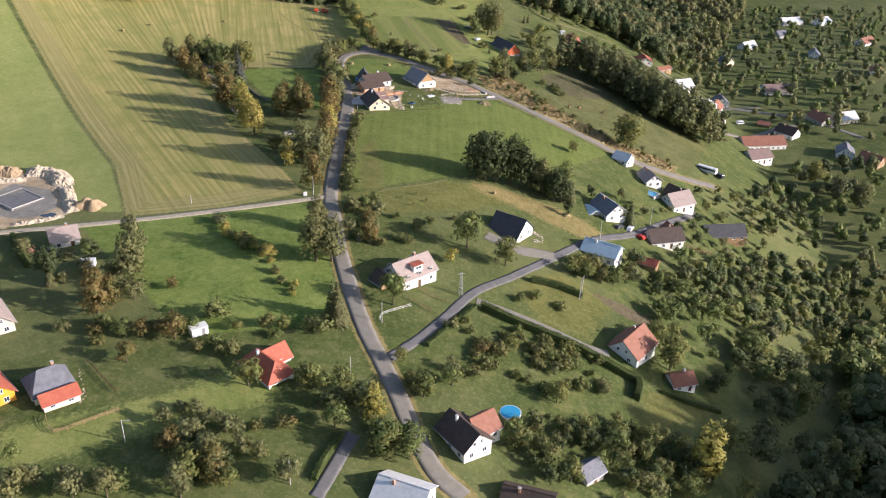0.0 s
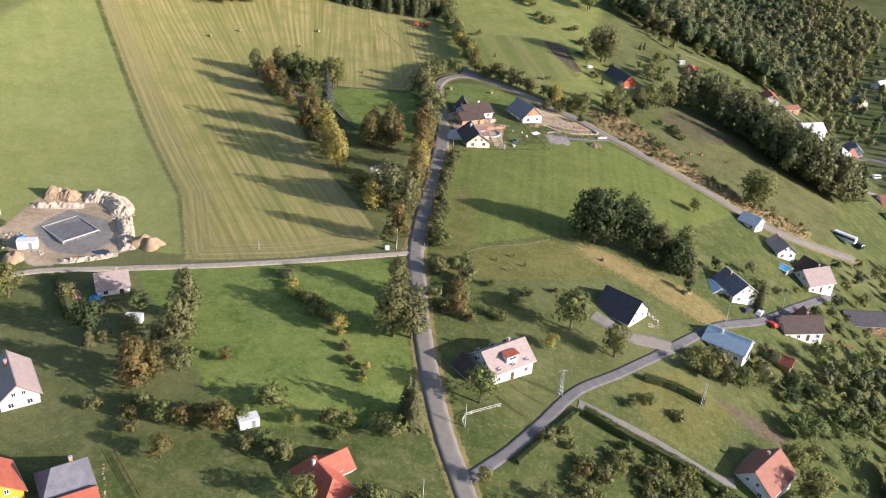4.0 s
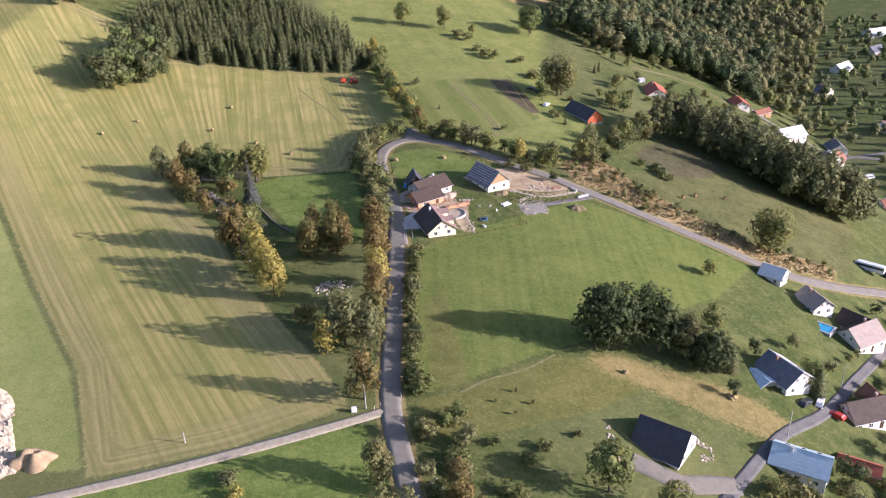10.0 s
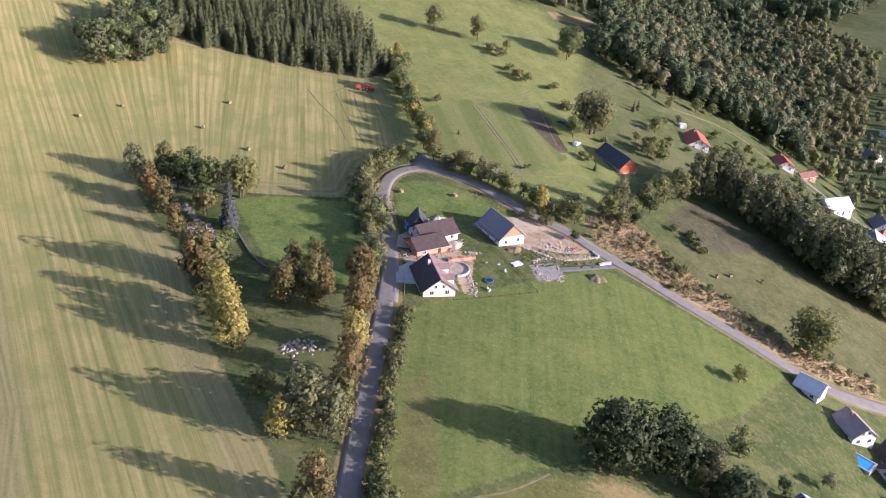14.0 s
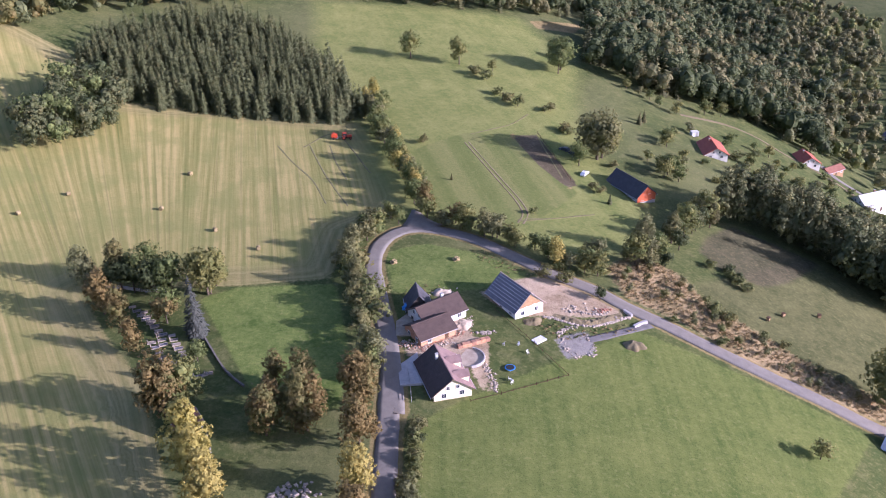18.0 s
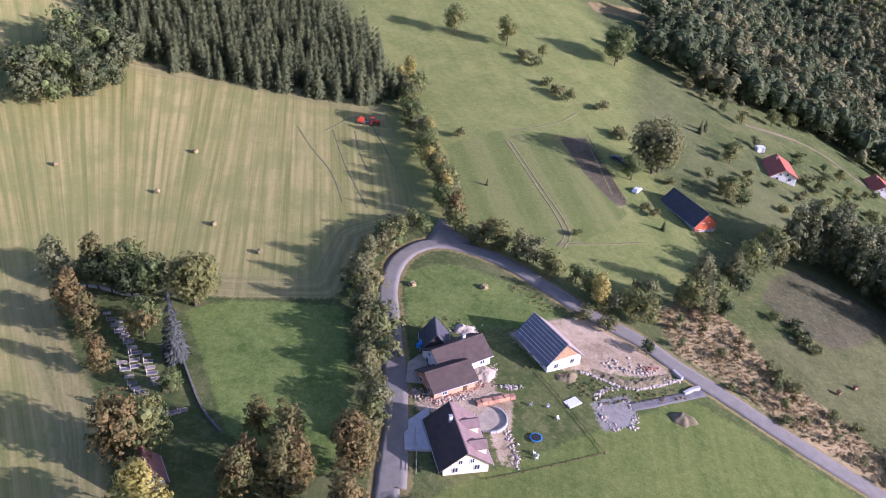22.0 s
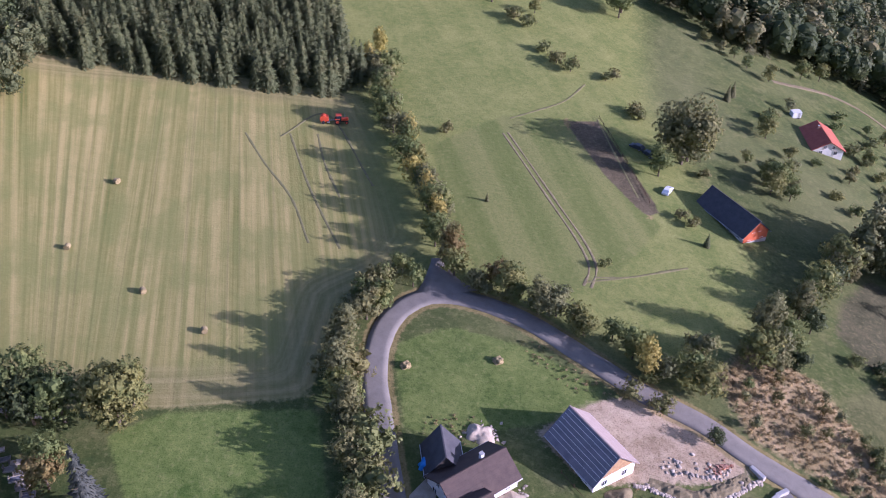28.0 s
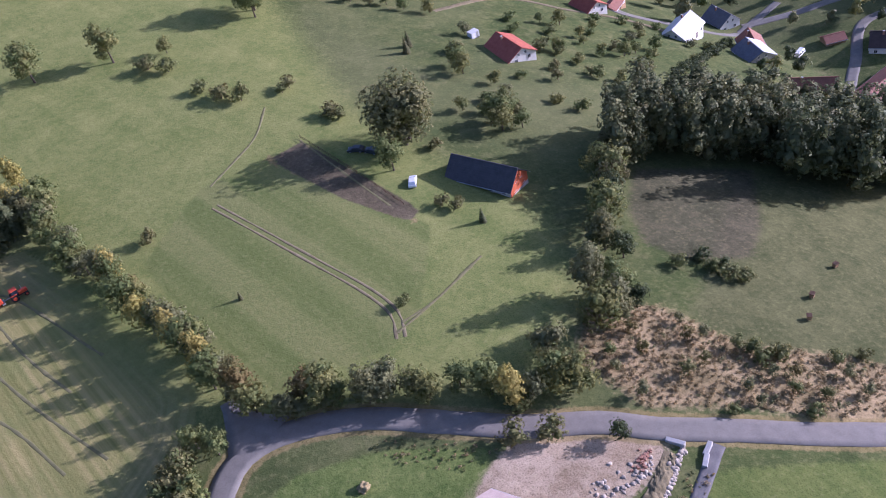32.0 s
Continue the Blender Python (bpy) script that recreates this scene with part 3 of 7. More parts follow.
def mowing(x, y):
    """A coordinate across the mown swaths: straight below, fanned out in the upper field."""
    u, v = x + 77.0, y - 282.0
    turn = np.degrees(np.arctan2(v, u)) % 360
    low = -u * math.sin(radians(124)) + v * math.cos(radians(124))
    high = -u * math.sin(radians(104)) + v * math.cos(radians(104)) - 52.0
    fan = -(124 - turn) * 2.6
    up = u * math.cos(radians(114)) + v * math.sin(radians(114)) > 0
    return 300 + np.where(up & (turn < 104), high, np.where(up & (turn < 124), fan, low))


def build_ground():
    xs = np.concatenate([[-3200, -2000, -1300, -900, -650, -500, -420], np.arange(-360, 361, 3.0), [420, 500, 650, 900, 1300, 2000, 3200]])
    ys = np.concatenate([[-2500, -1500, -900, -500, -250, -100, 0, 40], np.arange(70, 720, 3.0), np.arange(720, 960, 8.0), [1000, 1100, 1300, 1600, 2200, 3400]])
    X, Y = np.meshgrid(xs, ys)
    Z = ground(X, Y)
    w, h = len(xs), len(ys)
    i = (np.arange(h - 1)[:, None] * w + np.arange(w - 1)[None]).ravel()
    me = bpy.data.meshes.new("ground")
    me.vertices.add(w * h)
    me.vertices.foreach_set("co", np.stack([X, Y, Z], -1).astype(np.float32).ravel())
    n = len(i)
    me.loops.add(4 * n)
    me.loops.foreach_set("vertex_index", np.stack([i, i + 1, i + 1 + w, i + w], -1).astype(np.int32).ravel())
    me.polygons.add(n)
    me.polygons.foreach_set("loop_start", np.arange(0, 4 * n, 4, dtype=np.int32))
    me.polygons.foreach_set("use_smooth", np.ones(n, bool))
    me.materials.append(ground_material())
    me.update(calc_edges=True)
    for name, poly in FIELDS.items():
        a = me.attributes.new("f_" + name, "FLOAT", "POINT")
        a.data.foreach_set("value", np.clip(inside(poly, X, Y), -8, 16).astype(np.float32).ravel())
    for name, lines, half in (("f_verge", [ROAD_MAIN], 3.4),):
        d = np.min([from_line(smooth(l), X, Y) for l in lines], 0)
        a = me.attributes.new(name, "FLOAT", "POINT")
        a.data.foreach_set("value", np.clip(half - d, -8, 8).astype(np.float32).ravel())
    a = me.attributes.new("sw", "FLOAT", "POINT")
    a.data.foreach_set("value", mowing(X, Y).astype(np.float32).ravel())
    tagged(new("ground", me), "rolling meadow ground with mown hay fields and gardens", "ground", kind="structure")


# ---------------------------------------------------------------- roads
def ribbon(name, points, width, mat, label, lift=0.06, category="road", wide=None):
    """A road: a crowned strip with thickness that lies on the land."""
    line = smooth(points)
    d = np.gradient(line, axis=0)
    nrm = np.stack([-d[:, 1], d[:, 0]], -1) / np.linalg.norm(d, axis=1)[:, None]
    rng = np.random.default_rng(len(points))
    verts, faces = [], []
    offs = (-1.0, -0.96, -0.5, 0.0, 0.5, 0.96, 1.0)
    for k, (p, q) in enumerate(zip(line, nrm)):
        half = width / 2 + rng.normal(0, 0.05)
        if wide:
            s = k / (len(line) - 1)
            half = (wide[1] + (wide[0] - wide[1]) * (1 - s) ** 1.8) / 2
        for o in offs:
            x, y = p + q * o * half
            drop = 0.35 if abs(o) == 1.0 else 0.0
            verts.append((x, y, max(gz(x, y), gz(*p) - 0.25) + lift + 0.05 * (1 - o * o) - drop))
    m = len(offs)
    for k in range(len(line) - 1):
        for j in range(m - 1):
            faces.append((k * m + j, (k + 1) * m + j, (k + 1) * m + j + 1, k * m + j + 1))
    me = mesh_of(name, verts, faces, mat)
    me.polygons.foreach_set("use_smooth", np.ones(len(faces), bool))
    return tagged(new(name, me), label, category, kind="structure")


build_ground()
ribbon("road", ROAD_MAIN, 4.9, ASPHALT, "grey asphalt country road with worn edges", 0.12)
ribbon("road_farm", ROAD_FARM, 2.8, GRAVEL, "pale gravel farm track beside the field", 0.09)
LANE = grainy("old_asphalt", (0.105, 0.102, 0.10), (0.17, 0.162, 0.155), 0.5, 0.9, 0.2, 0.3)
ribbon("road_village", ROAD_VILLAGE, 3.0, LANE, "narrow grey asphalt village lane", 0.10)
ribbon("driveway", ROAD_DRIVE, 5.0, ASPHALT, "pale grey driveway by the dark house", 0.13)
ribbon("road_lane", ROAD_LANE, 3.2, LANE, "narrow asphalt lane between gardens", 0.09)
ribbon("driveway_villa", ROAD_VILLA, 2.6, ASPHALT, "pale grey driveway along a clipped hedge", 0.11)
ribbon("road_stub", ROAD_STUB, 4.0, ASPHALT, "flared asphalt field entrance at the bend", 0.135, wide=(15.0, 2.4))
ribbon("driveway_site", ROAD_SITE, 2.4, LANE, "grey gravel driveway onto the building site", 0.05)
ribbon("road_upper", ROAD_UPPER, 3.4, ASPHALT, "narrow asphalt lane above the village", 0.1)
ribbon("road_east", ROAD_EAST, 4.0, ASPHALT, "grey village street down the slope", 0.1)
ribbon("road_valley", ROAD_VALLEY, 4.0, ASPHALT, "grey village street in the valley", 0.1)
EARTH = grainy("worn_earth", (0.12, 0.10, 0.055), (0.25, 0.21, 0.125), 0.7, 0.95, 0.05, 0.6)
DRYGRASS = grainy("trodden_grass", (0.12, 0.115, 0.05), (0.22, 0.20, 0.10), 0.7, 0.95, 0.05, 0.6)
for k, line in enumerate(TRACKS):
    ribbon("wheel_track", line, 0.6, EARTH, "worn earth wheel track across the meadow", 0.0, "track")
for line in PATHS:
    ribbon("footpath", line, 0.6, DRYGRASS, "faint trodden path in the grass", 0.04, "path")
for line in PALE_EDGES:
    ribbon("field_edge", line, 0.8, DRYGRASS, "strip of uncut pale grass between two meadows", -0.02, "path")
for line in WINDROWS:
    ribbon("windrow", line, 0.8, DRYGRASS, "raked row of dark hay curving over the field", -0.02, "hay row")
ribbon("road_far", ROAD_FAR, 2.3, EARTH, "narrow lane on the far slope", 0.09)


# ---------------------------------------------------------------- trees
def leaf_quads(rng, centres, outward, spread, per, size):
    """Leaf clumps: small quads strewn round each centre, facing more or less outward."""
    n = len(centres) * per
    c = np.repeat(centres, per, 0) + rng.normal(0, spread, (n, 3))
    o = np.repeat(outward, per, 0) + rng.normal(0, 0.55, (n, 3))
    a = np.cross(o, rng.normal(0, 1, (n, 3)))
    a /= np.linalg.norm(a, axis=1)[:, None]
    b = np.cross(o, a)
    b /= np.linalg.norm(b, axis=1)[:, None]
    s = size * rng.uniform(0.6, 1.35, (n, 1))
    a, b = a * s, b * s * 0.8
    face = np.repeat(outward, per, 0) + rng.normal(0, 0.30 if size < 0.3 else 0.14, (n, 3))
    return np.stack([c - a, c - 0.2 * a + b, c + a, c + 0.1 * a - b, face], 1)


def ball_quads():
    """A rounded cube of 24 quads, to fill a crown's masses."""
    q = []
    for axis in range(3):
        for side in (-1, 1):
            for i in (-1, 0):
                for j in (-1, 0):
                    f = []
                    for u, v in ((i, j), (i + 1, j), (i + 1, j + 1), (i, j + 1)):
                        p = np.zeros(3)
                        p[axis], p[(axis + 1) % 3], p[(axis + 2) % 3] = side, u, v * side
                        f.append(p / np.linalg.norm(p))
                    q.append(f)
    return np.array(q)


BALL = ball_quads()


def crown(rng, n, r, z0, z1, per, size, lumps=7, core=0.50, taper=0.75, fills=6, narrow=0.0):
    """A lumpy crown: overlapping masses, filled, and leaf clumps over them."""
    h, zc = (z1 - z0) / 2, (z0 + z1) / 2
    masses = [(0, 0, zc, r * 0.66, h * 0.74)]
    for k in range(lumps):
        u = 2 * math.pi * (k * 0.618 + rng.uniform(-0.12, 0.12))
        f = rng.uniform(-0.8, 0.85)
        rr = r * 0.60 * math.sqrt(max(0.06, 1 - f * f)) * rng.uniform(0.7, 1.15)
        masses.append((rr * math.cos(u), rr * math.sin(u), zc + f * h * taper, r * rng.uniform(0.36, 0.56), h * rng.uniform(0.24, 0.42)))
    cen, out, fill = [], [], []
    if narrow:
        lift = [(m, 1 - narrow * min(1.0, max(0.0, (m[2] - z0) / (z1 - z0))) ** 1.3) for m in masses]
        masses = [(0, 0, z0 + h * 0.75, r * 0.62, h * 0.72)] + [(x * f, y * f, z, a * (0.35 + 0.65 * f), b) for (x, y, z, a, b), f in lift]
    for x, y, z, a, b in masses[:fills]:
        turn = Euler(rng.uniform(0, 3, 3)).to_matrix()
        q = (BALL @ np.array(turn)) * rng.uniform(0.86, 1.1, (24, 1, 1)) * np.array([a, a, b]) * core
        fill.append(np.concatenate([q + np.array([x, y, z]), q.mean(1, keepdims=True)], 1))
    for k in range(n):
        x, y, z, a, b = masses[int(rng.integers(len(masses)))]
        v = rng.normal(0, 1, 3)
        v /= np.linalg.norm(v)
        if v[2] < -0.5:
            v[2] *= 0.6
        w = v * rng.uniform(0.8, 1.08)
        c = np.array([x + w[0] * a, y + w[1] * a, z + w[2] * b])
        whole = np.array([c[0] / r, c[1] / r, (c[2] - zc) / h])
        cen.append(c)
        out.append(0.75 * v + 0.65 * whole + np.array([0, 0, 0.15]))
    return np.concatenate([leaf_quads(rng, np.array(cen), np.array(out), size * 0.9, per, size)] + fill)


def trunk_mesh(name, rng, h, r, limbs=5, top=0.75):
    """A tapered, slightly crooked trunk with limbs."""
    verts, faces = [], []

    def stem(points, radii, n=6):
        base = len(verts)
        for p, rad in zip(points, radii):
            for k in range(n):
                u = 2 * math.pi * k / n
                verts.append((p[0] + rad * math.cos(u), p[1] + rad * math.sin(u), p[2]))
        for i in range(len(points) - 1):
            for k in range(n):
                faces.append((base + i * n + k, base + i * n + (k + 1) % n, base + (i + 1) * n + (k + 1) % n, base + (i + 1) * n + k))

    line = [np.array([0.0, 0, -0.6])]
    for k in range(1, 6):
        line.append(np.array([rng.normal(0, 0.12 * r * k), rng.normal(0, 0.12 * r * k), h * top * k / 5]))
    stem(line, [r * 1.25, r, r * 0.85, r * 0.65, r * 0.42, r * 0.15])
    for k in range(limbs):
        s = line[2 + k % 3]
        u = rng.uniform(0, 2 * math.pi)
        reach = h * rng.uniform(0.16, 0.27)
        tip = s + np.array([math.cos(u) * reach, math.sin(u) * reach, h * rng.uniform(0.1, 0.22)])
        mid = (s + tip) / 2 + np.array([0, 0, -0.03 * h])
        stem([s, mid, tip], [r * 0.45, r * 0.3, r * 0.08], 5)
    return mesh_of(name, verts, faces, BARK)


def spruce_quads(rng, h, r, tiers=15, arms=11, low=0.06):
    """Drooping boughs in tiers, each a tapered blade with side twigs."""
    q = []
    for k in range(tiers):
        f = (k + rng.uniform(-0.2, 0.2)) / tiers
        z = h * (low + (1 - low) * f)
        reach = r * (1 - f) ** 0.85 * rng.uniform(0.88, 1.08) + 0.12
        for j in range(max(5, int(arms * (1 - 0.55 * f)))):
            u = 2 * math.pi * (j + rng.uniform(-0.35, 0.35)) / arms + k * 1.3
            ln = reach * rng.uniform(0.72, 1.18)
            d = np.array([math.cos(u), math.sin(u), 0])
            s = np.array([-math.sin(u), math.cos(u), 0])
            o = np.array([0, 0, z])
            drop = ln * rng.uniform(0.18, 0.42)
            w = min(ln * 0.26, 3.3 / arms) + 0.05
            mid = o + d * ln * 0.55 + np.array([0, 0, -drop * 0.35])
            tip = o + d * ln + np.array([0, 0, -drop])
            face = d + np.array([0, 0, 0.55]) + rng.normal(0, 0.28, 3)
            q.append([o, mid - s * w + [0, 0, -0.12 * ln], tip, mid + s * w, face])
            q.append([mid, mid + (d + s * 0.9) * ln * 0.2 + [0, 0, -drop * 0.5], tip - d * 0.1 * ln, mid + s * w * 0.3 + [0, 0, 0.1], face + 0.5 * s])
    return np.array(q)


RNG = np.random.default_rng(7)
TRUNKS = {k: [trunk_mesh("trunk", RNG, h, r) for _ in range(3)] for k, (h, r) in
          {"huge": (17.0, 0.38), "big": (11.0, 0.26), "mid": (7.0, 0.17), "bush": (2.6, 0.07), "tall": (13.0, 0.2)}.items()}
SHAPES = {
    "huge": [crown(RNG, 1150, 6.6, 0.8, 17.3, 13, 0.18, 24) for _ in range(4)],
    "big": [crown(RNG, 640, 4.5, 1.0, 11.3, 11, 0.15, 16) for _ in range(6)],
    "upright": [crown(RNG, 640, 4.5, 0.9, 12.2, 12, 0.145, 22, 0.5, 0.95, 6, 0.66) for _ in range(6)],
    "mid": [crown(RNG, 330, 3.2, 0.5, 7.2, 10, 0.135, 12) for _ in range(6)],
    "bush": [crown(RNG, 130, 1.8, -0.1, 2.7, 9, 0.105, 8) for _ in range(5)],
    "tall": [crown(RNG, 260, 2.1, 0.6, 13.2, 9, 0.22, 16) for _ in range(2)],
}
HEIGHT = {"huge": 17.0, "big": 11.0, "upright": 12.0, "mid": 7.0, "bush": 2.6, "tall": 13.0, "spruce": 14.0}
SPRUCES = [spruce_quads(RNG, 14.0, 3.3, 34, 20) for _ in range(4)]
CROWNS = {}


def crown_mesh(shape, k, leaf):
    key = (shape, k, leaf)
    if key not in CROWNS:
        CROWNS[key] = quads_mesh("crown", SPRUCES[k] if shape == "spruce" else SHAPES[shape][k], LEAF[leaf])
    return CROWNS[key]


TREE_WORDS = {
    "green": "broad-leaved tree with a full green crown", "dark": "tall dark evergreen tree with a dense crown",
    "pale": "tree with a thin grey-green autumn crown", "yellow": "tree with a bright yellow autumn crown",
    "russet": "tree with a russet brown autumn crown", "spruce": "tall dark green spruce with drooping boughs",
    "blue": "grey-green spruce beside the graveyard", "bush": "rounded olive green shrub in the grass", "straw": "tuft of dry brown grass", "mixed": "green broad-leaved tree turning brown",
}


def tree(x, y, h, leaf, shape=None, slim=1.0, name="tree", group="", label=""):
    """One tree: trunk and crown, at its place on the land."""
    if shape is None:
        shape = "spruce" if leaf in ("spruce", "blue") else "bush" if h < 3.6 or leaf == "bush" else "mid" if h < 8.2 else "upright" if leaf in ("russet", "pale", "yellow", "mixed") and h < 17 else "big" if h < 14.5 else "huge"
    f = h / HEIGHT[shape]
    n = len(SPRUCES) if shape == "spruce" else len(SHAPES[shape])
    k = int(RNG.integers(n))
    root = new(name)
    root.matrix_basis = pose(x, y, gz(x, y), 0, 0, float(RNG.uniform(0, 360))) @ Matrix.Diagonal((f * slim, f * slim, f, 1))
    tr = TRUNKS["big" if shape in ("spruce", "upright") else shape][int(RNG.integers(3))]
    part("trunk", tr, root)
    part("crown", crown_mesh(shape, k, leaf), root)
    return tagged(root, label or TREE_WORDS[leaf], "shrub" if shape == "bush" else "tree", group)


TREES = {}
TREES["pale"] = TREES.get("pale", []) + [(18.5, 471.9, 17.5), (-126.4, 365.4, 10), (-52, 271.9, 14), (-45.7, 270.8, 12), (-22.9, 400.6, 8), (-19.2, 400.7, 7), (-15.6, 398, 5), (8.3, 394, 7), (23.7, 403.6, 11),
    (-59.7, 387.5, 8), (-59.6, 377.9, 8), (-56, 368.8, 8), (-56.5, 393.8, 7), (-38, 211, 14), (-33.6, 212, 13), (-40.1, 228.6, 10), (-84.1, 191, 13),
    (-31.2, 129.2, 6), (-51, 121.4, 8), (-41.8, 134.9, 5), (-46.6, 140.2, 5), (-38, 134, 4), (-60.2, 140.8, 4), (-53.8, 144.2, 4), (-70.7, 118.4, 6),
    (-79, 120.1, 5), (-81.8, 116.8, 7), (-64.5, 119.3, 6), (-87.7, 203.9, 12), (24.2, 395.1, 9), (34.6, 413.6, 9)]
TREES["russet"] = TREES.get("russet", []) + [(-117.4, 366.2, 11), (-116.6, 353.5, 11), (-110.6, 348.4, 10), (-104.1, 339.3, 8), (-89.8, 318.3, 14), (-68.6, 328.8, 8), (-61.9, 324.8, 11), (-66.5,
    316.6, 10), (-58.4, 318.5, 10), (-50.1, 323.7, 12), (-91.4, 319.5, 11), (-63, 280.1, 7), (-45.4, 253.1, 12), (-61.2, 316.6, 12), (-67.3, 313.4, 11),
    (-45.2, 276.3, 12), (-45.8, 287.9, 12), (-47.8, 310.4, 12), (-48.7, 323.5, 11), (35.1, 281.6, 8), (-40.7, 413.9, 9), (-31.5, 407.8, 6), (-24, 224.3,
    10), (-88.2, 177.6, 12), (-45.6, 126.4, 9), (-85.9, 181.6, 8), (-66.3, 169.6, 7), (9.8, 183, 3), (-74.6, 159.5, 5), (-100, 350.6, 7)]
TREES["green"] = TREES.get("green", []) + [(-109.3, 365.5, 11), (-102.9, 363.4, 10), (-93.7, 363.4, 12), (-101.2, 354.3, 7), (-86.5, 320.8, 11), (-88.3, 336.4, 5), (79.0, 355.0, 15), (-62.4,
    493.3, 9), (-60.4, 468, 9), (-53.8, 448.5, 9), (-45.5, 429.3, 9), (-54.5, 396.9, 7), (-48.4, 404.9, 5), (10.9, 462.7, 8), (44.5,
    470.3, 7), (49.3, 475.5, 6), (11.5, 566.5, 11), (51.6, 506.7, 6), (-56.5, 559.7, 11), (-34.4, 558.4, 11), (13.0, 572.0, 15), (-19.3, 555.4, 5), (105.5,
    500.9, 5), (120.9, 505, 5), (42.5, 466.6, 7), (42.3, 471.9, 6), (47.7, 465.8, 5), (86.5, 507.9, 5), (50.1, 501.1, 6)]
TREES["green"] = TREES.get("green", []) + [(101.8, 531.1, 5), (-27.5, 245.3, 4), (-24.1, 248.4, 4), (6.2, 232.0, 11), (18.2, 226.8, 9), (-14.3, 195.3, 9), (-131.9, 200.3, 9), (-6.6, 141.1, 9),
    (-45.2, 155.7, 7), (-31.8, 158.4, 7), (-23.9, 158.7, 6), (-4.4, 161.5, 6), (2.4, 167.6, 6), (29.5, 171.1, 6), (100.2, 223.9, 11), (66.6, 201, 11),
    (108.9, 205.2, 7), (42.8, 159.1, 7), (51.6, 162.7, 7), (30.6, 145.9, 6), (61.4, 152.6, 6), (-28.4, 157.6, 5), (38.3, 152.4, 5), (-10.6, 172.5, 4),
    (-7.2, 163, 5), (-93.1, 363.9, 11), (-92.8, 367.6, 9), (-96.6, 366.2, 9), (20.5, 474.1, 15), (50.8, 326.5, 5)]
TREES["green"] = TREES.get("green", []) + [(65.9, 282, 8), (44.6, 297.2, 7), (35.4, 289.5, 6), (20.2, 394.6, 9), (27.8, 400.5, 8), (39.7, 420, 10), (49.4, 432.9, 11)]
TREES["blue"] = TREES.get("blue", []) + [(-91.3, 346.1, 15)]
TREES["thuja"] = TREES.get("thuja", []) + [(-88.9, 329.1, 6)]
TREES["yellow"] = TREES.get("yellow", []) + [(-80.5, 305.4, 13), (-77.4, 299.8, 12), (-73.6, 293.6, 12), (-56.3, 269.2, 9), (-46.7, 298.6, 11), (-67.5, 508.1, 8), (-54.5, 460, 8), (-47.8, 434.1, 8), (-3, 387.6, 8),
    (4.9, 386.1, 5), (1.3, 222, 4), (-51.2, 208.5, 5), (-15.7, 150.9, 9)]
TREES["spruce"] = TREES.get("spruce", []) + [(-57.1, 282.7, 8), (44.8, 525, 6), (-33.8, 438.9, 2.5), (18.2, 434.1, 4), (42.2, 520.9, 6), (-27.9, 183.5, 13), (-104.9, 188.7, 8), (-29.5, 185.5,
    12), (-89.7, 336.9, 5), (67.4, 279.9, 11), (44.7, 280.2, 9)]
TREES["dark"] = TREES.get("dark", []) + [(9.7, 279.4, 17), (12.9, 279.6, 18), (16.6, 280.4, 17), (22.3, 282.1, 17), (26, 282.2, 16), (29.4, 281.9, 12), (37.9, 277.7, 12), (40.9, 278.4, 11),
    (35.8, 279, 9), (-113.6, 365.7, 9), (-105.6, 365.2, 9)]
TREES["mixed"] = TREES.get("mixed", []) + [(33.4, 281, 12), (31.4, 281.6, 10), (42.6, 278.7, 9), (55.6, 439.2, 11), (50.9, 431.4, 9), (43.2, 423.5, 7), (34.8, 415.6, 7), (46.5, 429.5, 8)]
TREES["bush"] = TREES.get("bush", []) + [(-6.7, 380.9, 4), (-1.2, 378.7, 4), (-7.6, 419.1, 2.5), (-2.2, 386, 3), (8.6, 389.6, 4), (-45.2, 468.4, 3.5), (16.1, 441.4, 3), (13.7, 444, 3), (4.3,
    515.7, 4), (8.1, 495.6, 4), (-21.9, 543.7, 5), (-13.3, 520.2, 5), (-9.1, 516, 5), (-17.6, 526.5, 4), (-26.6, 548.4, 5), (84.9, 489.4, 3), (23.8, 467,
    3), (9.5, 492.9, 4), (176.4, 538.4, 4), (1.8, 514.1, 3), (-58.9, 214.3, 5), (-63.8, 219.3, 3), (-47.7, 202.4, 2), (-32.8, 256.5, 5), (-69.9, 227.3,
    2.5), (-42, 194.5, 2), (-11.9, 227.6, 3), (-14.8, 228.5, 3), (-19.9, 224.3, 3), (-5.7, 241.4, 3)]
TREES["bush"] = TREES.get("bush", []) + [(-9.8, 237.2, 3), (-23.1, 240.3, 3), (-26.7, 247, 4), (-30, 245.1, 3), (-25, 233.4, 4), (-16.5, 241.3, 2.5), (79, 280.3, 4), (1.7, 246.6, 2), (50.6,
    395.7, 3.5), (53, 393.6, 3), (49.1, 398.8, 3), (44.1, 402.8, 3), (39.1, 377.7, 3), (42.7, 374.7, 3.5), (39, 374.9, 3), (50.6, 369.4, 2.5), (55.8,
    367.9, 2.5), (37.3, 362.1, 2.5), (26.5, 368.4, 2)]
TREES["poplar"] = TREES.get("poplar", []) + [(66.8, 160.0, 19)]
TREES["dark2"] = TREES.get("dark2", []) + [(-107.6, 362.3, 10), (-112.6, 363.2, 9), (-116.1, 363.9, 9), (-119, 364.3, 8), (-105.4, 363.9, 8), (45, 426.4, 9), (36.1, 409.6, 7), (29.2, 396.8,
    6), (51.3, 398.4, 3), (49.3, 402.3, 3)]
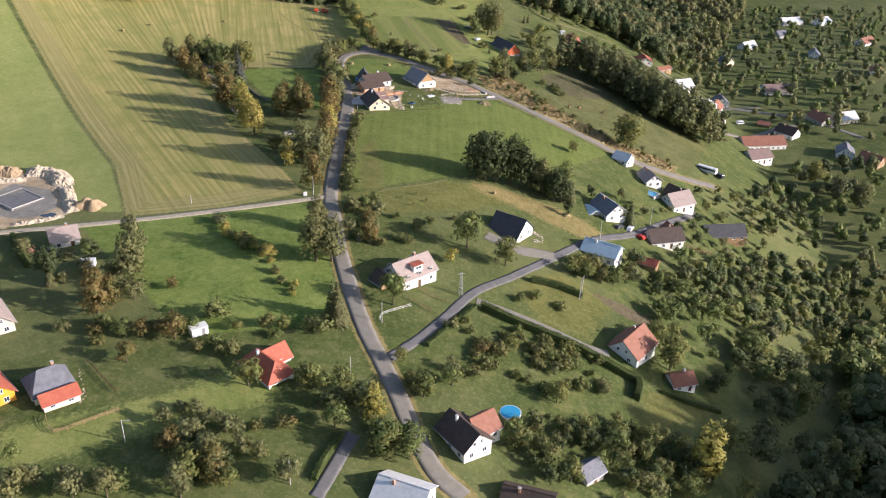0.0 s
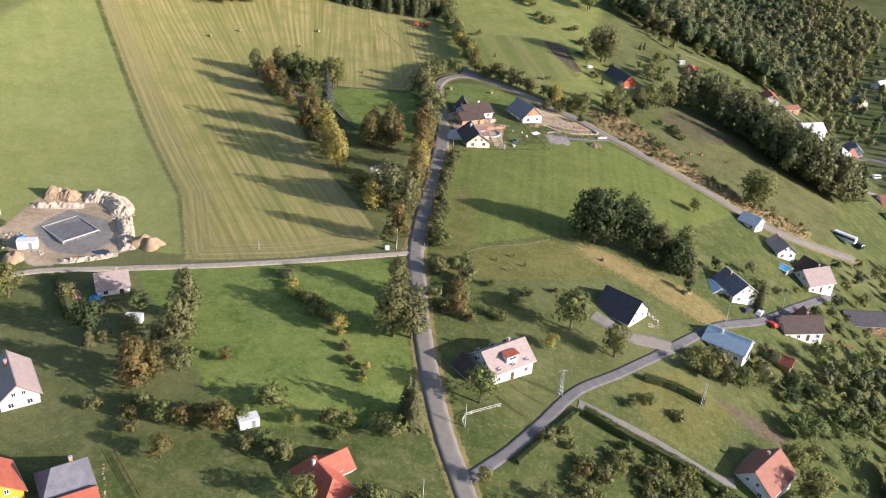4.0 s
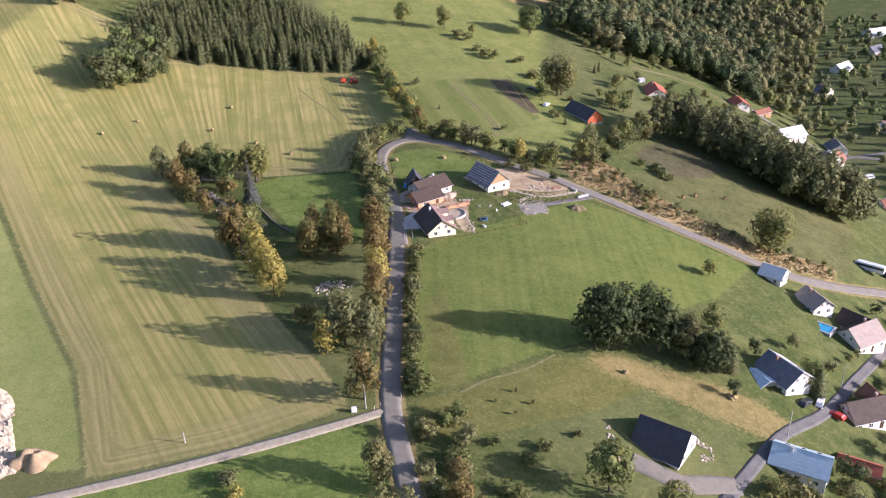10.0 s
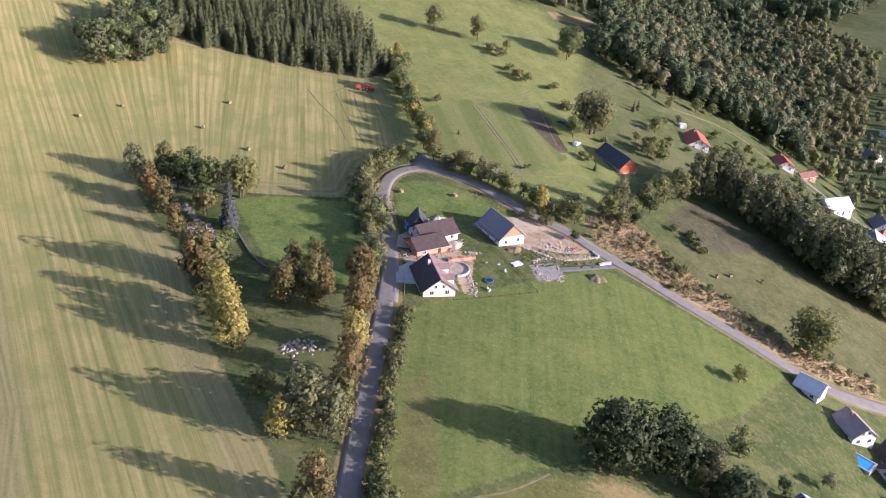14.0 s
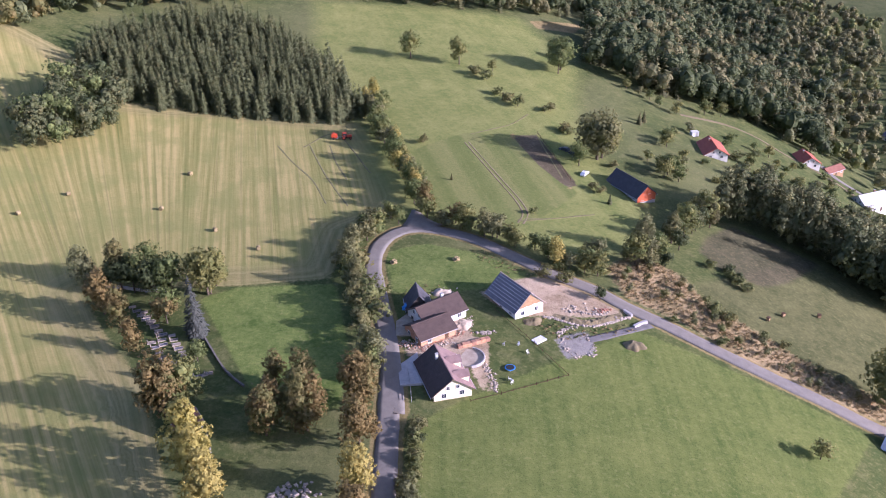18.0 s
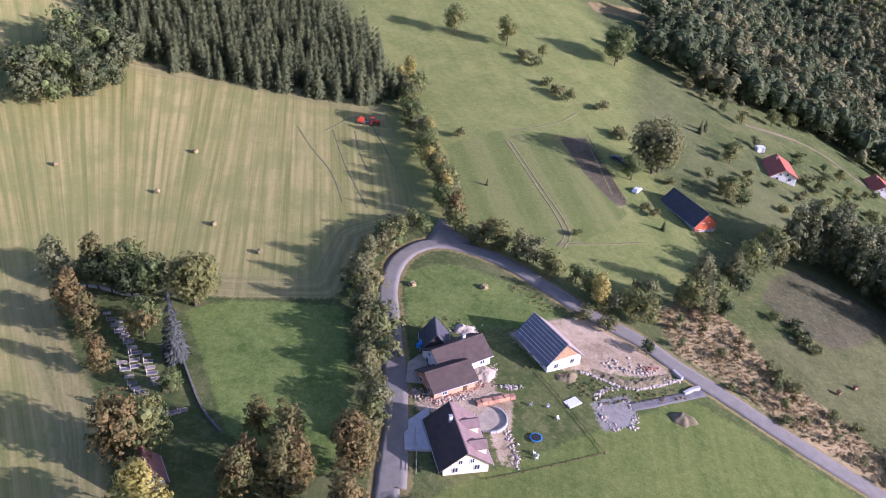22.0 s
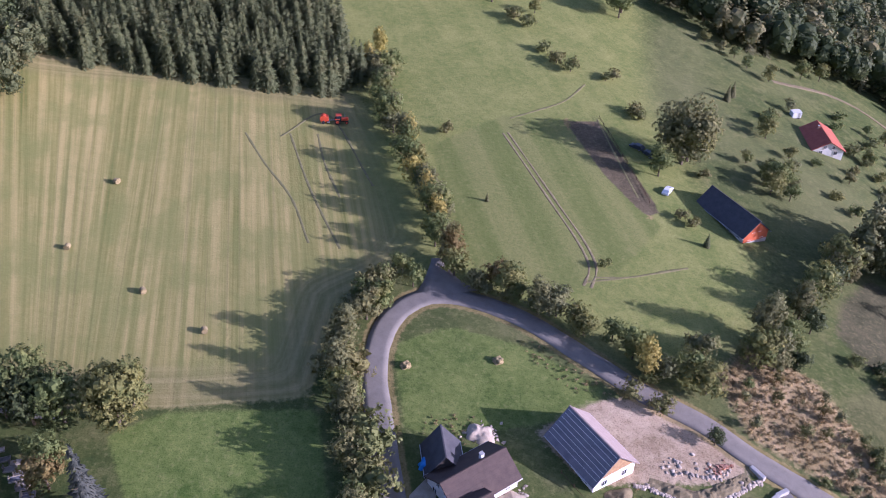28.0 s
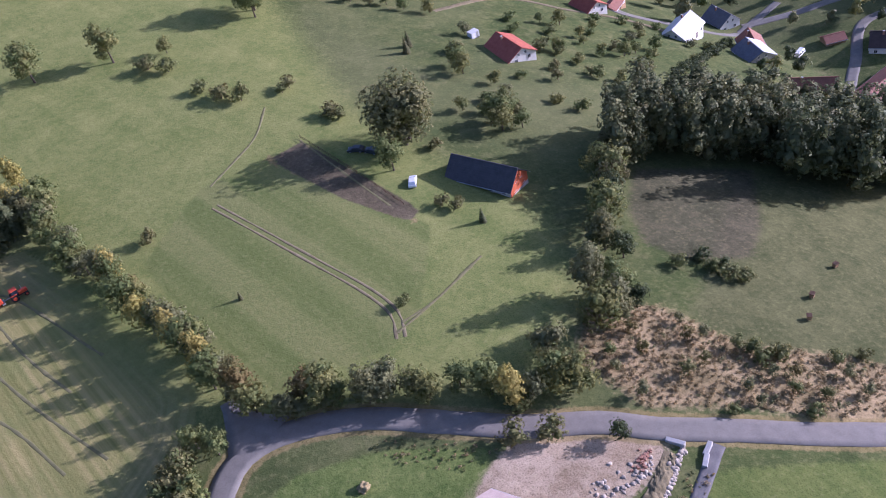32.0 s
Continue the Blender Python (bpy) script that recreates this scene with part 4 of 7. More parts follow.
TREES["sapling"] = TREES.get("sapling", []) + [(-11.2, 258.5, 1.7), (-16, 254.6, 1.4), (-7.6, 255.1, 1.6), (-11.8, 251.1, 1.6)]


for leaf, rows in TREES.items():
    for x, y, h in rows:
        if leaf == "poplar":
            tree(x, y, h, "yellow", "tall", 1.35, "poplar", label="slender tall poplar turning yellow")
        elif leaf == "thuja":
            tree(x, y, h, "yellow", "tall", 0.9, "thuja", label="columnar golden thuja beside the graves")
        elif leaf == "dark":
            tree(x, y, h * 1.08, "dark", "upright", 1.0, "evergreen_tree", "dark trees in the meadow")
        elif leaf == "dark2":
            tree(x, y, h, "dark")
        elif leaf == "sapling":
            root = tree(x, y, h, "pale", "bush", 0.42, "sapling", "saplings in the lower meadow", "young fruit tree tied to a wooden stake")
            part("stake", box("stake", PLASTER["wood"], 0.35, 0.43, -0.04, 0.04, -0.4, 1.9 * 2.6 / h, 0.01), root)
        else:
            tree(x, y, h * (1.0 if leaf in ("bush", "spruce") else 1.14), leaf, slim=0.8 if leaf == "blue" else 1.1 if h >= 13 else 1.0, name="shrub" if leaf == "bush" else "spruce" if leaf == "spruce" else "tree")


for x, y, h, leaf in ((43.8, 567.2, 5, "green"), (48.5, 562.1, 5, "pale"), (53.7, 560.6, 5, "green"), (57.0, 554.6, 5, "green"), (64.0, 549.5, 6, "green"), (80.7, 564.5, 8, "green"), (90.5, 571.5, 7, "green"),
                      (39.9, 233.6, 6, "green"), (45.2, 233.8, 6, "green"), (50.0, 234.4, 6, "pale"), (54.4, 235.0, 7, "green"), (63.5, 252.0, 5, "pale"), (7.6, 372.8, 4.2, "dark"), (-105.5, 190.6, 11, "dark"), (-46.5, 128.0, 11, "pale"), (-50.5, 126.5, 9, "green"), (-16.5, 152.0, 10, "pale"), (-12.0, 140.5, 10, "green"),
                      (110.6, 215.4, 10, "green"), (98.0, 223.2, 12, "green"), (80.2, 199.0, 7, "dark"), (71.0, 218.0, 6, "green"), (64.0, 210.5, 9, "green"), (193.6, 411.4, 14, "green"), (208.6, 388.5, 16, "pale"), (199.0, 396.0, 15, "pale")):
    tree(x, y, h, leaf, name="garden_tree")

HEDGE_ROAD_E = [(-34, 255), (-35, 264), (-35, 272), (-36, 285), (-37, 302), (-37, 317)]
HEDGE_ROAD_W = [(-49, 332), (-50, 342), (-52, 352), (-54, 363), (-58, 376), (-60, 387), (-58, 399), (-51, 407)]
HEDGE_LOOP_N = [(-39, 409), (-26, 403), (-14, 396), (-2, 389), (9, 387)]
HEDGE_FIELD = [(-43, 413), (-45, 426), (-50, 441), (-56, 460), (-61, 474), (-68, 498)]
HEDGE_THUJA = [(112, 484), (132, 495), (159, 512)]
HEDGE_CLOVER = [(-71, 227), (-63, 219), (-56, 214), (-48, 203), (-41, 194)]


def hedge(line, gap, leaves, h0, h1, side, group):
    """A row of shrubs and young trees along a line."""
    pts = smooth(line, gap)
    for p in pts:
        x, y = p + RNG.normal(0, side, 2)
        h = float(RNG.uniform(h0, h1))
        leaf = leaves[int(RNG.integers(len(leaves)))]
        tree(x, y, h, leaf, name="shrub" if h < 4 else "roadside_tree", group=group, slim=float(RNG.uniform(0.85, 1.25)))


hedge(HEDGE_ROAD_E, 1.7, ("bush", "pale", "bush", "dark"), 2.0, 3.6, 0.7, "shrubs along the road")
hedge(HEDGE_ROAD_W, 2.6, ("green", "pale", "green", "bush"), 4.5, 7.5, 0.9, "trees along the road bend")
hedge(HEDGE_LOOP_N, 2.8, ("green", "pale", "bush", "green", "mixed"), 3.5, 7.5, 1.3, "trees along the road bend")
hedge(HEDGE_FIELD, 2.7, ("green", "yellow", "pale", "green", "pale", "russet"), 5.5, 9.5, 1.6, "trees between field and meadow")
hedge(HEDGE_THUJA, 2.4, ("dark", "dark"), 2.4, 3.4, 0.3, "row of young thujas")
hedge(HEDGE_CLOVER, 3.5, ("bush", "yellow", "pale"), 1.2, 3.2, 0.8, "shrubs across the clover field")


def clipped_hedge(line, h, w, label, seed):
    """A clipped hedge: a solid strip of foliage with flat sides and a slightly uneven top."""
    rng = np.random.default_rng(seed)
    pts = smooth(line, 0.7)
    d = np.gradient(pts, axis=0)
    d /= np.linalg.norm(d, axis=1)[:, None]
    nrm = np.stack([-d[:, 1], d[:, 0]], -1)
    root = tagged(new("hedge"), label, "hedge")
    quads, verts, faces = [], [], []
    for k, (p, q) in enumerate(zip(pts, nrm)):
        z = gz(*p)
        hh = h * (1 + 0.07 * noise.noise(Vector((p[0] * 0.3, p[1] * 0.3, seed))))
        n = int(26 * (2 * hh + w) * 0.7)
        along = np.outer(rng.uniform(-0.45, 0.45, n), d[k])
        s = rng.uniform(0, 2 * hh + w, n)
        off = np.where(s < hh, -w / 2, np.where(s > hh + w, w / 2, s - hh - w / 2)) + rng.normal(0, 0.05, n)
        up = np.where(s < hh, s, np.where(s > hh + w, 2 * hh + w - s, hh)) + rng.normal(0, 0.06, n)
        c = np.column_stack([p[0] + along[:, 0] + q[0] * off, p[1] + along[:, 1] + q[1] * off, z + up])
        side = np.where(s < hh, -1.0, np.where(s > hh + w, 1.0, 0.0))
        o = np.column_stack([q[0] * side, q[1] * side, np.where(side == 0, 1.0, 0.25)])
        quads.append(leaf_quads(rng, c, o, 0.03, 1, 0.15))
        for a, b in ((-0.42, -0.3), (-0.40, hh * 0.92), (0.40, hh * 0.92), (0.42, -0.3)):
            verts.append((p[0] + q[0] * a * w, p[1] + q[1] * a * w, z + b))
        if k:
            m = 4 * (k - 1)
            faces += [(m + i, m + 4 + i, m + 5 + i, m + 1 + i) for i in range(3)]
    last = len(verts) - 4
    faces += [(0, 1, 2, 3), (last + 3, last + 2, last + 1, last)]
    part("foliage", quads_mesh("foliage", np.concatenate(quads), LEAF["clipped"]), root)
    part("infill", mesh_of("infill", verts, faces, LEAF["clipped"]), root)


clipped_hedge([(10.5, 202.0), (19.6, 199.0), (29.0, 197.0), (38.4, 195.0), (47.6, 191.6), (54.6, 189.4)], 2.2, 1.8, "long clipped dark green hedge beside the pale driveway", 1)
clipped_hedge([(54.6, 189.0), (54.3, 185.6), (53.0, 182.0)], 2.6, 1.8, "tall clipped hedge at the garden corner", 2)
clipped_hedge([(-4.2, 180.4), (1.4, 189.6), (8.6, 201.2)], 1.3, 1.0, "low clipped hedge along the village lane", 3)
clipped_hedge([(26.5, 222.0), (33.4, 222.7), (42.0, 221.7)], 2.0, 1.5, "clipped green garden hedge on the lawn", 4)
clipped_hedge([(62.1, 189.1), (71.0, 188.9), (79.8, 190.3)], 1.3, 1.0, "low clipped hedge below the red-roofed hut", 5)
clipped_hedge([(-125.8, 211.8), (-119.8, 203.0), (-114.8, 196.6)], 1.8, 1.2, "clipped hedge along a garden by the pit", 6)
clipped_hedge([(-26.0, 130.5), (-24.8, 136.5), (-22.4, 143.8)], 1.3, 1.1, "low green hedge beside the narrow lane", 7)

HOUSE_SPOTS = [(23.8, 450.4), (71.6, 512.1), (127, 556), (19, 250), (-9.6, 209), (50.8, 249.5), (81.7, 316.2), (79.5, 312.0), (76.0, 300.0), (55.0, 274.0)]


def scatter(poly, gap, seed):
    """Jittered places within a polygon."""
    rng = np.random.default_rng(seed)
    p = np.array(poly)
    xs = np.arange(p[:, 0].min(), p[:, 0].max(), gap)
    ys = np.arange(p[:, 1].min(), p[:, 1].max(), gap)
    X, Y = np.meshgrid(xs, ys)
    X = X + rng.uniform(-0.42, 0.42, X.shape) * gap
    Y = Y + rng.uniform(-0.42, 0.42, Y.shape) * gap
    keep = inside(poly, X, Y) > 0
    for line in (ROAD_MAIN, ROAD_FARM, ROAD_VILLAGE, ROAD_DRIVE, ROAD_LANE, ROAD_VILLA, ROAD_UPPER, ROAD_EAST, ROAD_VALLEY):
        keep &= from_line(smooth(line, 6), X, Y) > 3.6
    for hx, hy in HOUSE_SPOTS:
        keep &= np.hypot(X - hx, Y - hy) > 8.0
    return X[keep], Y[keep], rng


def woods(name, poly, gap, kinds, h0, h1, seed, label, far=False, slender=False):
    """A wood as one mass of many separate crowns and trunks."""
    X, Y, rng = scatter(poly, gap, seed)
    Z = ground(X, Y)
    by = {}
    for x, y, z in zip(X, Y, Z):
        kind = kinds[int(rng.integers(len(kinds)))]
        h = rng.uniform(h0, h1)
        if h1 < 3:
            q = TUFTS[int(rng.integers(len(TUFTS)))] * h
        elif kind == "spruce":
            bank = FAR_SPRUCE if far else WOOD_SPRUCE
            q = bank[int(rng.integers(len(bank)))] * (h / 14.0)
        else:
            bank = FAR_LEAF if far else BIRCHES if slender else WOOD_LEAF
            q = bank[int(rng.integers(len(bank)))] * (h / 11.0)
        u = rng.uniform(0, 6.28)
        c, s = math.cos(u), math.sin(u)
        q = q @ np.array([[c, s, 0], [-s, c, 0], [0, 0, 1]])
        q[:, :4] *= np.array([1, 1, 0]) * rng.uniform(0.85, 1.2) + np.array([0, 0, 1])
        q[:, :4] += np.array([x, y, z])
        by.setdefault(kind, []).append(q)
    root = tagged(new(name), label, "wood", kind="stuff")
    for kind, qs in by.items():
        part("crowns", quads_mesh("crowns", np.concatenate(qs), LEAF[kind]), root)
    return root




# ---------------------------------------------------------------- houses
def window(parent, at, w, h, normal, name="window"):
    """A window set on a wall: frame, dark pane and sill. at: middle, in the house's own axes; normal: heading of the wall in degrees."""
    m = pose(*at, 0, 0, normal)
    key = (round(w, 2), round(h, 2))
    if key not in WINDOWS:
        bm = bmesh.new()
        for x0, x1, z0, z1 in ((-w / 2, -w / 2 + 0.09, -h / 2, h / 2), (w / 2 - 0.09, w / 2, -h / 2, h / 2), (-w / 2 + 0.09, w / 2 - 0.09, h / 2 - 0.09, h / 2),
                               (-w / 2 + 0.09, w / 2 - 0.09, -h / 2, -h / 2 + 0.09), (-0.035, 0.035, -h / 2 + 0.09, h / 2 - 0.09)):
            box_bm(bm, -0.05, 0.05, x0, x1, z0, z1)
        WINDOWS[key] = (done(bm, "window_frame", FRAME), box("pane", GLASS, -0.02, 0.02, -w / 2 + 0.05, w / 2 - 0.05, -h / 2 + 0.05, h / 2 - 0.05, 0),
                        box("sill", FRAME, -0.03, 0.14, -w / 2 - 0.06, w / 2 + 0.06, -h / 2 - 0.08, -h / 2 - 0.01, 0.01))
    f, p, s = WINDOWS[key]
    win = part(name, f, parent, m=m)
    part("pane", p, win, "dark reflecting glass")
    part("sill", s, win)
    return win


WINDOWS = {}


def gable_bm(L, W, h, r, down, hip=0.0):
    """Walls of a gabled body: a solid prism, its ridge along x."""
    bm = bmesh.new()
    sec = [(-W / 2, -down), (W / 2, -down), (W / 2, h), (0, h + r), (-W / 2, h)]
    a = [bm.verts.new((-L / 2 + (hip if z > h else 0), y, z)) for y, z in sec]
    b = [bm.verts.new((L / 2 - (hip if z > h else 0), y, z)) for y, z in sec]
    bm.faces.new(a[::-1])
    bm.faces.new(b)
    for k in range(5):
        bm.faces.new((a[k], a[(k + 1) % 5], b[(k + 1) % 5], b[k]))
    bmesh.ops.recalc_face_normals(bm, faces=bm.faces)
    return bm


def slab(L, W, h, r, side, eave, verge, thick=0.22, hip=0.0):
    """One roof slope with thickness; hip pulls the ridge end in."""
    bm = bmesh.new()
    run = W / 2
    drop = r * eave / run
    y0, z0 = side * (run + eave), h - drop
    top = [(-L / 2 - verge, y0, z0), (L / 2 + verge, y0, z0), (L / 2 + verge - hip, 0, h + r), (-L / 2 - verge + hip, 0, h + r)]
    up = [bm.verts.new((x, y, z + thick)) for x, y, z in top]
    lo = [bm.verts.new((x, y, z + 0.01)) for x, y, z in top]
    bm.faces.new(up)
    bm.faces.new(lo[::-1])
    for k in range(4):
        bm.faces.new((up[k], lo[k], lo[(k + 1) % 4], up[(k + 1) % 4]))
    bmesh.ops.recalc_face_normals(bm, faces=bm.faces)
    return bm


def body(root, L, W, h, r, wall, roof, m=None, down=2.5, eave=0.55, verge=0.45, windows=True, ends=(1, 1), chimney=True, door=True, roof2=None, storeys=1, hip=0.0):
    """A gabled body with two roof slopes, windows, door and chimney, under a house."""
    m = m or Matrix.Identity(4)
    part("wall", done(gable_bm(L, W, h, r, down, hip), "wall", PLASTER[wall]), root, m=m)
    for side in (-1, 1):
        part("roof", done(slab(L, W, h, r, side, eave, verge, 0.22, hip + verge if hip else 0.0), "roof", ROOF[(roof2 or roof) if side > 0 else roof]), root, m=m)
    part("ridge_cap", box("ridge_cap", ROOF[roof], -L / 2 - verge + (hip + verge if hip else 0), L / 2 + verge - (hip + verge if hip else 0), -0.16, 0.16, h + r + 0.12, h + r + 0.31, 0.05), root, m=m)
    if hip:
        for e in (-1, 1):
            z0, half, out = h - r * eave / (W / 2), W / 2 + eave, L / 2 + verge
            top = [(e * out, -half, z0), (e * out, half, z0), (e * (L / 2 - hip), 0, h + r)]
            verts = [(x, y, z + 0.20) for x, y, z in top] + [(x, y, z + 0.02) for x, y, z in top]
            part("hip", mesh_of("hip", verts, [(0, 1, 2) if e > 0 else (2, 1, 0), (5, 4, 3) if e > 0 else (3, 4, 5), (0, 3, 4, 1), (1, 4, 5, 2), (2, 5, 3, 0)], ROOF[roof]), root, m=m)
    for side in (-1, 1):
        y = side * (W / 2 + eave + 0.06)
        z = h - r * eave / (W / 2)
        part("gutter", box("gutter", METAL, -L / 2 - verge, L / 2 + verge, y - 0.07, y + 0.07, z - 0.02, z + 0.12, 0.03), root, m=m)
    if chimney:
        x, y = L * 0.18, W * 0.10
        zt = h + r + 0.75
        ch = part("chimney", box("chimney", BRICKRED if chimney != "white" else PLASTER["white"], x - 0.3, x + 0.3, y - 0.3, y + 0.3, h + r * 0.5, zt, 0.02), root, m=m)
        part("chimney_cap", box("chimney_cap", CONCRETE, x - 0.38, x + 0.38, y - 0.38, y + 0.38, zt, zt + 0.1, 0.02), ch)
    if windows:
        for e, on in zip((1, -1), ends):
            if not on:
                continue
            rows = [1.5] + ([4.2] if storeys > 1 else [])
            for z in rows:
                for k in (-1, 1):
                    window(root, m @ Vector((e * (L / 2 + 0.03), k * W * 0.24, z)), 1.15, 1.25, (0 if e > 0 else 180) + math.degrees(m.to_euler().z))
            if r > 2.2 and not hip:
                for k in (-1, 1):
                    window(root, m @ Vector((e * (L / 2 + 0.03), k * W * 0.13, h + 0.95)), 0.85, 1.05, (0 if e > 0 else 180) + math.degrees(m.to_euler().z))
        n = max(1, int(L / 3.2))
        for side in (-1, 1):
            for z in [1.5] + ([4.2] if storeys > 1 else []):
                for k in range(n):
                    x = (k + 0.5) / n * L - L / 2
                    if door and side < 0 and k == n // 2 and z < 2:
                        continue
                    window(root, m @ Vector((x, side * (W / 2 + 0.03), z)), 1.15, 1.2, 90 * side + math.degrees(m.to_euler().z))
    if door:
        n = max(1, int(L / 3.2))
        x = (n // 2 + 0.5) / n * L - L / 2
        d = part("door", box("door", DARKWOOD, x - 0.5, x + 0.5, -W / 2 - 0.06, -W / 2 + 0.02, -0.1, 2.05, 0.02), root, "dark wooden door", m=m)
        part("handle", box("handle", METAL, x + 0.36, x + 0.42, -W / 2 - 0.12, -W / 2 - 0.05, 0.95, 1.07, 0.01), d)


def house(name, x, y, heading, label, category="house", sink=0.0):
    HOUSE_SPOTS.append((x, y))
    root = new(name)
    root.matrix_basis = pose(x, y, gz(x, y) - 0.7 - sink, 0, 0, heading)
    return tagged(root, label, category)


def dormer(root, x, y, z, w, depth, h, side, roof, wall):
    """A shed dormer on one slope."""
    s = side
    part("dormer_wall", box("dormer_wall", PLASTER[wall], x - w / 2, x + w / 2, min(y, y + s * depth), max(y, y + s * depth), z - 1.0, z + h, 0.02), root)
    part("dormer_roof", box("dormer_roof", ROOF[roof], x - w / 2 - 0.25, x + w / 2 + 0.25, min(y - s * 0.4, y + s * (depth + 0.35)), max(y - s * 0.4, y + s * (depth + 0.35)), z + h, z + h + 0.16, 0.03), root)
    window(root, (x, y + s * (depth + 0.02), z + h * 0.45), w * 0.6, h * 0.6, 90 * s)


# the three houses inside the road bend
h = house("house", -32.0, 333.4, 110, "cream house with a mauve gabled roof, shaded slope coloured brown")
# roof2: the slope away from the sun has its shade painted in as brown
body(h, 13.2, 8.6, 2.3, 3.2, "cream", "mauve", chimney="white", roof2="brown", eave=0.8)
for x in (-3.7, 1.9):
    part("dormer_wall", done(gable_bm(2.6, 2.4, 1.0, 0.9, 1.5), "dormer_wall", PLASTER["cream"]), h, m=pose(x, -2.9, 3.3, 0, 0, 90))
    for side in (-1, 1):
        part("dormer_roof", done(slab(3.0, 2.4, 1.0, 0.9, side, 0.25, 0.3, 0.12), "dormer_roof", ROOF["mauve"]), h, m=pose(x, -2.7, 3.3, 0, 0, 90))
    window(h, (x, -4.23, 3.75), 1.2, 0.8, -90)
h = house("house", -36.0, 350.6, 35, "unfinished house of bare pink brick with brown gabled roofs")
body(h, 9.6, 7.4, 2.5, 2.0, "brick", "brown", chimney=False)
body(h, 12.0, 8.0, 2.7, 2.5, "white", "brown", pose(5.2, 5.2, 0.2, 0, 0, 3), chimney="white", door=False)
# steep rear wing; its shaded gable is coloured almost black
body(h, 6.0, 5.6, 2.0, 3.7, "shaded_gable", "dark", pose(3.4, 11.4, 0.4, 0, 0, 66), chimney=False, door=False, windows=False)
h = house("house", -15.1, 366.4, 125, "house under construction with a plank gable and bare roof")
body(h, 12.0, 8.8, 2.7, 4.0, "white", "pink", roof2="slate", chimney=False)
for k in range(7):
    f = 0.06 + 0.14 * k
    part("batten", box("batten", FRAME, -6.2, 6.2, 4.4 * (1 - f) - 0.03, 4.4 * (1 - f) + 0.03, 2.7 + 4.0 * f + 0.20, 2.7 + 4.0 * f + 0.28, 0.01), h)
part("gable_planks", mesh_of("gable_planks", [(-6.03, -3.6, 3.0), (-6.03, 3.6, 3.0), (-6.03, 0, 6.3), (-6.10, -3.6, 3.0), (-6.10, 3.6, 3.0), (-6.10, 0, 6.3)],
                             [(3, 4, 5), (0, 2, 1), (0, 1, 4, 3), (1, 2, 5, 4), (2, 0, 3, 5)], PLASTER["wood"]), h, "fresh yellow planks")
# chapel
h = house("chapel", -84.2, 315.4, 125, "small white chapel with a red pointed roof", "chapel")
body(h, 6.0, 4.8, 2.6, 3.0, "white", "maroon", chimney=False)
# east slope
h = house("barn", 27.4, 448.2, 118, "long white barn with a dark roof and red gable", "barn")
body(h, 17.0, 7.6, 2.4, 3.4, "grey", "dark", chimney=False)
part("red_gable", mesh_of("red_gable", [(-8.53, -3.7, 0.4), (-8.53, 3.7, 0.4), (-8.53, 3.7, 2.5), (-8.53, 0, 5.6), (-8.53, -3.7, 2.5), (-8.60, -3.7, 0.4), (-8.60, 3.7, 0.4), (-8.60, 3.7, 2.5), (-8.60, 0, 5.6), (-8.60, -3.7, 2.5)],
                          [(5, 6, 7, 8, 9), (4, 3, 2, 1, 0), (0, 1, 6, 5), (1, 2, 7, 6), (2, 3, 8, 7), (3, 4, 9, 8), (4, 0, 5, 9)], PLASTER["redwood"]), h, "bright red boarded gable")
h = house("house", 71.0, 510.5, 90, "white house with a bright red roof on the slope")
body(h, 14.0, 9.4, 2.4, 2.7, "white", "red")
h = house("house", 125.5, 549, 92, "white house with an orange-red roof")
body(h, 11.0, 9.0, 2.6, 2.7, "white", "red")
h = house("shed", 140, 553, 33, "long low shed with a rusty red roof", "shed")
body(h, 11.0, 5.0, 2.4, 1.4, "wood", "rust", chimney=False)
h = house("house", 157.0, 498.0, 75, "wide white house with a blue and white sheet roof")
body(h, 11.0, 10.0, 3.2, 2.8, "grey", "white", roof2="slate")
h = house("house", 150.6, 467.5, 136, "house with a long rusty brown roof")
body(h, 15.0, 8.0, 3.0, 3.2, "white", "rust")
h = house("house", 176.7, 535.5, 85, "white gabled house with a grey roof")
body(h, 11.0, 9.0, 3.2, 3.6, "white", "slate")
# by the village lane
h = house("barn", 74.3, 336.8, 140, "small white barn with a pale roof beside the road", "barn")
body(h, 7.0, 6.0, 2.8, 2.2, "white", "white", chimney=False)
h = house("house", 20.8, 248.6, 146, "white house with a steep black roof", sink=0.5)
body(h, 11.0, 10.5, 2.1, 4.6, "white", "dark", chimney=False, eave=0.7)
h = house("house", 52.4, 250.2, 151, "white house with a pale blue sheet roof")
body(h, 12.0, 8.0, 3.6, 2.6, "white", "blue", chimney="white")
for x in (-3.4, 0.0, 3.4):
    part("skylight", box("skylight", GLASS, x - 0.45, x + 0.45, -0.55, 0.55, -0.05, 0.10, 0.02), h, "dark roof window", m=pose(0, -2.1, 5.09, 0, 0, 0) @ pose(0, 0, 0, 33, 0, 0))
h = house("house", -10.6, 209.6, 42, "tall white house with worn pale tile roof")
body(h, 12.5, 9.0, 3.9, 3.3, "white", "pink", storeys=2, eave=0.7)
dormer(h, 0.0, -2.0, 5.2, 3.4, 1.9, 1.4, -1, "red", "white")
body(h, 5.5, 5.0, 2.6, 2.4, "wood", "brown", pose(-8.6, 1.5, 0, 0, 0, 90), chimney=False, door=False, windows=False)
h = house("house", 59.4, 283.0, 117, "grey-roofed house with white sheet roof extension")
body(h, 11.0, 9.0, 3.2, 3.2, "white", "white", roof2="slate")
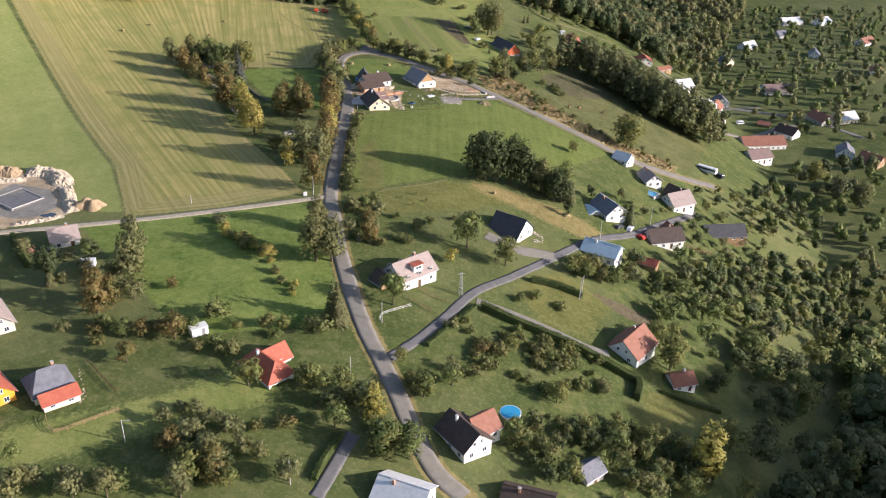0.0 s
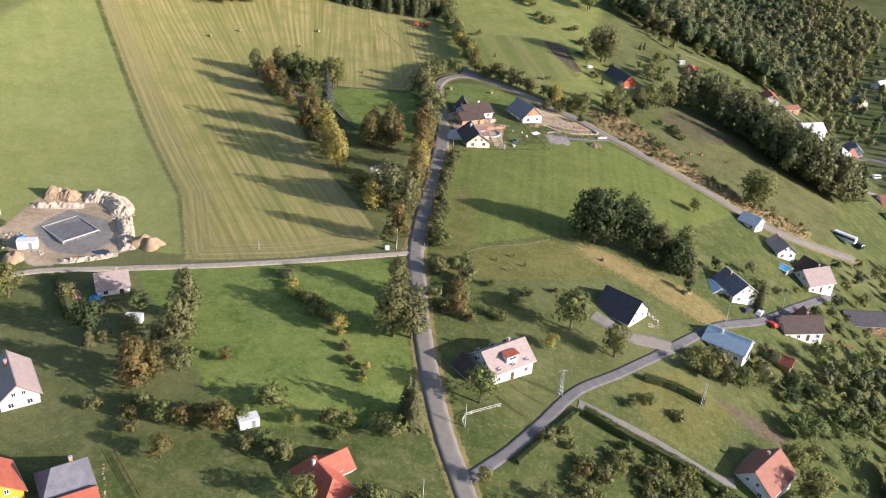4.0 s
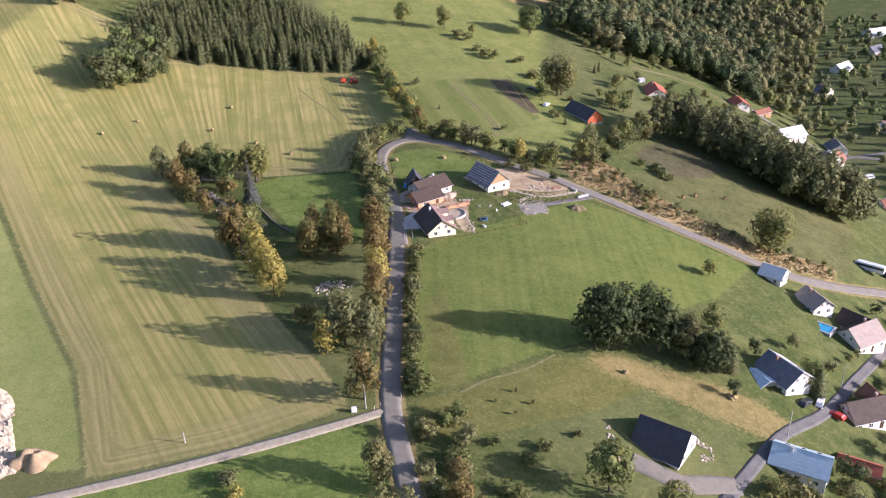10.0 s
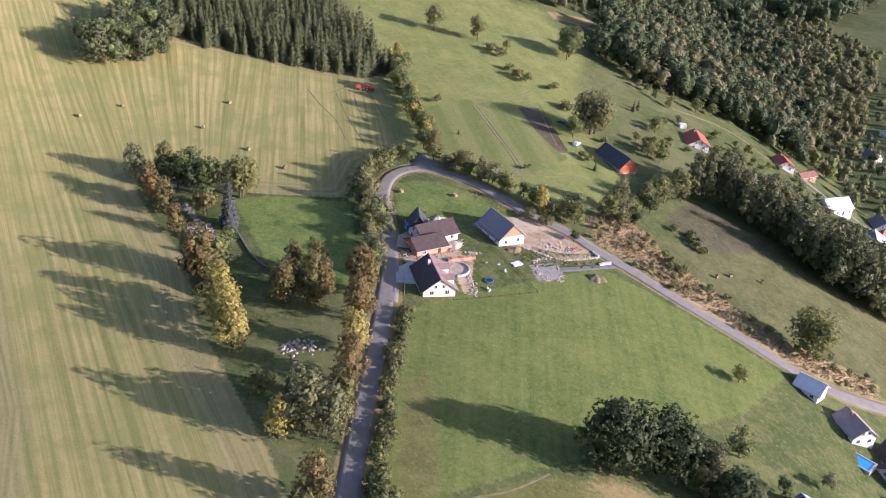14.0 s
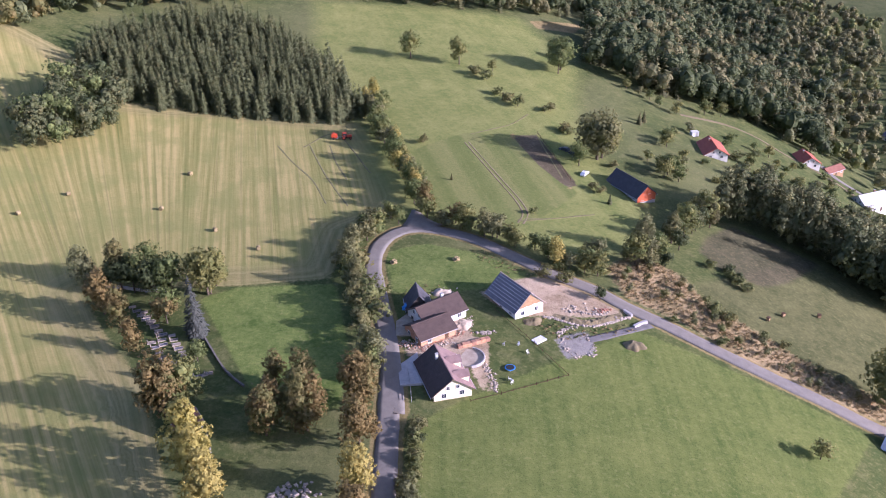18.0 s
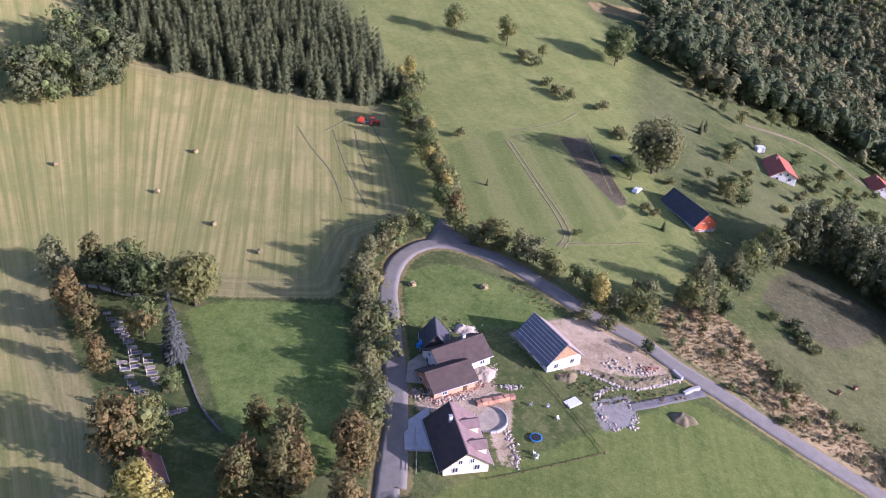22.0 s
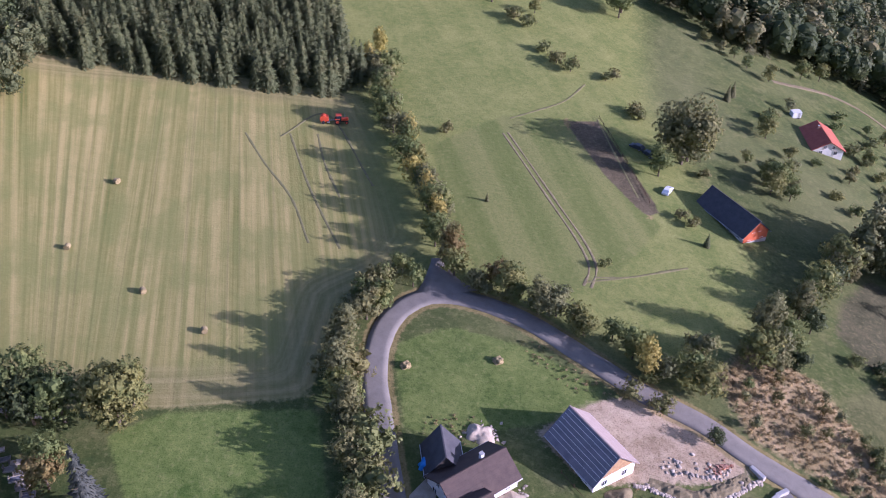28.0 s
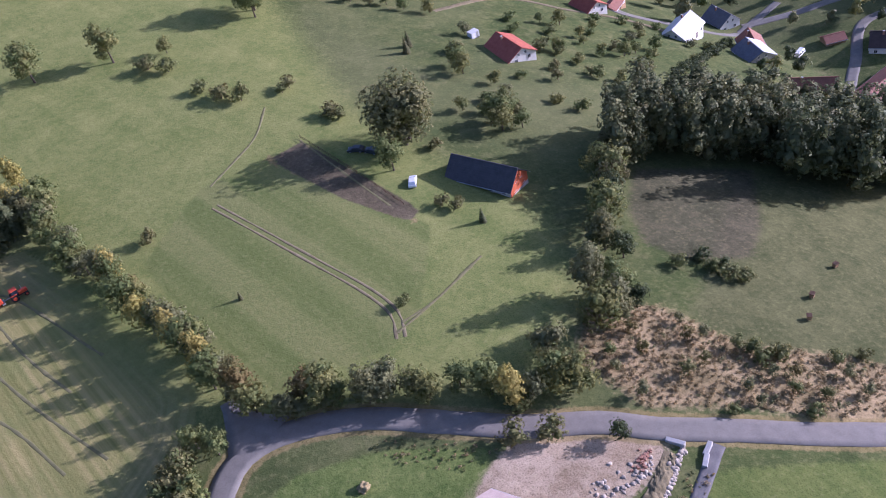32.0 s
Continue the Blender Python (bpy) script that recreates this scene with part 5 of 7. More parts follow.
body(h, 6.0, 6.0, 2.6, 1.2, "grey", "blue", pose(1.0, 7.2, 0, 0, 0, 0), chimney=False, windows=False, door=False)
h = house("house", 94.0, 315.0, 28, "white house with pink and dark brown roof slopes")
body(h, 11.0, 9.5, 3.4, 3.6, "white", "pink", roof2="brown", storeys=1)
body(h, 8.0, 7.5, 3.2, 3.2, "white", "brown", pose(4.0, 5.5, 0, 0, 0, 100), chimney=False, door=False)
h = house("house", 84.2, 327, 107, "white house with a pink gabled roof above a pool")
body(h, 9.0, 7.0, 3.0, 2.6, "white", "pink")
h = house("house", 80.2, 277.8, 15, "white house with a brown gabled roof")
body(h, 13.0, 8.0, 3.2, 3.4, "white", "brown")
body(h, 6.0, 6.0, 3.0, 2.8, "white", "rust", pose(4.5, 3.5, 0, 0, 0, 90), chimney=False, door=False)
h = house("barn", 112.5, 307.5, 9, "long barn with a dark slate roof", "barn")
body(h, 17.0, 8.0, 2.6, 3.2, "wood", "dark", chimney=False)
# south
h = house("house", 55.0, 203.5, 52, "white house with a large rusty red roof")
body(h, 12.0, 10.0, 3.0, 4.0, "white", "rust")
h = house("hut", 68.7, 196.6, 17, "small white garden house with a red roof", "hut")
body(h, 7.0, 6.0, 2.5, 1.9, "white", "rust", chimney="white")
h = house("house", 5.4, 149.6, 128, "white house with dark brown cross-gabled roof")
body(h, 10.5, 8.0, 3.4, 3.4, "white", "brown", chimney="white")
body(h, 6.5, 6.5, 3.2, 2.8, "white", "rust", pose(0.5, -5.5, 0, 0, 0, 90), chimney=False, door=False)
h = house("house", -7.2, 129.7, 159, "house with a white sheet-metal roof")
body(h, 11.0, 8.5, 3.0, 2.6, "white", "white")
h = house("house", 19.7, 135.4, 164, "low house with a dark brown roof")
body(h, 11.0, 7.5, 2.8, 2.6, "white", "brown")
h = house("house", -42.2, 161.7, 137, "long house with a bright red tiled roof")
body(h, 12.0, 7.0, 2.0, 3.0, "white", "red", hip=2.2, chimney="white")
body(h, 6.0, 5.5, 1.9, 2.6, "white", "red", pose(2.5, -4.0, 0, 0, 0, 90), chimney=False, door=False)
h = house("house", -87.6, 148.0, 40, "cream house with a grey hipped roof and red porch")
body(h, 8.8, 8.2, 2.9, 3.4, "cream", "slate", hip=2.4)
body(h, 7.6, 4.2, 2.2, 1.3, "cream", "red", pose(0.4, -5.2, 0, 0, 0, 0), chimney=False, door=False)
h = house("house", -98.8, 144.0, 137, "orange house with a bright red roof")
body(h, 9.0, 7.2, 3.0, 3.2, "orange", "red")
h = house("house", -111.7, 170.6, 131, "old house with a pale sheet roof and stained gable")
body(h, 13.0, 7.5, 3.0, 3.2, "grey", "pink")
h = house("shed", -110.9, 211.6, 32, "small house with a worn pink roof beside the pit", "shed")
body(h, 7.5, 6.5, 2.7, 2.6, "white", "pink")
# far village
for x, y, a, L, W, wall, roof, words in ((*(170.2, 437.5), 20, 14, 10, "white", "mauve", "large white house with a mauve roof"), (*(180.6, 462.7), 10, 26, 12, "pink", "rust", "long building with a dark rusty red roof"),
                                         (*(144.3, 520.0), 24, 14, 10, "white", "white", "far house with a pale sheet roof"), (*(210.1, 641.8), 125, 9, 8, "cream", "slate", "far cream house with a steep roof"),
                                         (*(205.0, 742.6), 78, 13, 8, "white", "teal", "far house with a teal sheet roof"), (*(244.0, 698.7), 39, 15, 9, "white", "white", "far house with a broad white roof"),
                                         (*(207.4, 814.4), 123, 9, 8, "white", "white", "far white house on the slope"), (*(223.8, 567.5), 8, 20, 11, "white", "mauve", "low wide building with a mauve roof"),
                                         (*(248.2, 510.8), 20, 14, 10, "white", "white", "flat-roofed white village house"), (*(231.7, 507.0), 110, 14, 9, "grey", "rust", "far grey house with a red roof"),
                                         (*(226.2, 453.7), 70, 12, 9, "white", "slate", "white village house with a grey roof"), (*(164.4, 506.8), 60, 10, 8, "white", "rust", "white house with a red roof behind trees"),
                                         (*(202.1, 480.6), 130, 12, 9, "white", "brown", "village house with a brown roof"), (*(236.3, 442.2), 130, 12, 9, "wood", "rust", "timber house with a brown-red roof"),
                                         (*(356.2, 731.8), 40, 18, 10, "white", "rust", "far house with a rusty red roof"), (*(347.2, 807.8), 40, 18, 11, "white", "white", "far white hall in the valley"),
                                         (*(314.9, 802.8), 20, 22, 12, "white", "white", "far long hall with a white roof"), (*(287.6, 746.6), 30, 12, 9, "grey", "slate", "far grey house among trees"),
                                         (*(321.3, 630.3), 70, 12, 9, "white", "rust", "far house with a red roof"), (*(292.2, 678.8), 70, 11, 8, "white", "slate", "far white house in the valley")):
    h = house("house", x, y, a, words)
    body(h, L, W, 3.4, 3.4, "white" if wall == "pink" else wall, roof, storeys=1)


# ---------------------------------------------------------------- loose things
def at(x, y, turn=0.0, dz=0.0):
    return pose(x, y, gz(x, y) + dz, 0, 0, turn)


def lumpy(name, mat, rx, ry, rz, seed, rough=0.18, cuts=3, sink=0.25):
    """A rounded heap or stone with an uneven face, its foot in the ground."""
    bm = bmesh.new()
    bmesh.ops.create_icosphere(bm, subdivisions=cuts, radius=1.0)
    for v in bm.verts:
        k = 1 + rough * noise.noise(v.co * 1.7 + Vector((seed * 3.1, 0, 0))) * 2 + rough * 0.6 * noise.noise(v.co * 5 + Vector((0, seed, 0)))
        v.co = Vector((v.co.x * rx * k, v.co.y * ry * k, max(v.co.z, -sink) * rz * k))
    me = done(bm, name, mat)
    me.polygons.foreach_set("use_smooth", np.ones(len(me.polygons), bool))
    return me


STONES = [lumpy("stone", STONE, 0.40, 0.28, 0.20, k, 0.42, 2, 0.5) for k in range(6)]
BRICKS = [box("brick", BRICKRED, -0.19, 0.19, -0.12, 0.12, 0, 0.24, 0.015)]
PILE_SOIL = grainy("piled_earth", (0.20, 0.145, 0.085), (0.40, 0.30, 0.19), 0.8, 0.95, 0.05, 0.8)
PILE_SAND = grainy("piled_sand", (0.32, 0.26, 0.185), (0.54, 0.455, 0.345), 0.8, 0.95, 0.05, 0.7)


def stone_row(name, line, count, spread, label, category="stone wall", size=(0.6, 1.5), meshes=None):
    """Loose stones laid along a line, each a piece of its own."""
    pts = smooth(line, 0.5)
    root = tagged(new(name), label, category)
    root.matrix_basis = at(*pts[0])
    inv = root.matrix_basis.inverted()
    for k in range(count):
        p = pts[int(RNG.integers(len(pts)))] + RNG.normal(0, spread, 2)
        s = float(RNG.uniform(*size))
        m = at(p[0], p[1], float(RNG.uniform(0, 360)), -0.03) @ Matrix.Scale(s, 4)
        part("stone" if meshes is None else "brick", (meshes or STONES)[int(RNG.integers(len(meshes or STONES)))], root, m=inv @ m)
    return root


def heap(x, y, rx, ry, rz, mat, label, name="earth_mound", turn=0.0, seed=1):
    verts, faces, n, rings = [(0, 0, rz)], [], 40, 12
    for i in range(1, rings + 1):
        s = i / rings
        for k in range(n):
            u = 2 * math.pi * k / n
            c, q = math.cos(u), math.sin(u)
            wide = 1 + 0.55 * noise.noise(Vector((c * 1.3 + seed * 3.7, q * 1.3, 0.5)))
            px, py = c * s * rx * wide * 1.15, q * s * ry * wide * 1.15
            top = rz * max(0.0, 1 - s**2.4) * (1 + 0.6 * noise.noise(Vector((px * 0.5 + seed, py * 0.5, 2.0))))
            top += 0.28 * noise.noise(Vector((px * 1.5, py * 1.5, seed))) * (1 - s)
            verts.append((px, py, top - 0.35 * s**4))
    for k in range(n):
        faces.append((0, 1 + k, 1 + (k + 1) % n))
        for i in range(rings - 1):
            a, b = 1 + i * n, 1 + (i + 1) * n
            faces.append((a + k, b + k, b + (k + 1) % n, a + (k + 1) % n))
    me = mesh_of(name, verts, faces, mat) if rx > 2.4 else lumpy(name, mat, rx, ry, rz, seed, 0.25, 4, 0.2)
    me.polygons.foreach_set("use_smooth", np.ones(len(me.polygons), bool))
    ob = new(name, me)
    ob.matrix_basis = at(x, y, turn)
    return tagged(ob, label, "mound")


def pole(x, y, h, label="grey concrete utility pole beside the road", arm=False, lean=0.0, name="utility_pole", mat=None, r=0.13):
    root = tagged(new(name), label, "pole")
    root.matrix_basis = at(x, y, 0) @ pose(0, 0, 0, 0, lean, 0)
    part("shaft", tube("shaft", mat or CONCRETE, r, r * 0.6, h + 0.5, 10, -0.5), root)
    part("cap", tube("cap", METAL, r * 0.75, r * 0.5, 0.12, 10, h), root)
    if arm:
        part("arm", box("arm", METAL, -0.05, 1.3, -0.05, 0.05, h - 0.15, h - 0.05, 0.02), root)
        part("lamp_head", box("lamp_head", METAL, 1.1, 1.75, -0.13, 0.13, h - 0.12, h + 0.02, 0.04), root, "flat grey lamp head")
    return root


def fence(name, line, gap, label, h=1.1, rails=2, mat=None):
    """Posts with rails between them, following the land."""
    mat = mat or PLASTER["wood"]
    pts = smooth(line, gap)
    root = tagged(new(name), label, "fence")
    root.matrix_basis = at(*pts[0])
    inv = root.matrix_basis.inverted()
    post = box("post", mat, -0.06, 0.06, -0.06, 0.06, -0.4, h, 0.015)
    for p in pts:
        part("post", post, root, m=inv @ at(p[0], p[1]))
    for p, q in zip(pts[:-1], pts[1:]):
        a, b = Vector((*p, gz(*p))), Vector((*q, gz(*q)))
        ln = (b - a).length
        d = (b - a).to_track_quat("X", "Z").to_matrix().to_4x4()
        for k in range(rails):
            z = h * (0.4 + 0.5 * k / max(1, rails - 1))
            part("rail", box("rail", mat, 0.06, ln - 0.06, -0.025, 0.025, z - 0.05, z + 0.05, 0.01), root, m=inv @ (Matrix.Translation(a) @ d))
    return root


def car(x, y, turn, paint, label, long=4.2, tall=1.42, wide=1.72, name="car"):
    """A parked car: shaped body, glass band, wheels and lamps."""
    root = tagged(new(name), label, "car")
    root.matrix_basis = at(x, y, turn)
    L, W2 = long / 2, wide / 2
    side = [(-L, 0.45), (-L + 0.05, 0.85), (-L * 0.86, 0.98), (-L * 0.62, tall), (L * 0.22, tall), (L * 0.48, 0.95), (L * 0.93, 0.82), (L, 0.6), (L * 0.98, 0.32), (-L * 0.97, 0.32)]
    if tall > 1.8:
        side = [(-L, 0.4), (-L, tall - 0.15), (-L * 0.97, tall), (L * 0.7, tall), (L * 0.9, tall * 0.6), (L, 0.9), (L, 0.4), (L * 0.97, 0.32), (-L * 0.97, 0.32)]
    bm = bmesh.new()
    rows = []
    for yy, inset in ((-W2, 0.10), (-W2 * 0.93, 0.0), (W2 * 0.93, 0.0), (W2, 0.10)):
        rows.append([bm.verts.new((px, yy * (1 - (0.10 if pz > 1.0 else 0)), pz - inset * (0.5 if pz > 1.0 else 0))) for px, pz in side])
    for a, b in zip(rows[:-1], rows[1:]):
        for k in range(len(side)):
            bm.faces.new((a[k], a[(k + 1) % len(side)], b[(k + 1) % len(side)], b[k]))
    bm.faces.new(rows[0])
    bm.faces.new(rows[-1][::-1])
    bmesh.ops.recalc_face_normals(bm, faces=bm.faces)
    part("body", done(bm, "body", CARPAINT[paint]), root)
    if tall < 1.8:
        part("glass", box("glass", GLASS, -L * 0.60, L * 0.30, -W2 * 0.905, W2 * 0.905, 0.98, tall - 0.12, 0.05), root, "dark side glass")
        part("windscreen", mesh_of("windscreen", [(L * 0.46, -W2 * 0.8, 1.0), (L * 0.46, W2 * 0.8, 1.0), (L * 0.26, W2 * 0.72, tall - 0.04), (L * 0.26, -W2 * 0.72, tall - 0.04), (L * 0.48, -W2 * 0.8, 1.03), (L * 0.48, W2 * 0.8, 1.03), (L * 0.28, W2 * 0.72, tall), (L * 0.28, -W2 * 0.72, tall)],
                                              [(4, 5, 6, 7), (3, 2, 1, 0), (0, 1, 5, 4), (1, 2, 6, 5), (2, 3, 7, 6), (3, 0, 4, 7)], GLASS), root, "dark windscreen")
    else:
        part("glass", box("glass", GLASS, -L * 0.95, L * 0.72, -W2 * 1.005, W2 * 1.005, tall * 0.55, tall * 0.82, 0.02), root, "dark window band")
    for px in (-L * 0.62, L * 0.62):
        for py in (-1, 1):
            w = part("wheel", tube("wheel", RUBBER, 0.31, 0.31, 0.2, 14, -0.1), root, m=pose(px, py * (W2 - 0.08), 0.31, 90, 0, 0))
            part("rim", tube("rim", METAL, 0.19, 0.19, 0.22, 10, -0.11), w)
    for py in (-1, 1):
        part("headlight", box("headlight", TARP, L * 0.93, L * 0.985, py * W2 * 0.72 - 0.14, py * W2 * 0.72 + 0.14, 0.62, 0.76, 0.02), root, "clear headlight")
    return root


def tractor(x, y, turn):
    root = tagged(new("tractor"), "red tractor standing at the edge of the hay field", "tractor")
    root.matrix_basis = at(x, y, turn)
    part("hood", box("hood", REDPAINT, 0.3, 2.2, -0.4, 0.4, 0.75, 1.6, 0.12), root)
    part("chassis", box("chassis", RUBBER, -1.2, 2.1, -0.3, 0.3, 0.5, 0.85, 0.05), root)
    part("cab", box("cab", GLASS, -0.95, 0.35, -0.65, 0.65, 1.1, 2.35, 0.08), root, "dark glazed cab")
    part("cab_roof", box("cab_roof", REDPAINT, -1.1, 0.45, -0.75, 0.75, 2.35, 2.55, 0.07), root)
    for py in (-1, 1):
        part("mudguard", box("mudguard", REDPAINT, -1.35, -0.05, py * 0.85 - 0.22, py * 0.85 + 0.22, 1.45, 1.6, 0.06), root)
        w = part("rear_wheel", tube("rear_wheel", RUBBER, 0.78, 0.78, 0.42, 18, -0.21), root, m=pose(-0.7, py * 0.88, 0.78, 90, 0, 0))
        part("rim", tube("rim", REDPAINT, 0.42, 0.42, 0.44, 12, -0.22), w)
        w = part("front_wheel", tube("front_wheel", RUBBER, 0.46, 0.46, 0.28, 16, -0.14), root, m=pose(1.7, py * 0.75, 0.46, 90, 0, 0))
        part("rim", tube("rim", REDPAINT, 0.24, 0.24, 0.3, 12, -0.15), w)
    part("exhaust", tube("exhaust", METAL, 0.05, 0.05, 0.9, 8, 1.6), root, m=pose(1.3, 0.2, 0))


def baler(x, y, turn):
    root = tagged(new("round_baler"), "red round baler hitched behind the tractor", "baler")
    root.matrix_basis = at(x, y, turn)
    part("drum", tube("drum", REDPAINT, 0.95, 0.95, 1.5, 16, -0.75), root, m=pose(0, 0, 1.25, 90, 0, 0))
    part("housing", box("housing", REDPAINT, -0.2, 1.3, -0.8, 0.8, 0.5, 1.9, 0.15), root)
    part("drawbar", box("drawbar", METAL, 1.3, 2.9, -0.1, 0.1, 0.45, 0.6, 0.02), root)
    part("pickup", box("pickup", METAL, 0.9, 1.6, -1.0, 1.0, 0.2, 0.45, 0.05), root)
    for py in (-1, 1):
        part("wheel", tube("wheel", RUBBER, 0.42, 0.42, 0.3, 14, -0.15), root, m=pose(-0.1, py * 0.98, 0.42, 90, 0, 0))


def bale(x, y, turn):
    bm = bmesh.new()
    bmesh.ops.create_cone(bm, cap_ends=True, segments=20, radius1=0.62, radius2=0.62, depth=1.2, matrix=pose(0, 0, 0.6, 90, 0, 0))
    bmesh.ops.bevel(bm, geom=[e for e in bm.edges if len(e.link_faces) == 2 and e.calc_face_angle(0) > 1.0], offset=0.1, segments=2, affect="EDGES")
    for v in bm.verts:
        v.co += v.co.normalized() * 0.05 * noise.noise(v.co * 4 + Vector((x, y, 0)))
    ob = new("hay_bale", done(bm, "hay_bale", HAYMAT))
    ob.matrix_basis = at(x, y, turn, -0.05)
    tagged(ob, "round hay bale lying on the mown field", "hay bale", "bales on the field")


tractor(-73.2, 467.6, 10)
baler(-77.5, 467.2, 10)
for k, (x, y) in enumerate(([(-120.2, 406.6), (-100.9, 395.9), (-118.7, 430.8), (-149.7, 410.4), (-158.5, 396.4)] + [(-86.1, 386.6)] + [(-118.8, 430.6)])):
    bale(x, y, 40 * k)
for x, y in [(-30.8, 385.9), (-47.8, 382.3)]:
    heap(x, y, 1.1, 1.0, 0.9, HAYMAT, "small round heap of dry hay on the grass", "hay_mound", seed=2)
for x, y, r in ((*(42.0, 269.7), 1.5), (*(15.9, 270.8), 0.8)):
    heap(x, y, r, r * 0.8, 1.1, HAYMAT, "heap of raked brown hay on the strip", "hay_mound", seed=3)

# ---- graveyard
def grave(x, y, turn, k):
    """A grave: kerb frame, cover slab and headstone."""
    root = tagged(new("grave"), "grave with a pale stone slab and headstone", "grave", "graves in the graveyard")
    root.matrix_basis = at(x, y, turn) @ Matrix.Scale(0.8 + 0.05 * (k % 4), 4)
    bm = bmesh.new()
    for a in ((-1.1, 1.1, -0.6, -0.47), (-1.1, 1.1, 0.47, 0.6), (-1.1, -0.97, -0.47, 0.47), (0.97, 1.1, -0.47, 0.47)):
        box_bm(bm, a[0], a[1], a[2], a[3], -0.2, 0.25)
    part("kerb", done(bm, "kerb", STONE), root)
    part("cover_slab", box("cover_slab", (STONE, DARKSTONE, STONE, ROOF["slate"])[k % 4], -0.95, 0.95, -0.45, 0.45, 0.05, 0.2, 0.03), root)
    part("headstone", box("headstone", STONE if k % 2 else DARKSTONE, -1.1, -0.92, -0.42, 0.42, 0.2, 0.95 + 0.12 * (k % 3), 0.05), root)
    if k % 3 == 0:
        part("vase", tube("vase", METAL, 0.07, 0.1, 0.28, 8, 0.2), root, m=pose(-0.6, 0.2, 0))


GRAVE_ROWS = ([(-110.9, 356.7), (-102.7, 348.8), (-97, 343.5)], [(-107.3, 354.7), (-101.3, 347.4), (-97.2, 340.4)], [(-97.4, 345.7), (-94.2, 340.9), (-91.9, 338.3)], [(-101.2, 342.7), (-95.6, 336.2), (-93.5, 335.2)], [(-88.5, 330.5), (-86.6, 331), (-84.6, 332.2)])
n = 0
for row in GRAVE_ROWS:
    pts = smooth(row, 1.9)
    for p in pts[: 8]:
        grave(p[0], p[1], 20 + float(RNG.normal(0, 3)), n)
        n += 1


def wall_run(name, line, h, thick, mat, label, gap=3.0):
    """A low wall in straight pieces with a coping, following the land."""
    pts = smooth(line, gap)
    root = tagged(new(name), label, "wall")
    root.matrix_basis = at(*pts[0])
    inv = root.matrix_basis.inverted()
    for p, q in zip(pts[:-1], pts[1:]):
        a, b = Vector((*p, gz(*p))), Vector((*q, gz(*q)))
        ln = (b - a).length
        d = (b - a).to_track_quat("X", "Z").to_matrix().to_4x4()
        m = inv @ (Matrix.Translation(a) @ d)
        part("wall_panel", box("wall_panel", mat, 0, ln - 0.01, -thick / 2, thick / 2, -0.6, h, 0.02), root, m=m)
        part("coping", box("coping", mat, 0, ln - 0.01, -thick / 2 - 0.06, thick / 2 + 0.06, h, h + 0.09, 0.02), root, m=m)
    return root


wall_run("graveyard_wall", [(-93, 350.6), (-87.7, 342.7), (-81, 333), (-75.6, 328)], 0.55, 0.3, DARKSTONE, "low dark stone wall along the graveyard")
wall_run("graveyard_wall", [(-122.6, 364.4), (-116.4, 364.6), (-110.3, 363.6), (-104.9, 364)], 0.7, 0.3, PLASTER["grey"], "pale plastered graveyard wall under trees")
pole(*(-104.3, 364.1), 9.0, "tall thin white pole beside the graveyard", name="flagpole", mat=FRAME, r=0.07)

# ---- road side and poles
for x, y, h, a in ((*(-44.8, 250.0), 6.5, False), (*(-66.2, 134.1), 5.8, True), (*(-22.3, 163.5), 6.0, False), (*(-16.7, 186.6), 6.5, False), (*(41.9, 221.2), 8.0, False),
                   (*(-81.8, 238.8), 2.6, False), (*(53.3, 260.8), 7.5, False), (*(77.1, 287.2), 7.5, False), (*(41.2, 220.2), 7.5, False), (*(-30.6, 128.4), 6.5, False), (*(-77.3, 308.1), 5.5, False)):
    pole(x, y, h, arm=a)


def pylon(x, y, h):
    """A lattice mast with crossed bracing."""
    root = tagged(new("lattice_mast"), "grey steel lattice mast beside the lane", "mast")
    root.matrix_basis = at(x, y, 20)
    for sx in (-1, 1):
        for sy in (-1, 1):
            part("leg", tube("leg", METAL, 0.06, 0.05, h + 0.3, 6, -0.3), root, m=pose(sx * 0.55, sy * 0.55, 0, sy * 3.0, -sx * 3.0, 0))
    for k in range(7):
        z, w = h * (k + 0.5) / 7, 0.55 - 0.4 * k / 7
        for t in range(4):
            part("brace", box("brace", METAL, -w * 1.3, w * 1.3, -0.03, 0.03, -0.03, 0.03, 0.01), root, m=pose(0, 0, z, 0, 0, 90 * t) @ pose(0, w, 0, 0, 35 if t % 2 else -35, 0))
    part("cross_arm", box("cross_arm", METAL, -1.1, 1.1, -0.06, 0.06, h - 0.5, h - 0.36, 0.02), root)


pylon(*(4.3, 205.9), 7.6)
s = tagged(new("junction_box"), "white distribution box beside the track", "box")
s.matrix_basis = at(*(-47.3, 248.9), 15)
part("cabinet", box("cabinet", TARP, -0.6, 0.6, -0.3, 0.3, 0.15, 1.3, 0.03), s)
part("plinth", box("plinth", CONCRETE, -0.65, 0.65, -0.35, 0.35, -0.3, 0.15, 0.02), s)
part("door_leaf", box("door_leaf", FRAME, -0.54, 0.54, -0.33, -0.3, 0.22, 1.22, 0.01), s)


def marker(x, y):
    root = tagged(new("marker_post"), "white roadside marker post", "post", "roadside posts")
    root.matrix_basis = at(x, y)
    part("shaft", box("shaft", FRAME, -0.06, 0.06, -0.06, 0.06, -0.2, 0.95, 0.02), root)
    part("band", box("band", RUBBER, -0.065, 0.065, -0.065, 0.065, 0.68, 0.8, 0.0), root)


for x, y in [(-42.9, 249.8), (-41.8, 251.4), (-37.3, 254.2), (-37, 252.4)]:
    marker(x, y)

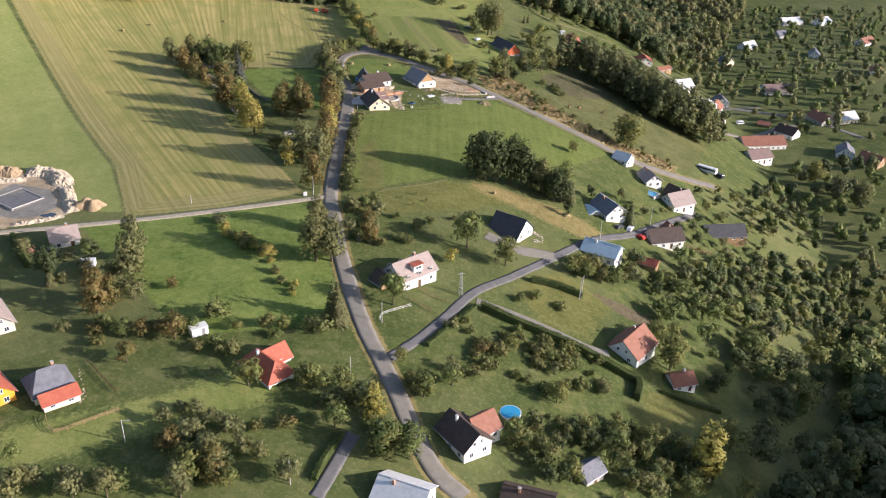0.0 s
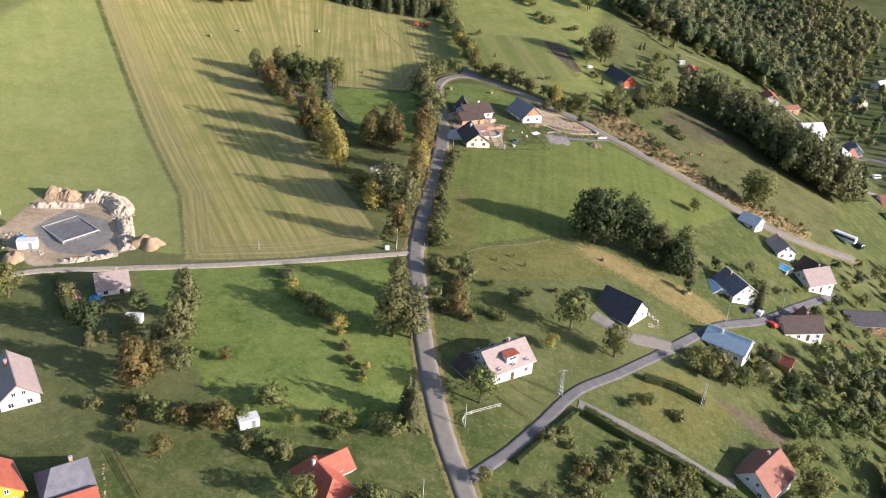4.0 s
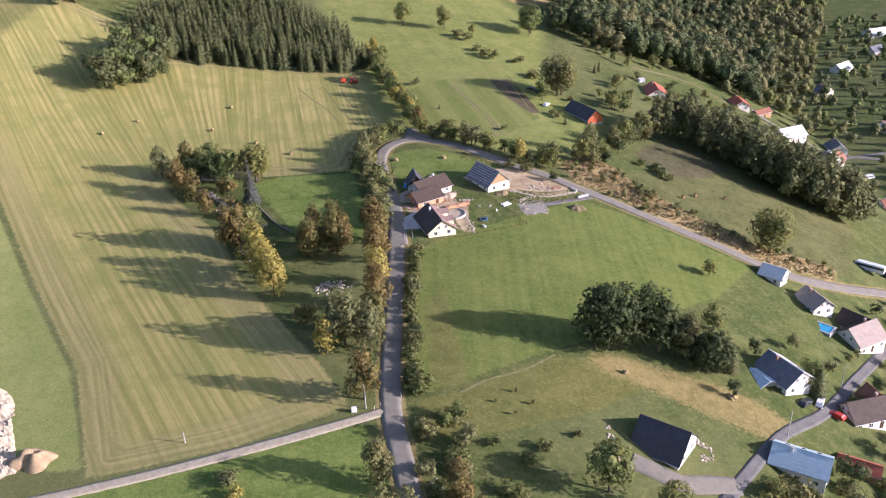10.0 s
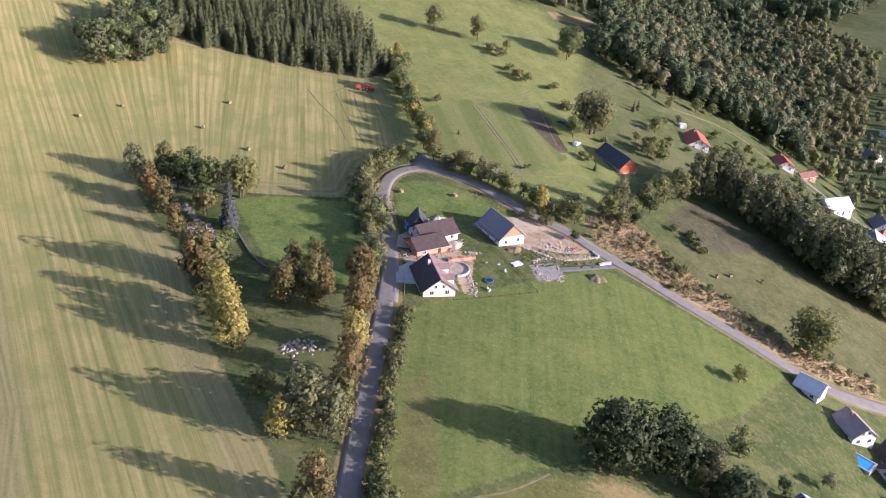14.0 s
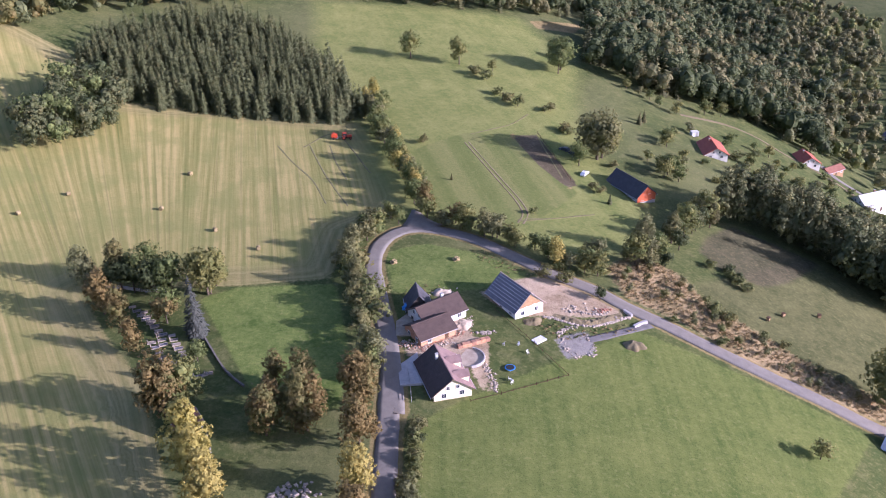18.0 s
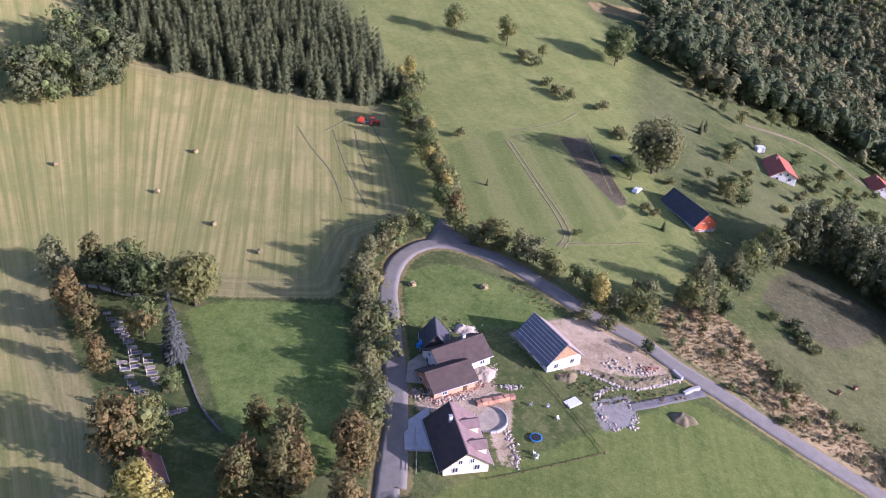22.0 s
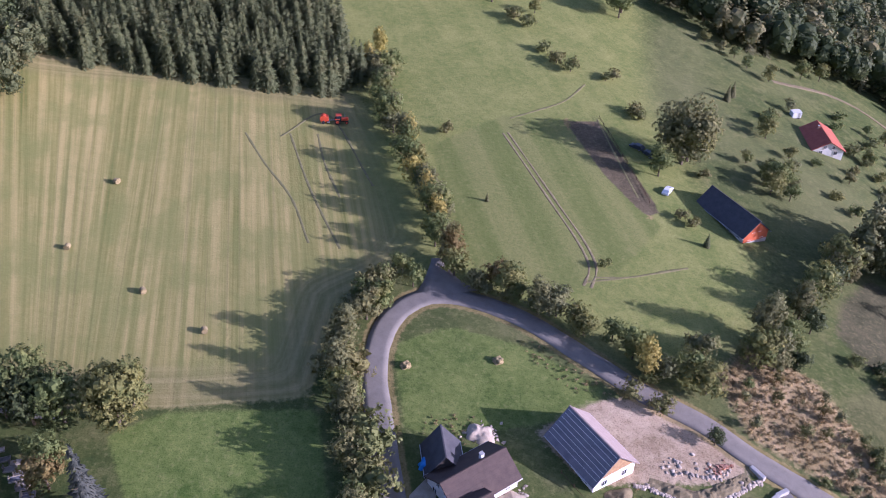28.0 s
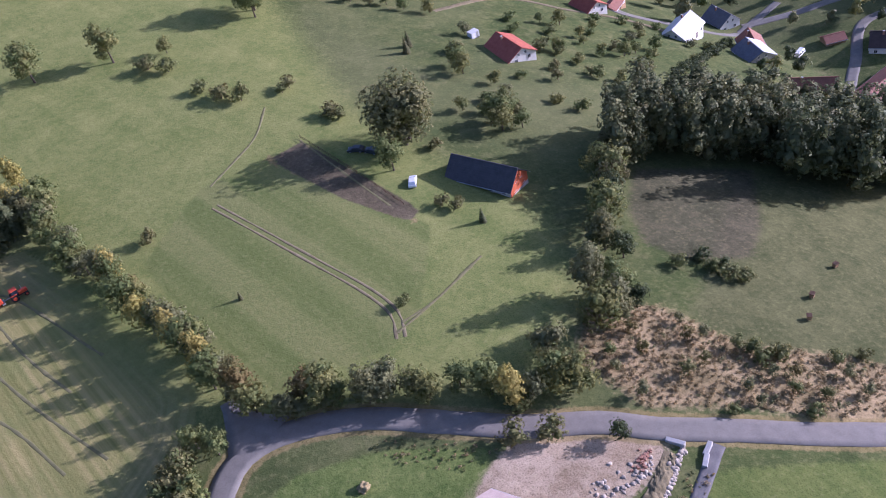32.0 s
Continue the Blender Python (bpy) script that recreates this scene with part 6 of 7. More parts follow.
# ---- building site pit
P0 = (-135.2, 235.0)
SCREED = grainy("dark_screed", (0.115, 0.115, 0.115), (0.19, 0.185, 0.18), 0.6, 0.9, 0.2, 0.3)
slab_ob = tagged(new("foundation"), "grey concrete house foundation in the dug pit", "foundation")
slab_ob.matrix_basis = at(*P0, -33)
part("slab", box("slab", SCREED, -6.0, 6.0, -5.2, 5.2, -1.6, 0.25, 0.05), slab_ob)
for a in ((-6.0, 6.0, 4.95, 5.2), (-6.0, -5.75, -5.2, 4.95), (5.75, 6.0, -5.2, 4.95), (-6.0, 6.0, -5.45, -5.2)):
    part("footing", box("footing", PLASTER["grey"], a[0], a[1], a[2], a[3], -0.6, 0.5, 0.03), slab_ob)
stone_row("block_pile", [(-137.5, 236.0), (-135.0, 234.5), (-133.0, 236.5)], 22, 1.4, "pale concrete blocks scattered over the foundation", "block pile", (0.4, 0.9))
b = tagged(new("puddle"), "dark green puddle at the pit edge", "puddle")
b.matrix_basis = at(*(-122.1, 226.6), 10)
part("water", tube("water", GLASS, 2.4, 2.4, 0.5, 24, -0.44), b, m=Matrix.Diagonal((1, 0.55, 1, 1)))
def berm(line, wide, h, mat, label, seed, name="sand_mound"):
    """A dug bank: an uneven ridge along a line, steep within and loose outside, with lumps along its crest."""
    pts = smooth(line, 0.5)
    d = np.gradient(pts, axis=0)
    d /= np.linalg.norm(d, axis=1)[:, None]
    verts, faces, offs = [], [], [-0.62, -0.52, -0.42, -0.34, -0.26, -0.18, -0.1, -0.02, 0.06, 0.15, 0.25, 0.36, 0.48, 0.6, 0.75]
    n = len(pts)
    for k, (p, q) in enumerate(zip(pts, d)):
        ends = min(1.0, 5 * min(k, n - 1 - k) / n)
        big = 0.6 + 0.75 * noise.noise(Vector((k * 0.13, seed * 3.3, 0.0))) + 0.45
        for o in offs:
            x, y = p[0] - q[1] * o * wide, p[1] + q[0] * o * wide
            up = max(0.0, 1 - (abs(o) / (0.62 if o < 0 else 0.75)) ** 1.5) * h * ends * max(0.25, big)
            up += (0.7 * noise.noise(Vector((x * 0.7, y * 0.7, seed))) + 0.5 * noise.noise(Vector((x * 1.7, y * 1.7, seed)))) * (up > 0.1) * min(1.0, h)
            edge = o in (offs[0], offs[-1])
            verts.append((x, y, gz(x, y) + (-0.3 if edge or k in (0, n - 1) else max(up, 0.02))))
    m = len(offs)
    for k in range(n - 1):
        faces += [(k * m + j, (k + 1) * m + j, (k + 1) * m + j + 1, k * m + j + 1) for j in range(m - 1)]
    tagged(new(name, mesh_of(name, verts, faces, mat)), label, "mound")


berm([(-141.0, 252.6), (-135.5, 254.0), (-129.5, 251.5), (-125.0, 245.0)], 5.5, 1.9, PILE_SAND, "high broken bank of pale dug sand", 1)
berm([(-125.5, 246.5), (-121.5, 239.5), (-118.0, 233.0), (-115.8, 228.6)], 3.6, 1.6, PILE_SAND, "steep pale sand bank along the pit", 2)
berm([(-117.0, 227.0), (-123.0, 222.6), (-130.0, 218.8)], 2.0, 0.6, PILE_SAND, "low sand bank beside the track", 3)
berm([(-152.0, 249.6), (-147.0, 251.4), (-141.8, 251.0)], 4.6, 2.1, PILE_SOIL, "long brown heap of topsoil behind the pit", 4, "soil_mound")
berm([(-152.6, 243.0), (-147.5, 244.6), (-142.5, 246.4), (-138.0, 248.0)], 2.4, 0.9, PILE_SAND, "low pale bank inside the pit", 5)
heap(*(-111.9, 233.4), 3.9, 2.9, 2.6, PILE_SOIL, "large brown heap of topsoil overgrown with weeds", "soil_mound", 20, 9)
heap(*(-141.0, 216.8), 3.0, 2.6, 1.8, PILE_SOIL, "brown heap of earth beside the track", "soil_mound", 10, 11)


def cabin(x, y, turn, L, W2, h, mat, label, name="site_cabin"):
    root = tagged(new(name), label, "cabin")
    root.matrix_basis = at(x, y, turn)
    part("shell", box("shell", mat, -L / 2, L / 2, -W2 / 2, W2 / 2, 0.05, h, 0.04), root)
    part("roof_lid", box("roof_lid", FRAME, -L / 2 - 0.08, L / 2 + 0.08, -W2 / 2 - 0.08, W2 / 2 + 0.08, h, h + 0.1, 0.02), root)
    part("door", box("door", METAL, L * 0.1, L * 0.1 + 0.85, -W2 / 2 - 0.05, -W2 / 2, 0.1, 2.0, 0.01), root)
    for k in (-1, 1):
        part("skid", box("skid", RUBBER, -L / 2, L / 2, k * W2 * 0.35 - 0.08, k * W2 * 0.35 + 0.08, -0.4, 0.05, 0.01), root)


cabin(*(-140.6, 222.9), 20, 5.0, 2.4, 2.4, TARP, "white site cabin at the edge of the pit")
cabin(*(-157.9, 235.1), 60, 2.6, 2.2, 2.3, PLASTER["grey"], "small dark grey site hut in the field")
cabin(*(-61.3, 172.7), 35, 4.2, 2.6, 2.2, TARP, "small white garden cabin among shrubs", "garden_cabin")
cabin(*(67.0, 525.8), 10, 3.0, 2.4, 2.0, TARP, "small white shed on the slope", "garden_shed")
cabin(*(-99.3, 199.6), 10, 4.0, 2.0, 1.8, TARP, "white trailer in the grass", "trailer")
stone_row("rubble", [(-146.2, 227.9), (-142.1, 226.5), (-137.3, 221.3), (-134.7, 220.9)], 30, 0.7, "broken concrete and white blocks beside the pit", "rubble")
stone_row("rubble", [(-152.2, 228.4), (-148, 225.7), (-146.4, 222.1)], 16, 1.0, "loose pale rubble in the grass", "rubble")
b = new("tarpaulin", lumpy("tarpaulin", BLUEPL, 1.6, 1.2, 0.9, 4, 0.3, 3, 0.2))
b.matrix_basis = at(*(-144.7, 226.1))
tagged(b, "crumpled blue tarpaulin over building material", "tarpaulin")
b = new("tarpaulin", lumpy("tarpaulin", BLUEPL, 1.5, 1.3, 0.9, 5, 0.3, 3, 0.2))
b.matrix_basis = at(*(-112.7, 205.6))
tagged(b, "crumpled blue tarpaulin over a wood stack", "tarpaulin")
b = new("tarpaulin", lumpy("tarpaulin", BLUEPL, 1.4, 1.5, 1.1, 6, 0.3, 3, 0.2))
b.matrix_basis = at(*(-42.3, 360.7))
tagged(b, "crumpled blue tarpaulin beside the unfinished house", "tarpaulin")
stone_row("scrap_mound", [(-113.7, 204.2), (-110.4, 204.5), (-107.3, 204.5)], 26, 0.9, "heap of pale scrap and junk behind the shed", "scrap heap", (0.6, 1.6))
stone_row("log_stack", [(-120.8, 209), (-118.2, 206.3), (-116.1, 204.6)], 34, 0.6, "untidy stack of reddish bricks and logs", "stack", (0.8, 1.6), BRICKS)

# ---- building site inside the bend
def paving(name, x, y, turn, L, W2, label, mat=None, dz=0.16):
    root = tagged(new(name), label, "paving", kind="structure")
    root.matrix_basis = at(x, y, turn)
    part("bed", box("bed", mat or CONCRETE, -L / 2, L / 2, -W2 / 2, W2 / 2, -0.8, dz, 0.03), root)
    return root


paving("forecourt", *(-40.1, 336.9), 100, 13, 5.0, "grey paved forecourt between house and road")
paving("forecourt_north", *(-42.4, 353.5), 95, 10, 4.2, "grey gravel forecourt beside the road", GRAVEL)
b = tagged(new("sheet"), "flat white sheet lying on the grass", "sheet")
b.matrix_basis = at(*(-9.8, 351.1), 40)
part("board", box("board", TARP, -1.6, 1.6, -1.1, 1.1, 0.02, 0.35, 0.03), b)
stone_row("stone_wall", [(-7.9, 361.3), (-5.1, 361.2), (-1.8, 360.1), (1.5, 359.7), (5.0, 360.4), (8.7, 362.7), (12.5, 365.3), (14.8, 366.9)], 200, 0.22, "curved dry wall of pale boulders below the new house", "stone wall", (0.6, 1.4))
berm([(-6.0, 362.4), (-1.6, 361.4), (3.0, 361.0), (8.0, 363.6), (13.0, 367.0)], 2.2, 0.45, EARTH, "bank of brown earth above the boulder wall", 6, "soil_mound")
stone_row("stone_wall", [(-4.6, 355.4), (-2.6, 357.2), (-0.4, 358.6)], 34, 0.3, "short row of pale boulders in the grass", "stone wall", (0.6, 1.4))
stone_row("stone_pile", [(-61.5, 297.0), (-58.8, 298.6), (-56.4, 299.0)], 60, 1.3, "heap of pale broken slabs under the trees", "stone pile", (0.7, 1.9))
stone_row("brick_pile", [(6.3, 366.7), (8.0, 367.9), (9.5, 368.8)], 30, 0.5, "pile of dark red bricks beside the road", "brick pile", (0.8, 1.6), BRICKS)
for x, y, turn, ln in ((14.2, 368.0, -55, 3.0), (15.8, 363.0, 40, 2.4), (17.6, 364.6, 30, 2.6)):
    b = tagged(new("concrete_block"), "long pale concrete block at the site entrance", "block", "concrete blocks")
    b.matrix_basis = at(x, y, turn)
    part("block", box("block", CONCRETE, -ln / 2, ln / 2, -0.4, 0.4, -0.3, 0.7, 0.06), b)
stone_row("stone_bank", [(-3.1, 366.8), (2.7, 366.1), (8.8, 367.2)], 50, 1.2, "scattered pale stones and spoil", "stone bank", (0.5, 1.6))
stone_row("stone_bank", [(-5, 354.8), (-3.2, 349.3), (-1.3, 346.2)], 34, 0.5, "row of rubble at the edge of a gravel plot", "stone bank", (0.5, 1.3))
stone_row("stone_bank", [(1.7, 355.2), (3.3, 349), (-1.3, 345.9)], 30, 0.5, "rubble along the edge of a gravel plot", "stone bank", (0.5, 1.3))
stone_row("stone_pile", [(-24.5, 352), (-21.2, 352.3)], 24, 0.6, "pile of pale stones in the garden", "stone pile", (0.6, 1.4))
stone_row("stone_path", [(-23, 339.3), (-21.9, 336.9), (-20.8, 333.9), (-20.7, 330.8)], 60, 0.45, "strip of broken paving stones in the lawn", "stone path", (0.5, 1.1))
stone_row("brick_pile", [(-42.5, 345.7), (-38.6, 345), (-35.4, 344.9)], 110, 0.9, "piles of reddish bricks beside the house", "brick pile", (0.5, 1.0), BRICKS)
stone_row("rubble", [(-43.0, 346.4), (-37.4, 344.8), (-30.2, 347.4)], 110, 0.7, "band of pale broken plaster and rubble", "rubble", (0.4, 1.1))
stone_row("rubble", [(-27.2, 358.5), (-28.4, 355.5), (-29.6, 353.0)], 60, 0.9, "rubble heaped against the unfinished house", "rubble", (0.4, 1.1))
stone_row("rubble", [(-36.0, 368.0), (-33.0, 369.0), (-31.0, 367.5)], 50, 0.9, "broken boards and rubble on the sand", "rubble", (0.4, 1.2))
stone_row("brick_pile", [(-34.5, 347.3), (-30.4, 349.8), (-27.2, 352.1)], 70, 0.8, "bricks and rubble along the wall", "brick pile", (0.5, 1.0), BRICKS)
heap(*(-34.0, 368.3), 2.6, 2.2, 0.8, PILE_SAND, "heap of pale building sand", "sand_mound", 0, 21)
heap(*(-28.5, 354.9), 2.5, 2.6, 0.6, PILE_SAND, "spread heap of sand beside the wall", "sand_mound", 0, 22)
heap(*(-11.0, 358.6), 2.6, 1.8, 0.8, EARTH, "mound of dark earth by the new house", "soil_mound", 40, 23)
b = tagged(new("brick_stack"), "long low stack of orange bricks", "stack")
b.matrix_basis = at(*(-25.4, 347.2), math.degrees(math.atan2((-21.8, 348.8)[1] - (-29.0, 345.3)[1], (-21.8, 348.8)[0] - (-29.0, 345.3)[0])))
for k in range(7):
    part("pallet_load", box("pallet_load", PLASTER["brick"] if k % 3 else BRICKRED, -4.3 + 1.2 * k, -3.15 + 1.2 * k, -0.55, 0.55, 0.0, 0.9 + 0.1 * (k % 2), 0.03), b)
c0 = (-26.7, 341.6)
b = tagged(new("patio"), "round paved patio with a curved white wall", "patio")
b.matrix_basis = at(*c0, 0)
part("paving_bed", tube("paving_bed", PILE_SAND, 3.6, 3.6, 0.6, 28, -0.42), b)
for k in range(9):
    u = -70 + 17 * k
    part("kerb_block", box("kerb_block", CONCRETE, 3.6, 3.95, -0.56, 0.56, -0.1, 0.6, 0.04), b, m=pose(0, 0, 0, 0, 0, u))
fence("garden_fence", [(-20.2, 362), (-14.5, 354.5), (-9.2, 346.9), (-3.7, 338.8)], 2.6, "wire and post garden fence", 0.9, 1, DARKWOOD)
fence("garden_fence", [(-3.7, 338.8), (-11.3, 334.3), (-19.2, 329.9), (-25.9, 326.6)], 2.6, "wooden garden fence at the meadow edge", 0.8, 1, DARKWOOD)
fence("street_fence", [(-40.1, 334.9), (-39.4, 331.2), (-38.6, 325.2)], 2.0, "pale wall and fence along the road", 1.3, 3, CONCRETE)
b = tagged(new("trampoline"), "small round grey trampoline on the lawn", "trampoline")
b.matrix_basis = at(*(-17.1, 338.9))
part("mat", tube("mat", RUBBER, 1.0, 1.0, 0.06, 20, 0.55), b)
part("ring", tube("ring", BLUEPL, 1.25, 1.25, 0.05, 20, 0.5), b)
for k in range(4):
    part("leg", tube("leg", METAL, 0.04, 0.04, 0.55, 6), b, m=pose(1.1 * math.cos(k * 1.57), 1.1 * math.sin(k * 1.57), 0))


def chair(x, y, turn):
    root = tagged(new("garden_chair"), "white plastic garden chair on the lawn", "chair", "garden chairs")
    root.matrix_basis = at(x, y, turn)
    part("seat", box("seat", TARP, -0.25, 0.25, -0.25, 0.25, 0.40, 0.45, 0.02), root)
    part("backrest", box("backrest", TARP, -0.28, -0.22, -0.25, 0.25, 0.45, 0.9, 0.02), root)
    for sx in (-1, 1):
        for sy in (-1, 1):
            part("leg", box("leg", TARP, sx * 0.22 - 0.03, sx * 0.22 + 0.03, sy * 0.22 - 0.03, sy * 0.22 + 0.03, 0, 0.4, 0.01), root)


for k, (x, y) in enumerate([(-17.3, 335), (-16.7, 334.6), (-16.9, 333.8), (-18.4, 347.9), (-14.9, 348.3), (-12.8, 345.5)]):
    chair(x, y, 60 * k)

# ---- fences and walls in the village
fence("garden_fence", [(-84.4, 138.3), (-81.1, 134.3), (-76.2, 138.1), (-70.6, 142.8)], 2.2, "brown plank fence round the cream house garden", 1.2, 3)
fence("garden_fence", [(-83.4, 158.3), (-78.2, 153.2), (-73.3, 148.6)], 2.2, "dark wooden garden fence on the slope", 1.2, 3, DARKWOOD)
fence("garden_fence", [(-11, 199.4), (-8.4, 198), (-5.3, 196.1), (-2.8, 194.9)], 1.8, "pale timber fence before the tall house", 1.1, 2)
fence("garden_fence", [(-7.7, 204.9), (-3.8, 202.4), (0.6, 201)], 1.8, "pale timber fence beside the tall house", 1.1, 2)
fence("garden_fence", [(-16.9, 186.7), (-17, 189.7), (-9.5, 196)], 2.2, "thin white rail fence at the road corner", 1.0, 2, FRAME)
fence("paddock_fence", [(-2.5, 488.8), (3, 466.1), (6.6, 448.6)], 3.5, "thin wooden fence along the ploughed plot", 1.0, 2, DARKWOOD)
stone_row("stone_edging", [(-84.1, 155.1), (-81.6, 150.4), (-79.5, 146.7), (-79.7, 143.9)], 26, 0.15, "row of white stones edging a path", "edging", (0.4, 0.7))
stone_row("stone_bank", [(27.5, 252.1), (31.3, 249.5), (29.1, 245.4)], 50, 0.5, "curved bank of pale stones beside the black-roofed house", "stone bank", (0.5, 1.2))
stone_row("stone_bank", [(8.6, 251.1), (9.2, 246.1), (9.8, 242)], 26, 0.4, "pile of stones along the wall", "stone bank", (0.6, 1.3))
stone_row("log_pile", [(-28.9, 229.3), (-27.1, 226.7), (-26, 223.9)], 20, 0.8, "pale stones under the roadside trees", "stone pile", (0.6, 1.2))


def pool(x, y, turn, L, W2, label, round_=False):
    root = tagged(new("swimming_pool"), label, "pool")
    root.matrix_basis = at(x, y, turn, 0.15 if round_ else -0.35)
    if round_:
        part("rim", tube("rim", FRAME, L, L, 1.0, 28, -0.4), root)
        part("water", tube("water", WATER, L - 0.2, L - 0.2, 0.06, 28, 0.58), root, "clear blue water")
    else:
        bm = bmesh.new()
        for a in ((-L / 2 - 0.5, L / 2 + 0.5, -W2 / 2 - 0.5, -W2 / 2), (-L / 2 - 0.5, L / 2 + 0.5, W2 / 2, W2 / 2 + 0.5), (-L / 2 - 0.5, -L / 2, -W2 / 2, W2 / 2), (L / 2, L / 2 + 0.5, -W2 / 2, W2 / 2)):
            box_bm(bm, *a, -1.5, 0.35)
        part("rim", done(bm, "rim", CONCRETE), root)
        part("water", box("water", WATER, -L / 2, L / 2, -W2 / 2, W2 / 2, -1.5, 0.22, 0), root, "clear blue water")


pool(*(81.7, 316.2), 138, 8.0, 4.0, "blue rectangular swimming pool behind a house")
pool(*(17.0, 162.3), 0, 2.7, 2.7, "round blue garden pool with a white rim", True)

# ---- parked vehicles
car(*(-88.5, 144.9), 110, "white", "white car parked beside the cream house")
car(*(70.6, 273.6), 130, "red", "red car parked beside the village lane")
car(*(67.3, 276.8), 60, "white", "silver-white car under the spruce")
car(*(62.7, 274.9), 40, "dark", "dark car parked in the shade")
car(*(12.2, 455.3), 60, "white", "white car parked on the garden plot")
car(*(6.8, 475.4), 140, "dark", "dark car parked under the trees")
car(*(9.8, 472.7), 120, "dark", "dark car parked in the tree shade")
car(*(-109.4, 169.8), 120, "white", "pale car beside the old house")
car(*(121.7, 371.3), 140, "white", "long white coach parked beside the road", 11.0, 2.9, 2.5, "coach")
car(*(128.8, 372.3), 120, "dark", "dark van parked beside the coach", 5.5, 2.2, 2.0, "van")
car(*(179.0, 498.1), 20, "white", "white van in the village yard", 5.0, 2.1, 1.9, "van")
stone_row("log_stack", [(91.3, 283.5), (97.3, 284.4), (103.5, 288)], 40, 0.7, "stack of building timber and bricks in a yard", "stack", (0.8, 1.6), BRICKS)
h = house("shed", *(68.9, 255.8), 150, "low shed with a bright red roof", "shed")
body(h, 9.0, 4.0, 2.3, 1.2, "wood", "red", chimney=False, windows=False)
h = house("shed", *(35.1, 149.5), 40, "grey shed among garden trees", "shed")
body(h, 6.0, 5.0, 2.4, 2.0, "grey", "slate", chimney=False, windows=False)


# ---- boxes in the pasture
def hive(x, y, turn):
    root = tagged(new("beehive"), "small brown wooden box standing in the pasture", "box", "boxes in the pasture")
    root.matrix_basis = at(x, y, turn)
    part("body", box("body", PLASTER["wood"], -0.45, 0.45, -0.4, 0.4, 0.25, 1.15, 0.03), root)
    part("lid", box("lid", DARKWOOD, -0.55, 0.55, -0.5, 0.5, 1.15, 1.27, 0.03), root)
    for sx in (-1, 1):
        for sy in (-1, 1):
            part("leg", box("leg", DARKWOOD, sx * 0.38 - 0.04, sx * 0.38 + 0.04, sy * 0.33 - 0.04, sy * 0.33 + 0.04, -0.2, 0.25, 0.01), root)


for k, (x, y) in enumerate([(73.1, 389.7), (60.6, 384.2), (54.9, 379.6)]):
    hive(x, y, 25 * k)
heap(*(13.4, 353.9), 2.6, 2.0, 1.4, EARTH, "rough heap of earth and dry weeds", "soil_mound", 10, 31)
h = house("shed", *(193.1, 496.5), 160, "small shed with a red-brown roof in a garden", "shed")
body(h, 7.0, 5.0, 2.2, 1.4, "wood", "rust", chimney=False, windows=False)



# ---------------------------------------------------------------- woods and thickets
TUFTS = [crown(RNG, 18, 0.85, -0.05, 0.9, 5, 0.10, 2, 0.4) for _ in range(6)]
for q in TUFTS:
    q[:, 4, 2] += 0.9
WOOD_SPRUCE = [spruce_quads(RNG, 14.0, 3.1, 28, 15) for _ in range(6)]
BIRCHES = [crown(RNG, 170, 2.9, 1.5, 11.3, 7, 0.20, 12, 0.55, 0.95, 5, 0.6) for _ in range(6)]
WOOD_LEAF = [crown(RNG, 200, 4.2, 1.0, 11.3, 7, 0.23, 10) for _ in range(6)]
FAR_LEAF = [crown(RNG, 76, 4.2, 1.0, 11.3, 5, 0.36, 6, 0.80, 0.75, 4) for _ in range(6)]
FAR_SPRUCE = [spruce_quads(RNG, 14.0, 3.3, 12, 9) for _ in range(4)]
W_SPRUCE = [(-155, 478), (-120, 480), (-79, 481), (-69, 491), (-86, 532), (-116, 564), (-135, 579), (-162, 572), (-182, 537), (-187, 509), (-167, 496)]
W_MIXED_L = [(-174, 432), (-162, 434), (-152, 456), (-156, 476), (-178, 496), (-180, 459)]
W_NE = [(24, 585), (40, 580), (59, 568), (94, 579), (123, 580), (142, 568), (193, 681), (199, 767), (225, 914), (242, 1041), (56, 804), (34, 650)]
W_RIDGE = [(45, 800), (150, 930), (242, 1045), (310, 1040), (440, 1250), (200, 1300), (-60, 1000)]
W_TOP = [(-111, 626), (-42, 635), (-3, 649), (35, 682), (55, 795), (-43, 664), (-113, 634)]
W_TOPL = [(-217, 516), (-211, 540), (-204, 552), (-173, 585), (-140, 600), (-144, 619), (-243, 569)]
W_BIRCH = [(54, 434), (65, 438), (78, 432), (99, 424), (120, 416), (130, 412), (146, 422), (136, 427), (114, 438), (94, 449), (79, 455), (64, 451)]
W_BIRCH_E = [(88, 421), (100, 411), (118, 406), (136, 408), (138, 424), (112, 428)]
W_SE = [(86, 196), (103, 226), (186, 302), (194, 281), (150, 191), (108, 159), (69, 148), (71, 160)]
W_SE_SHADE = [(153, 268), (185, 296), (216, 289), (168, 188), (120, 163), (126, 200)]
W_EDGE = [(84, 140), (92, 168), (120, 196), (150, 228), (200, 250), (196, 190), (160, 108), (110, 112)]
W_SHADE_HILL = [(225, 70), (235, 150), (250, 220), (300, 240), (320, 150), (310, 60), (265, 40)]
W_VILL = [(76, 250), (125, 297), (205, 352), (186, 302), (108, 235), (86, 238)]
W_FARVILL = [(147, 521), (277, 851), (440, 877), (256, 468), (212, 482), (182, 519)]
B_LEFT = [(-101, 170), (-66, 179), (-34, 185), (-32, 176), (-52, 163), (-79, 163), (-93, 157)]
B_MID = [(10, 188), (18, 199), (44, 193), (49, 182), (26, 172), (11, 177)]
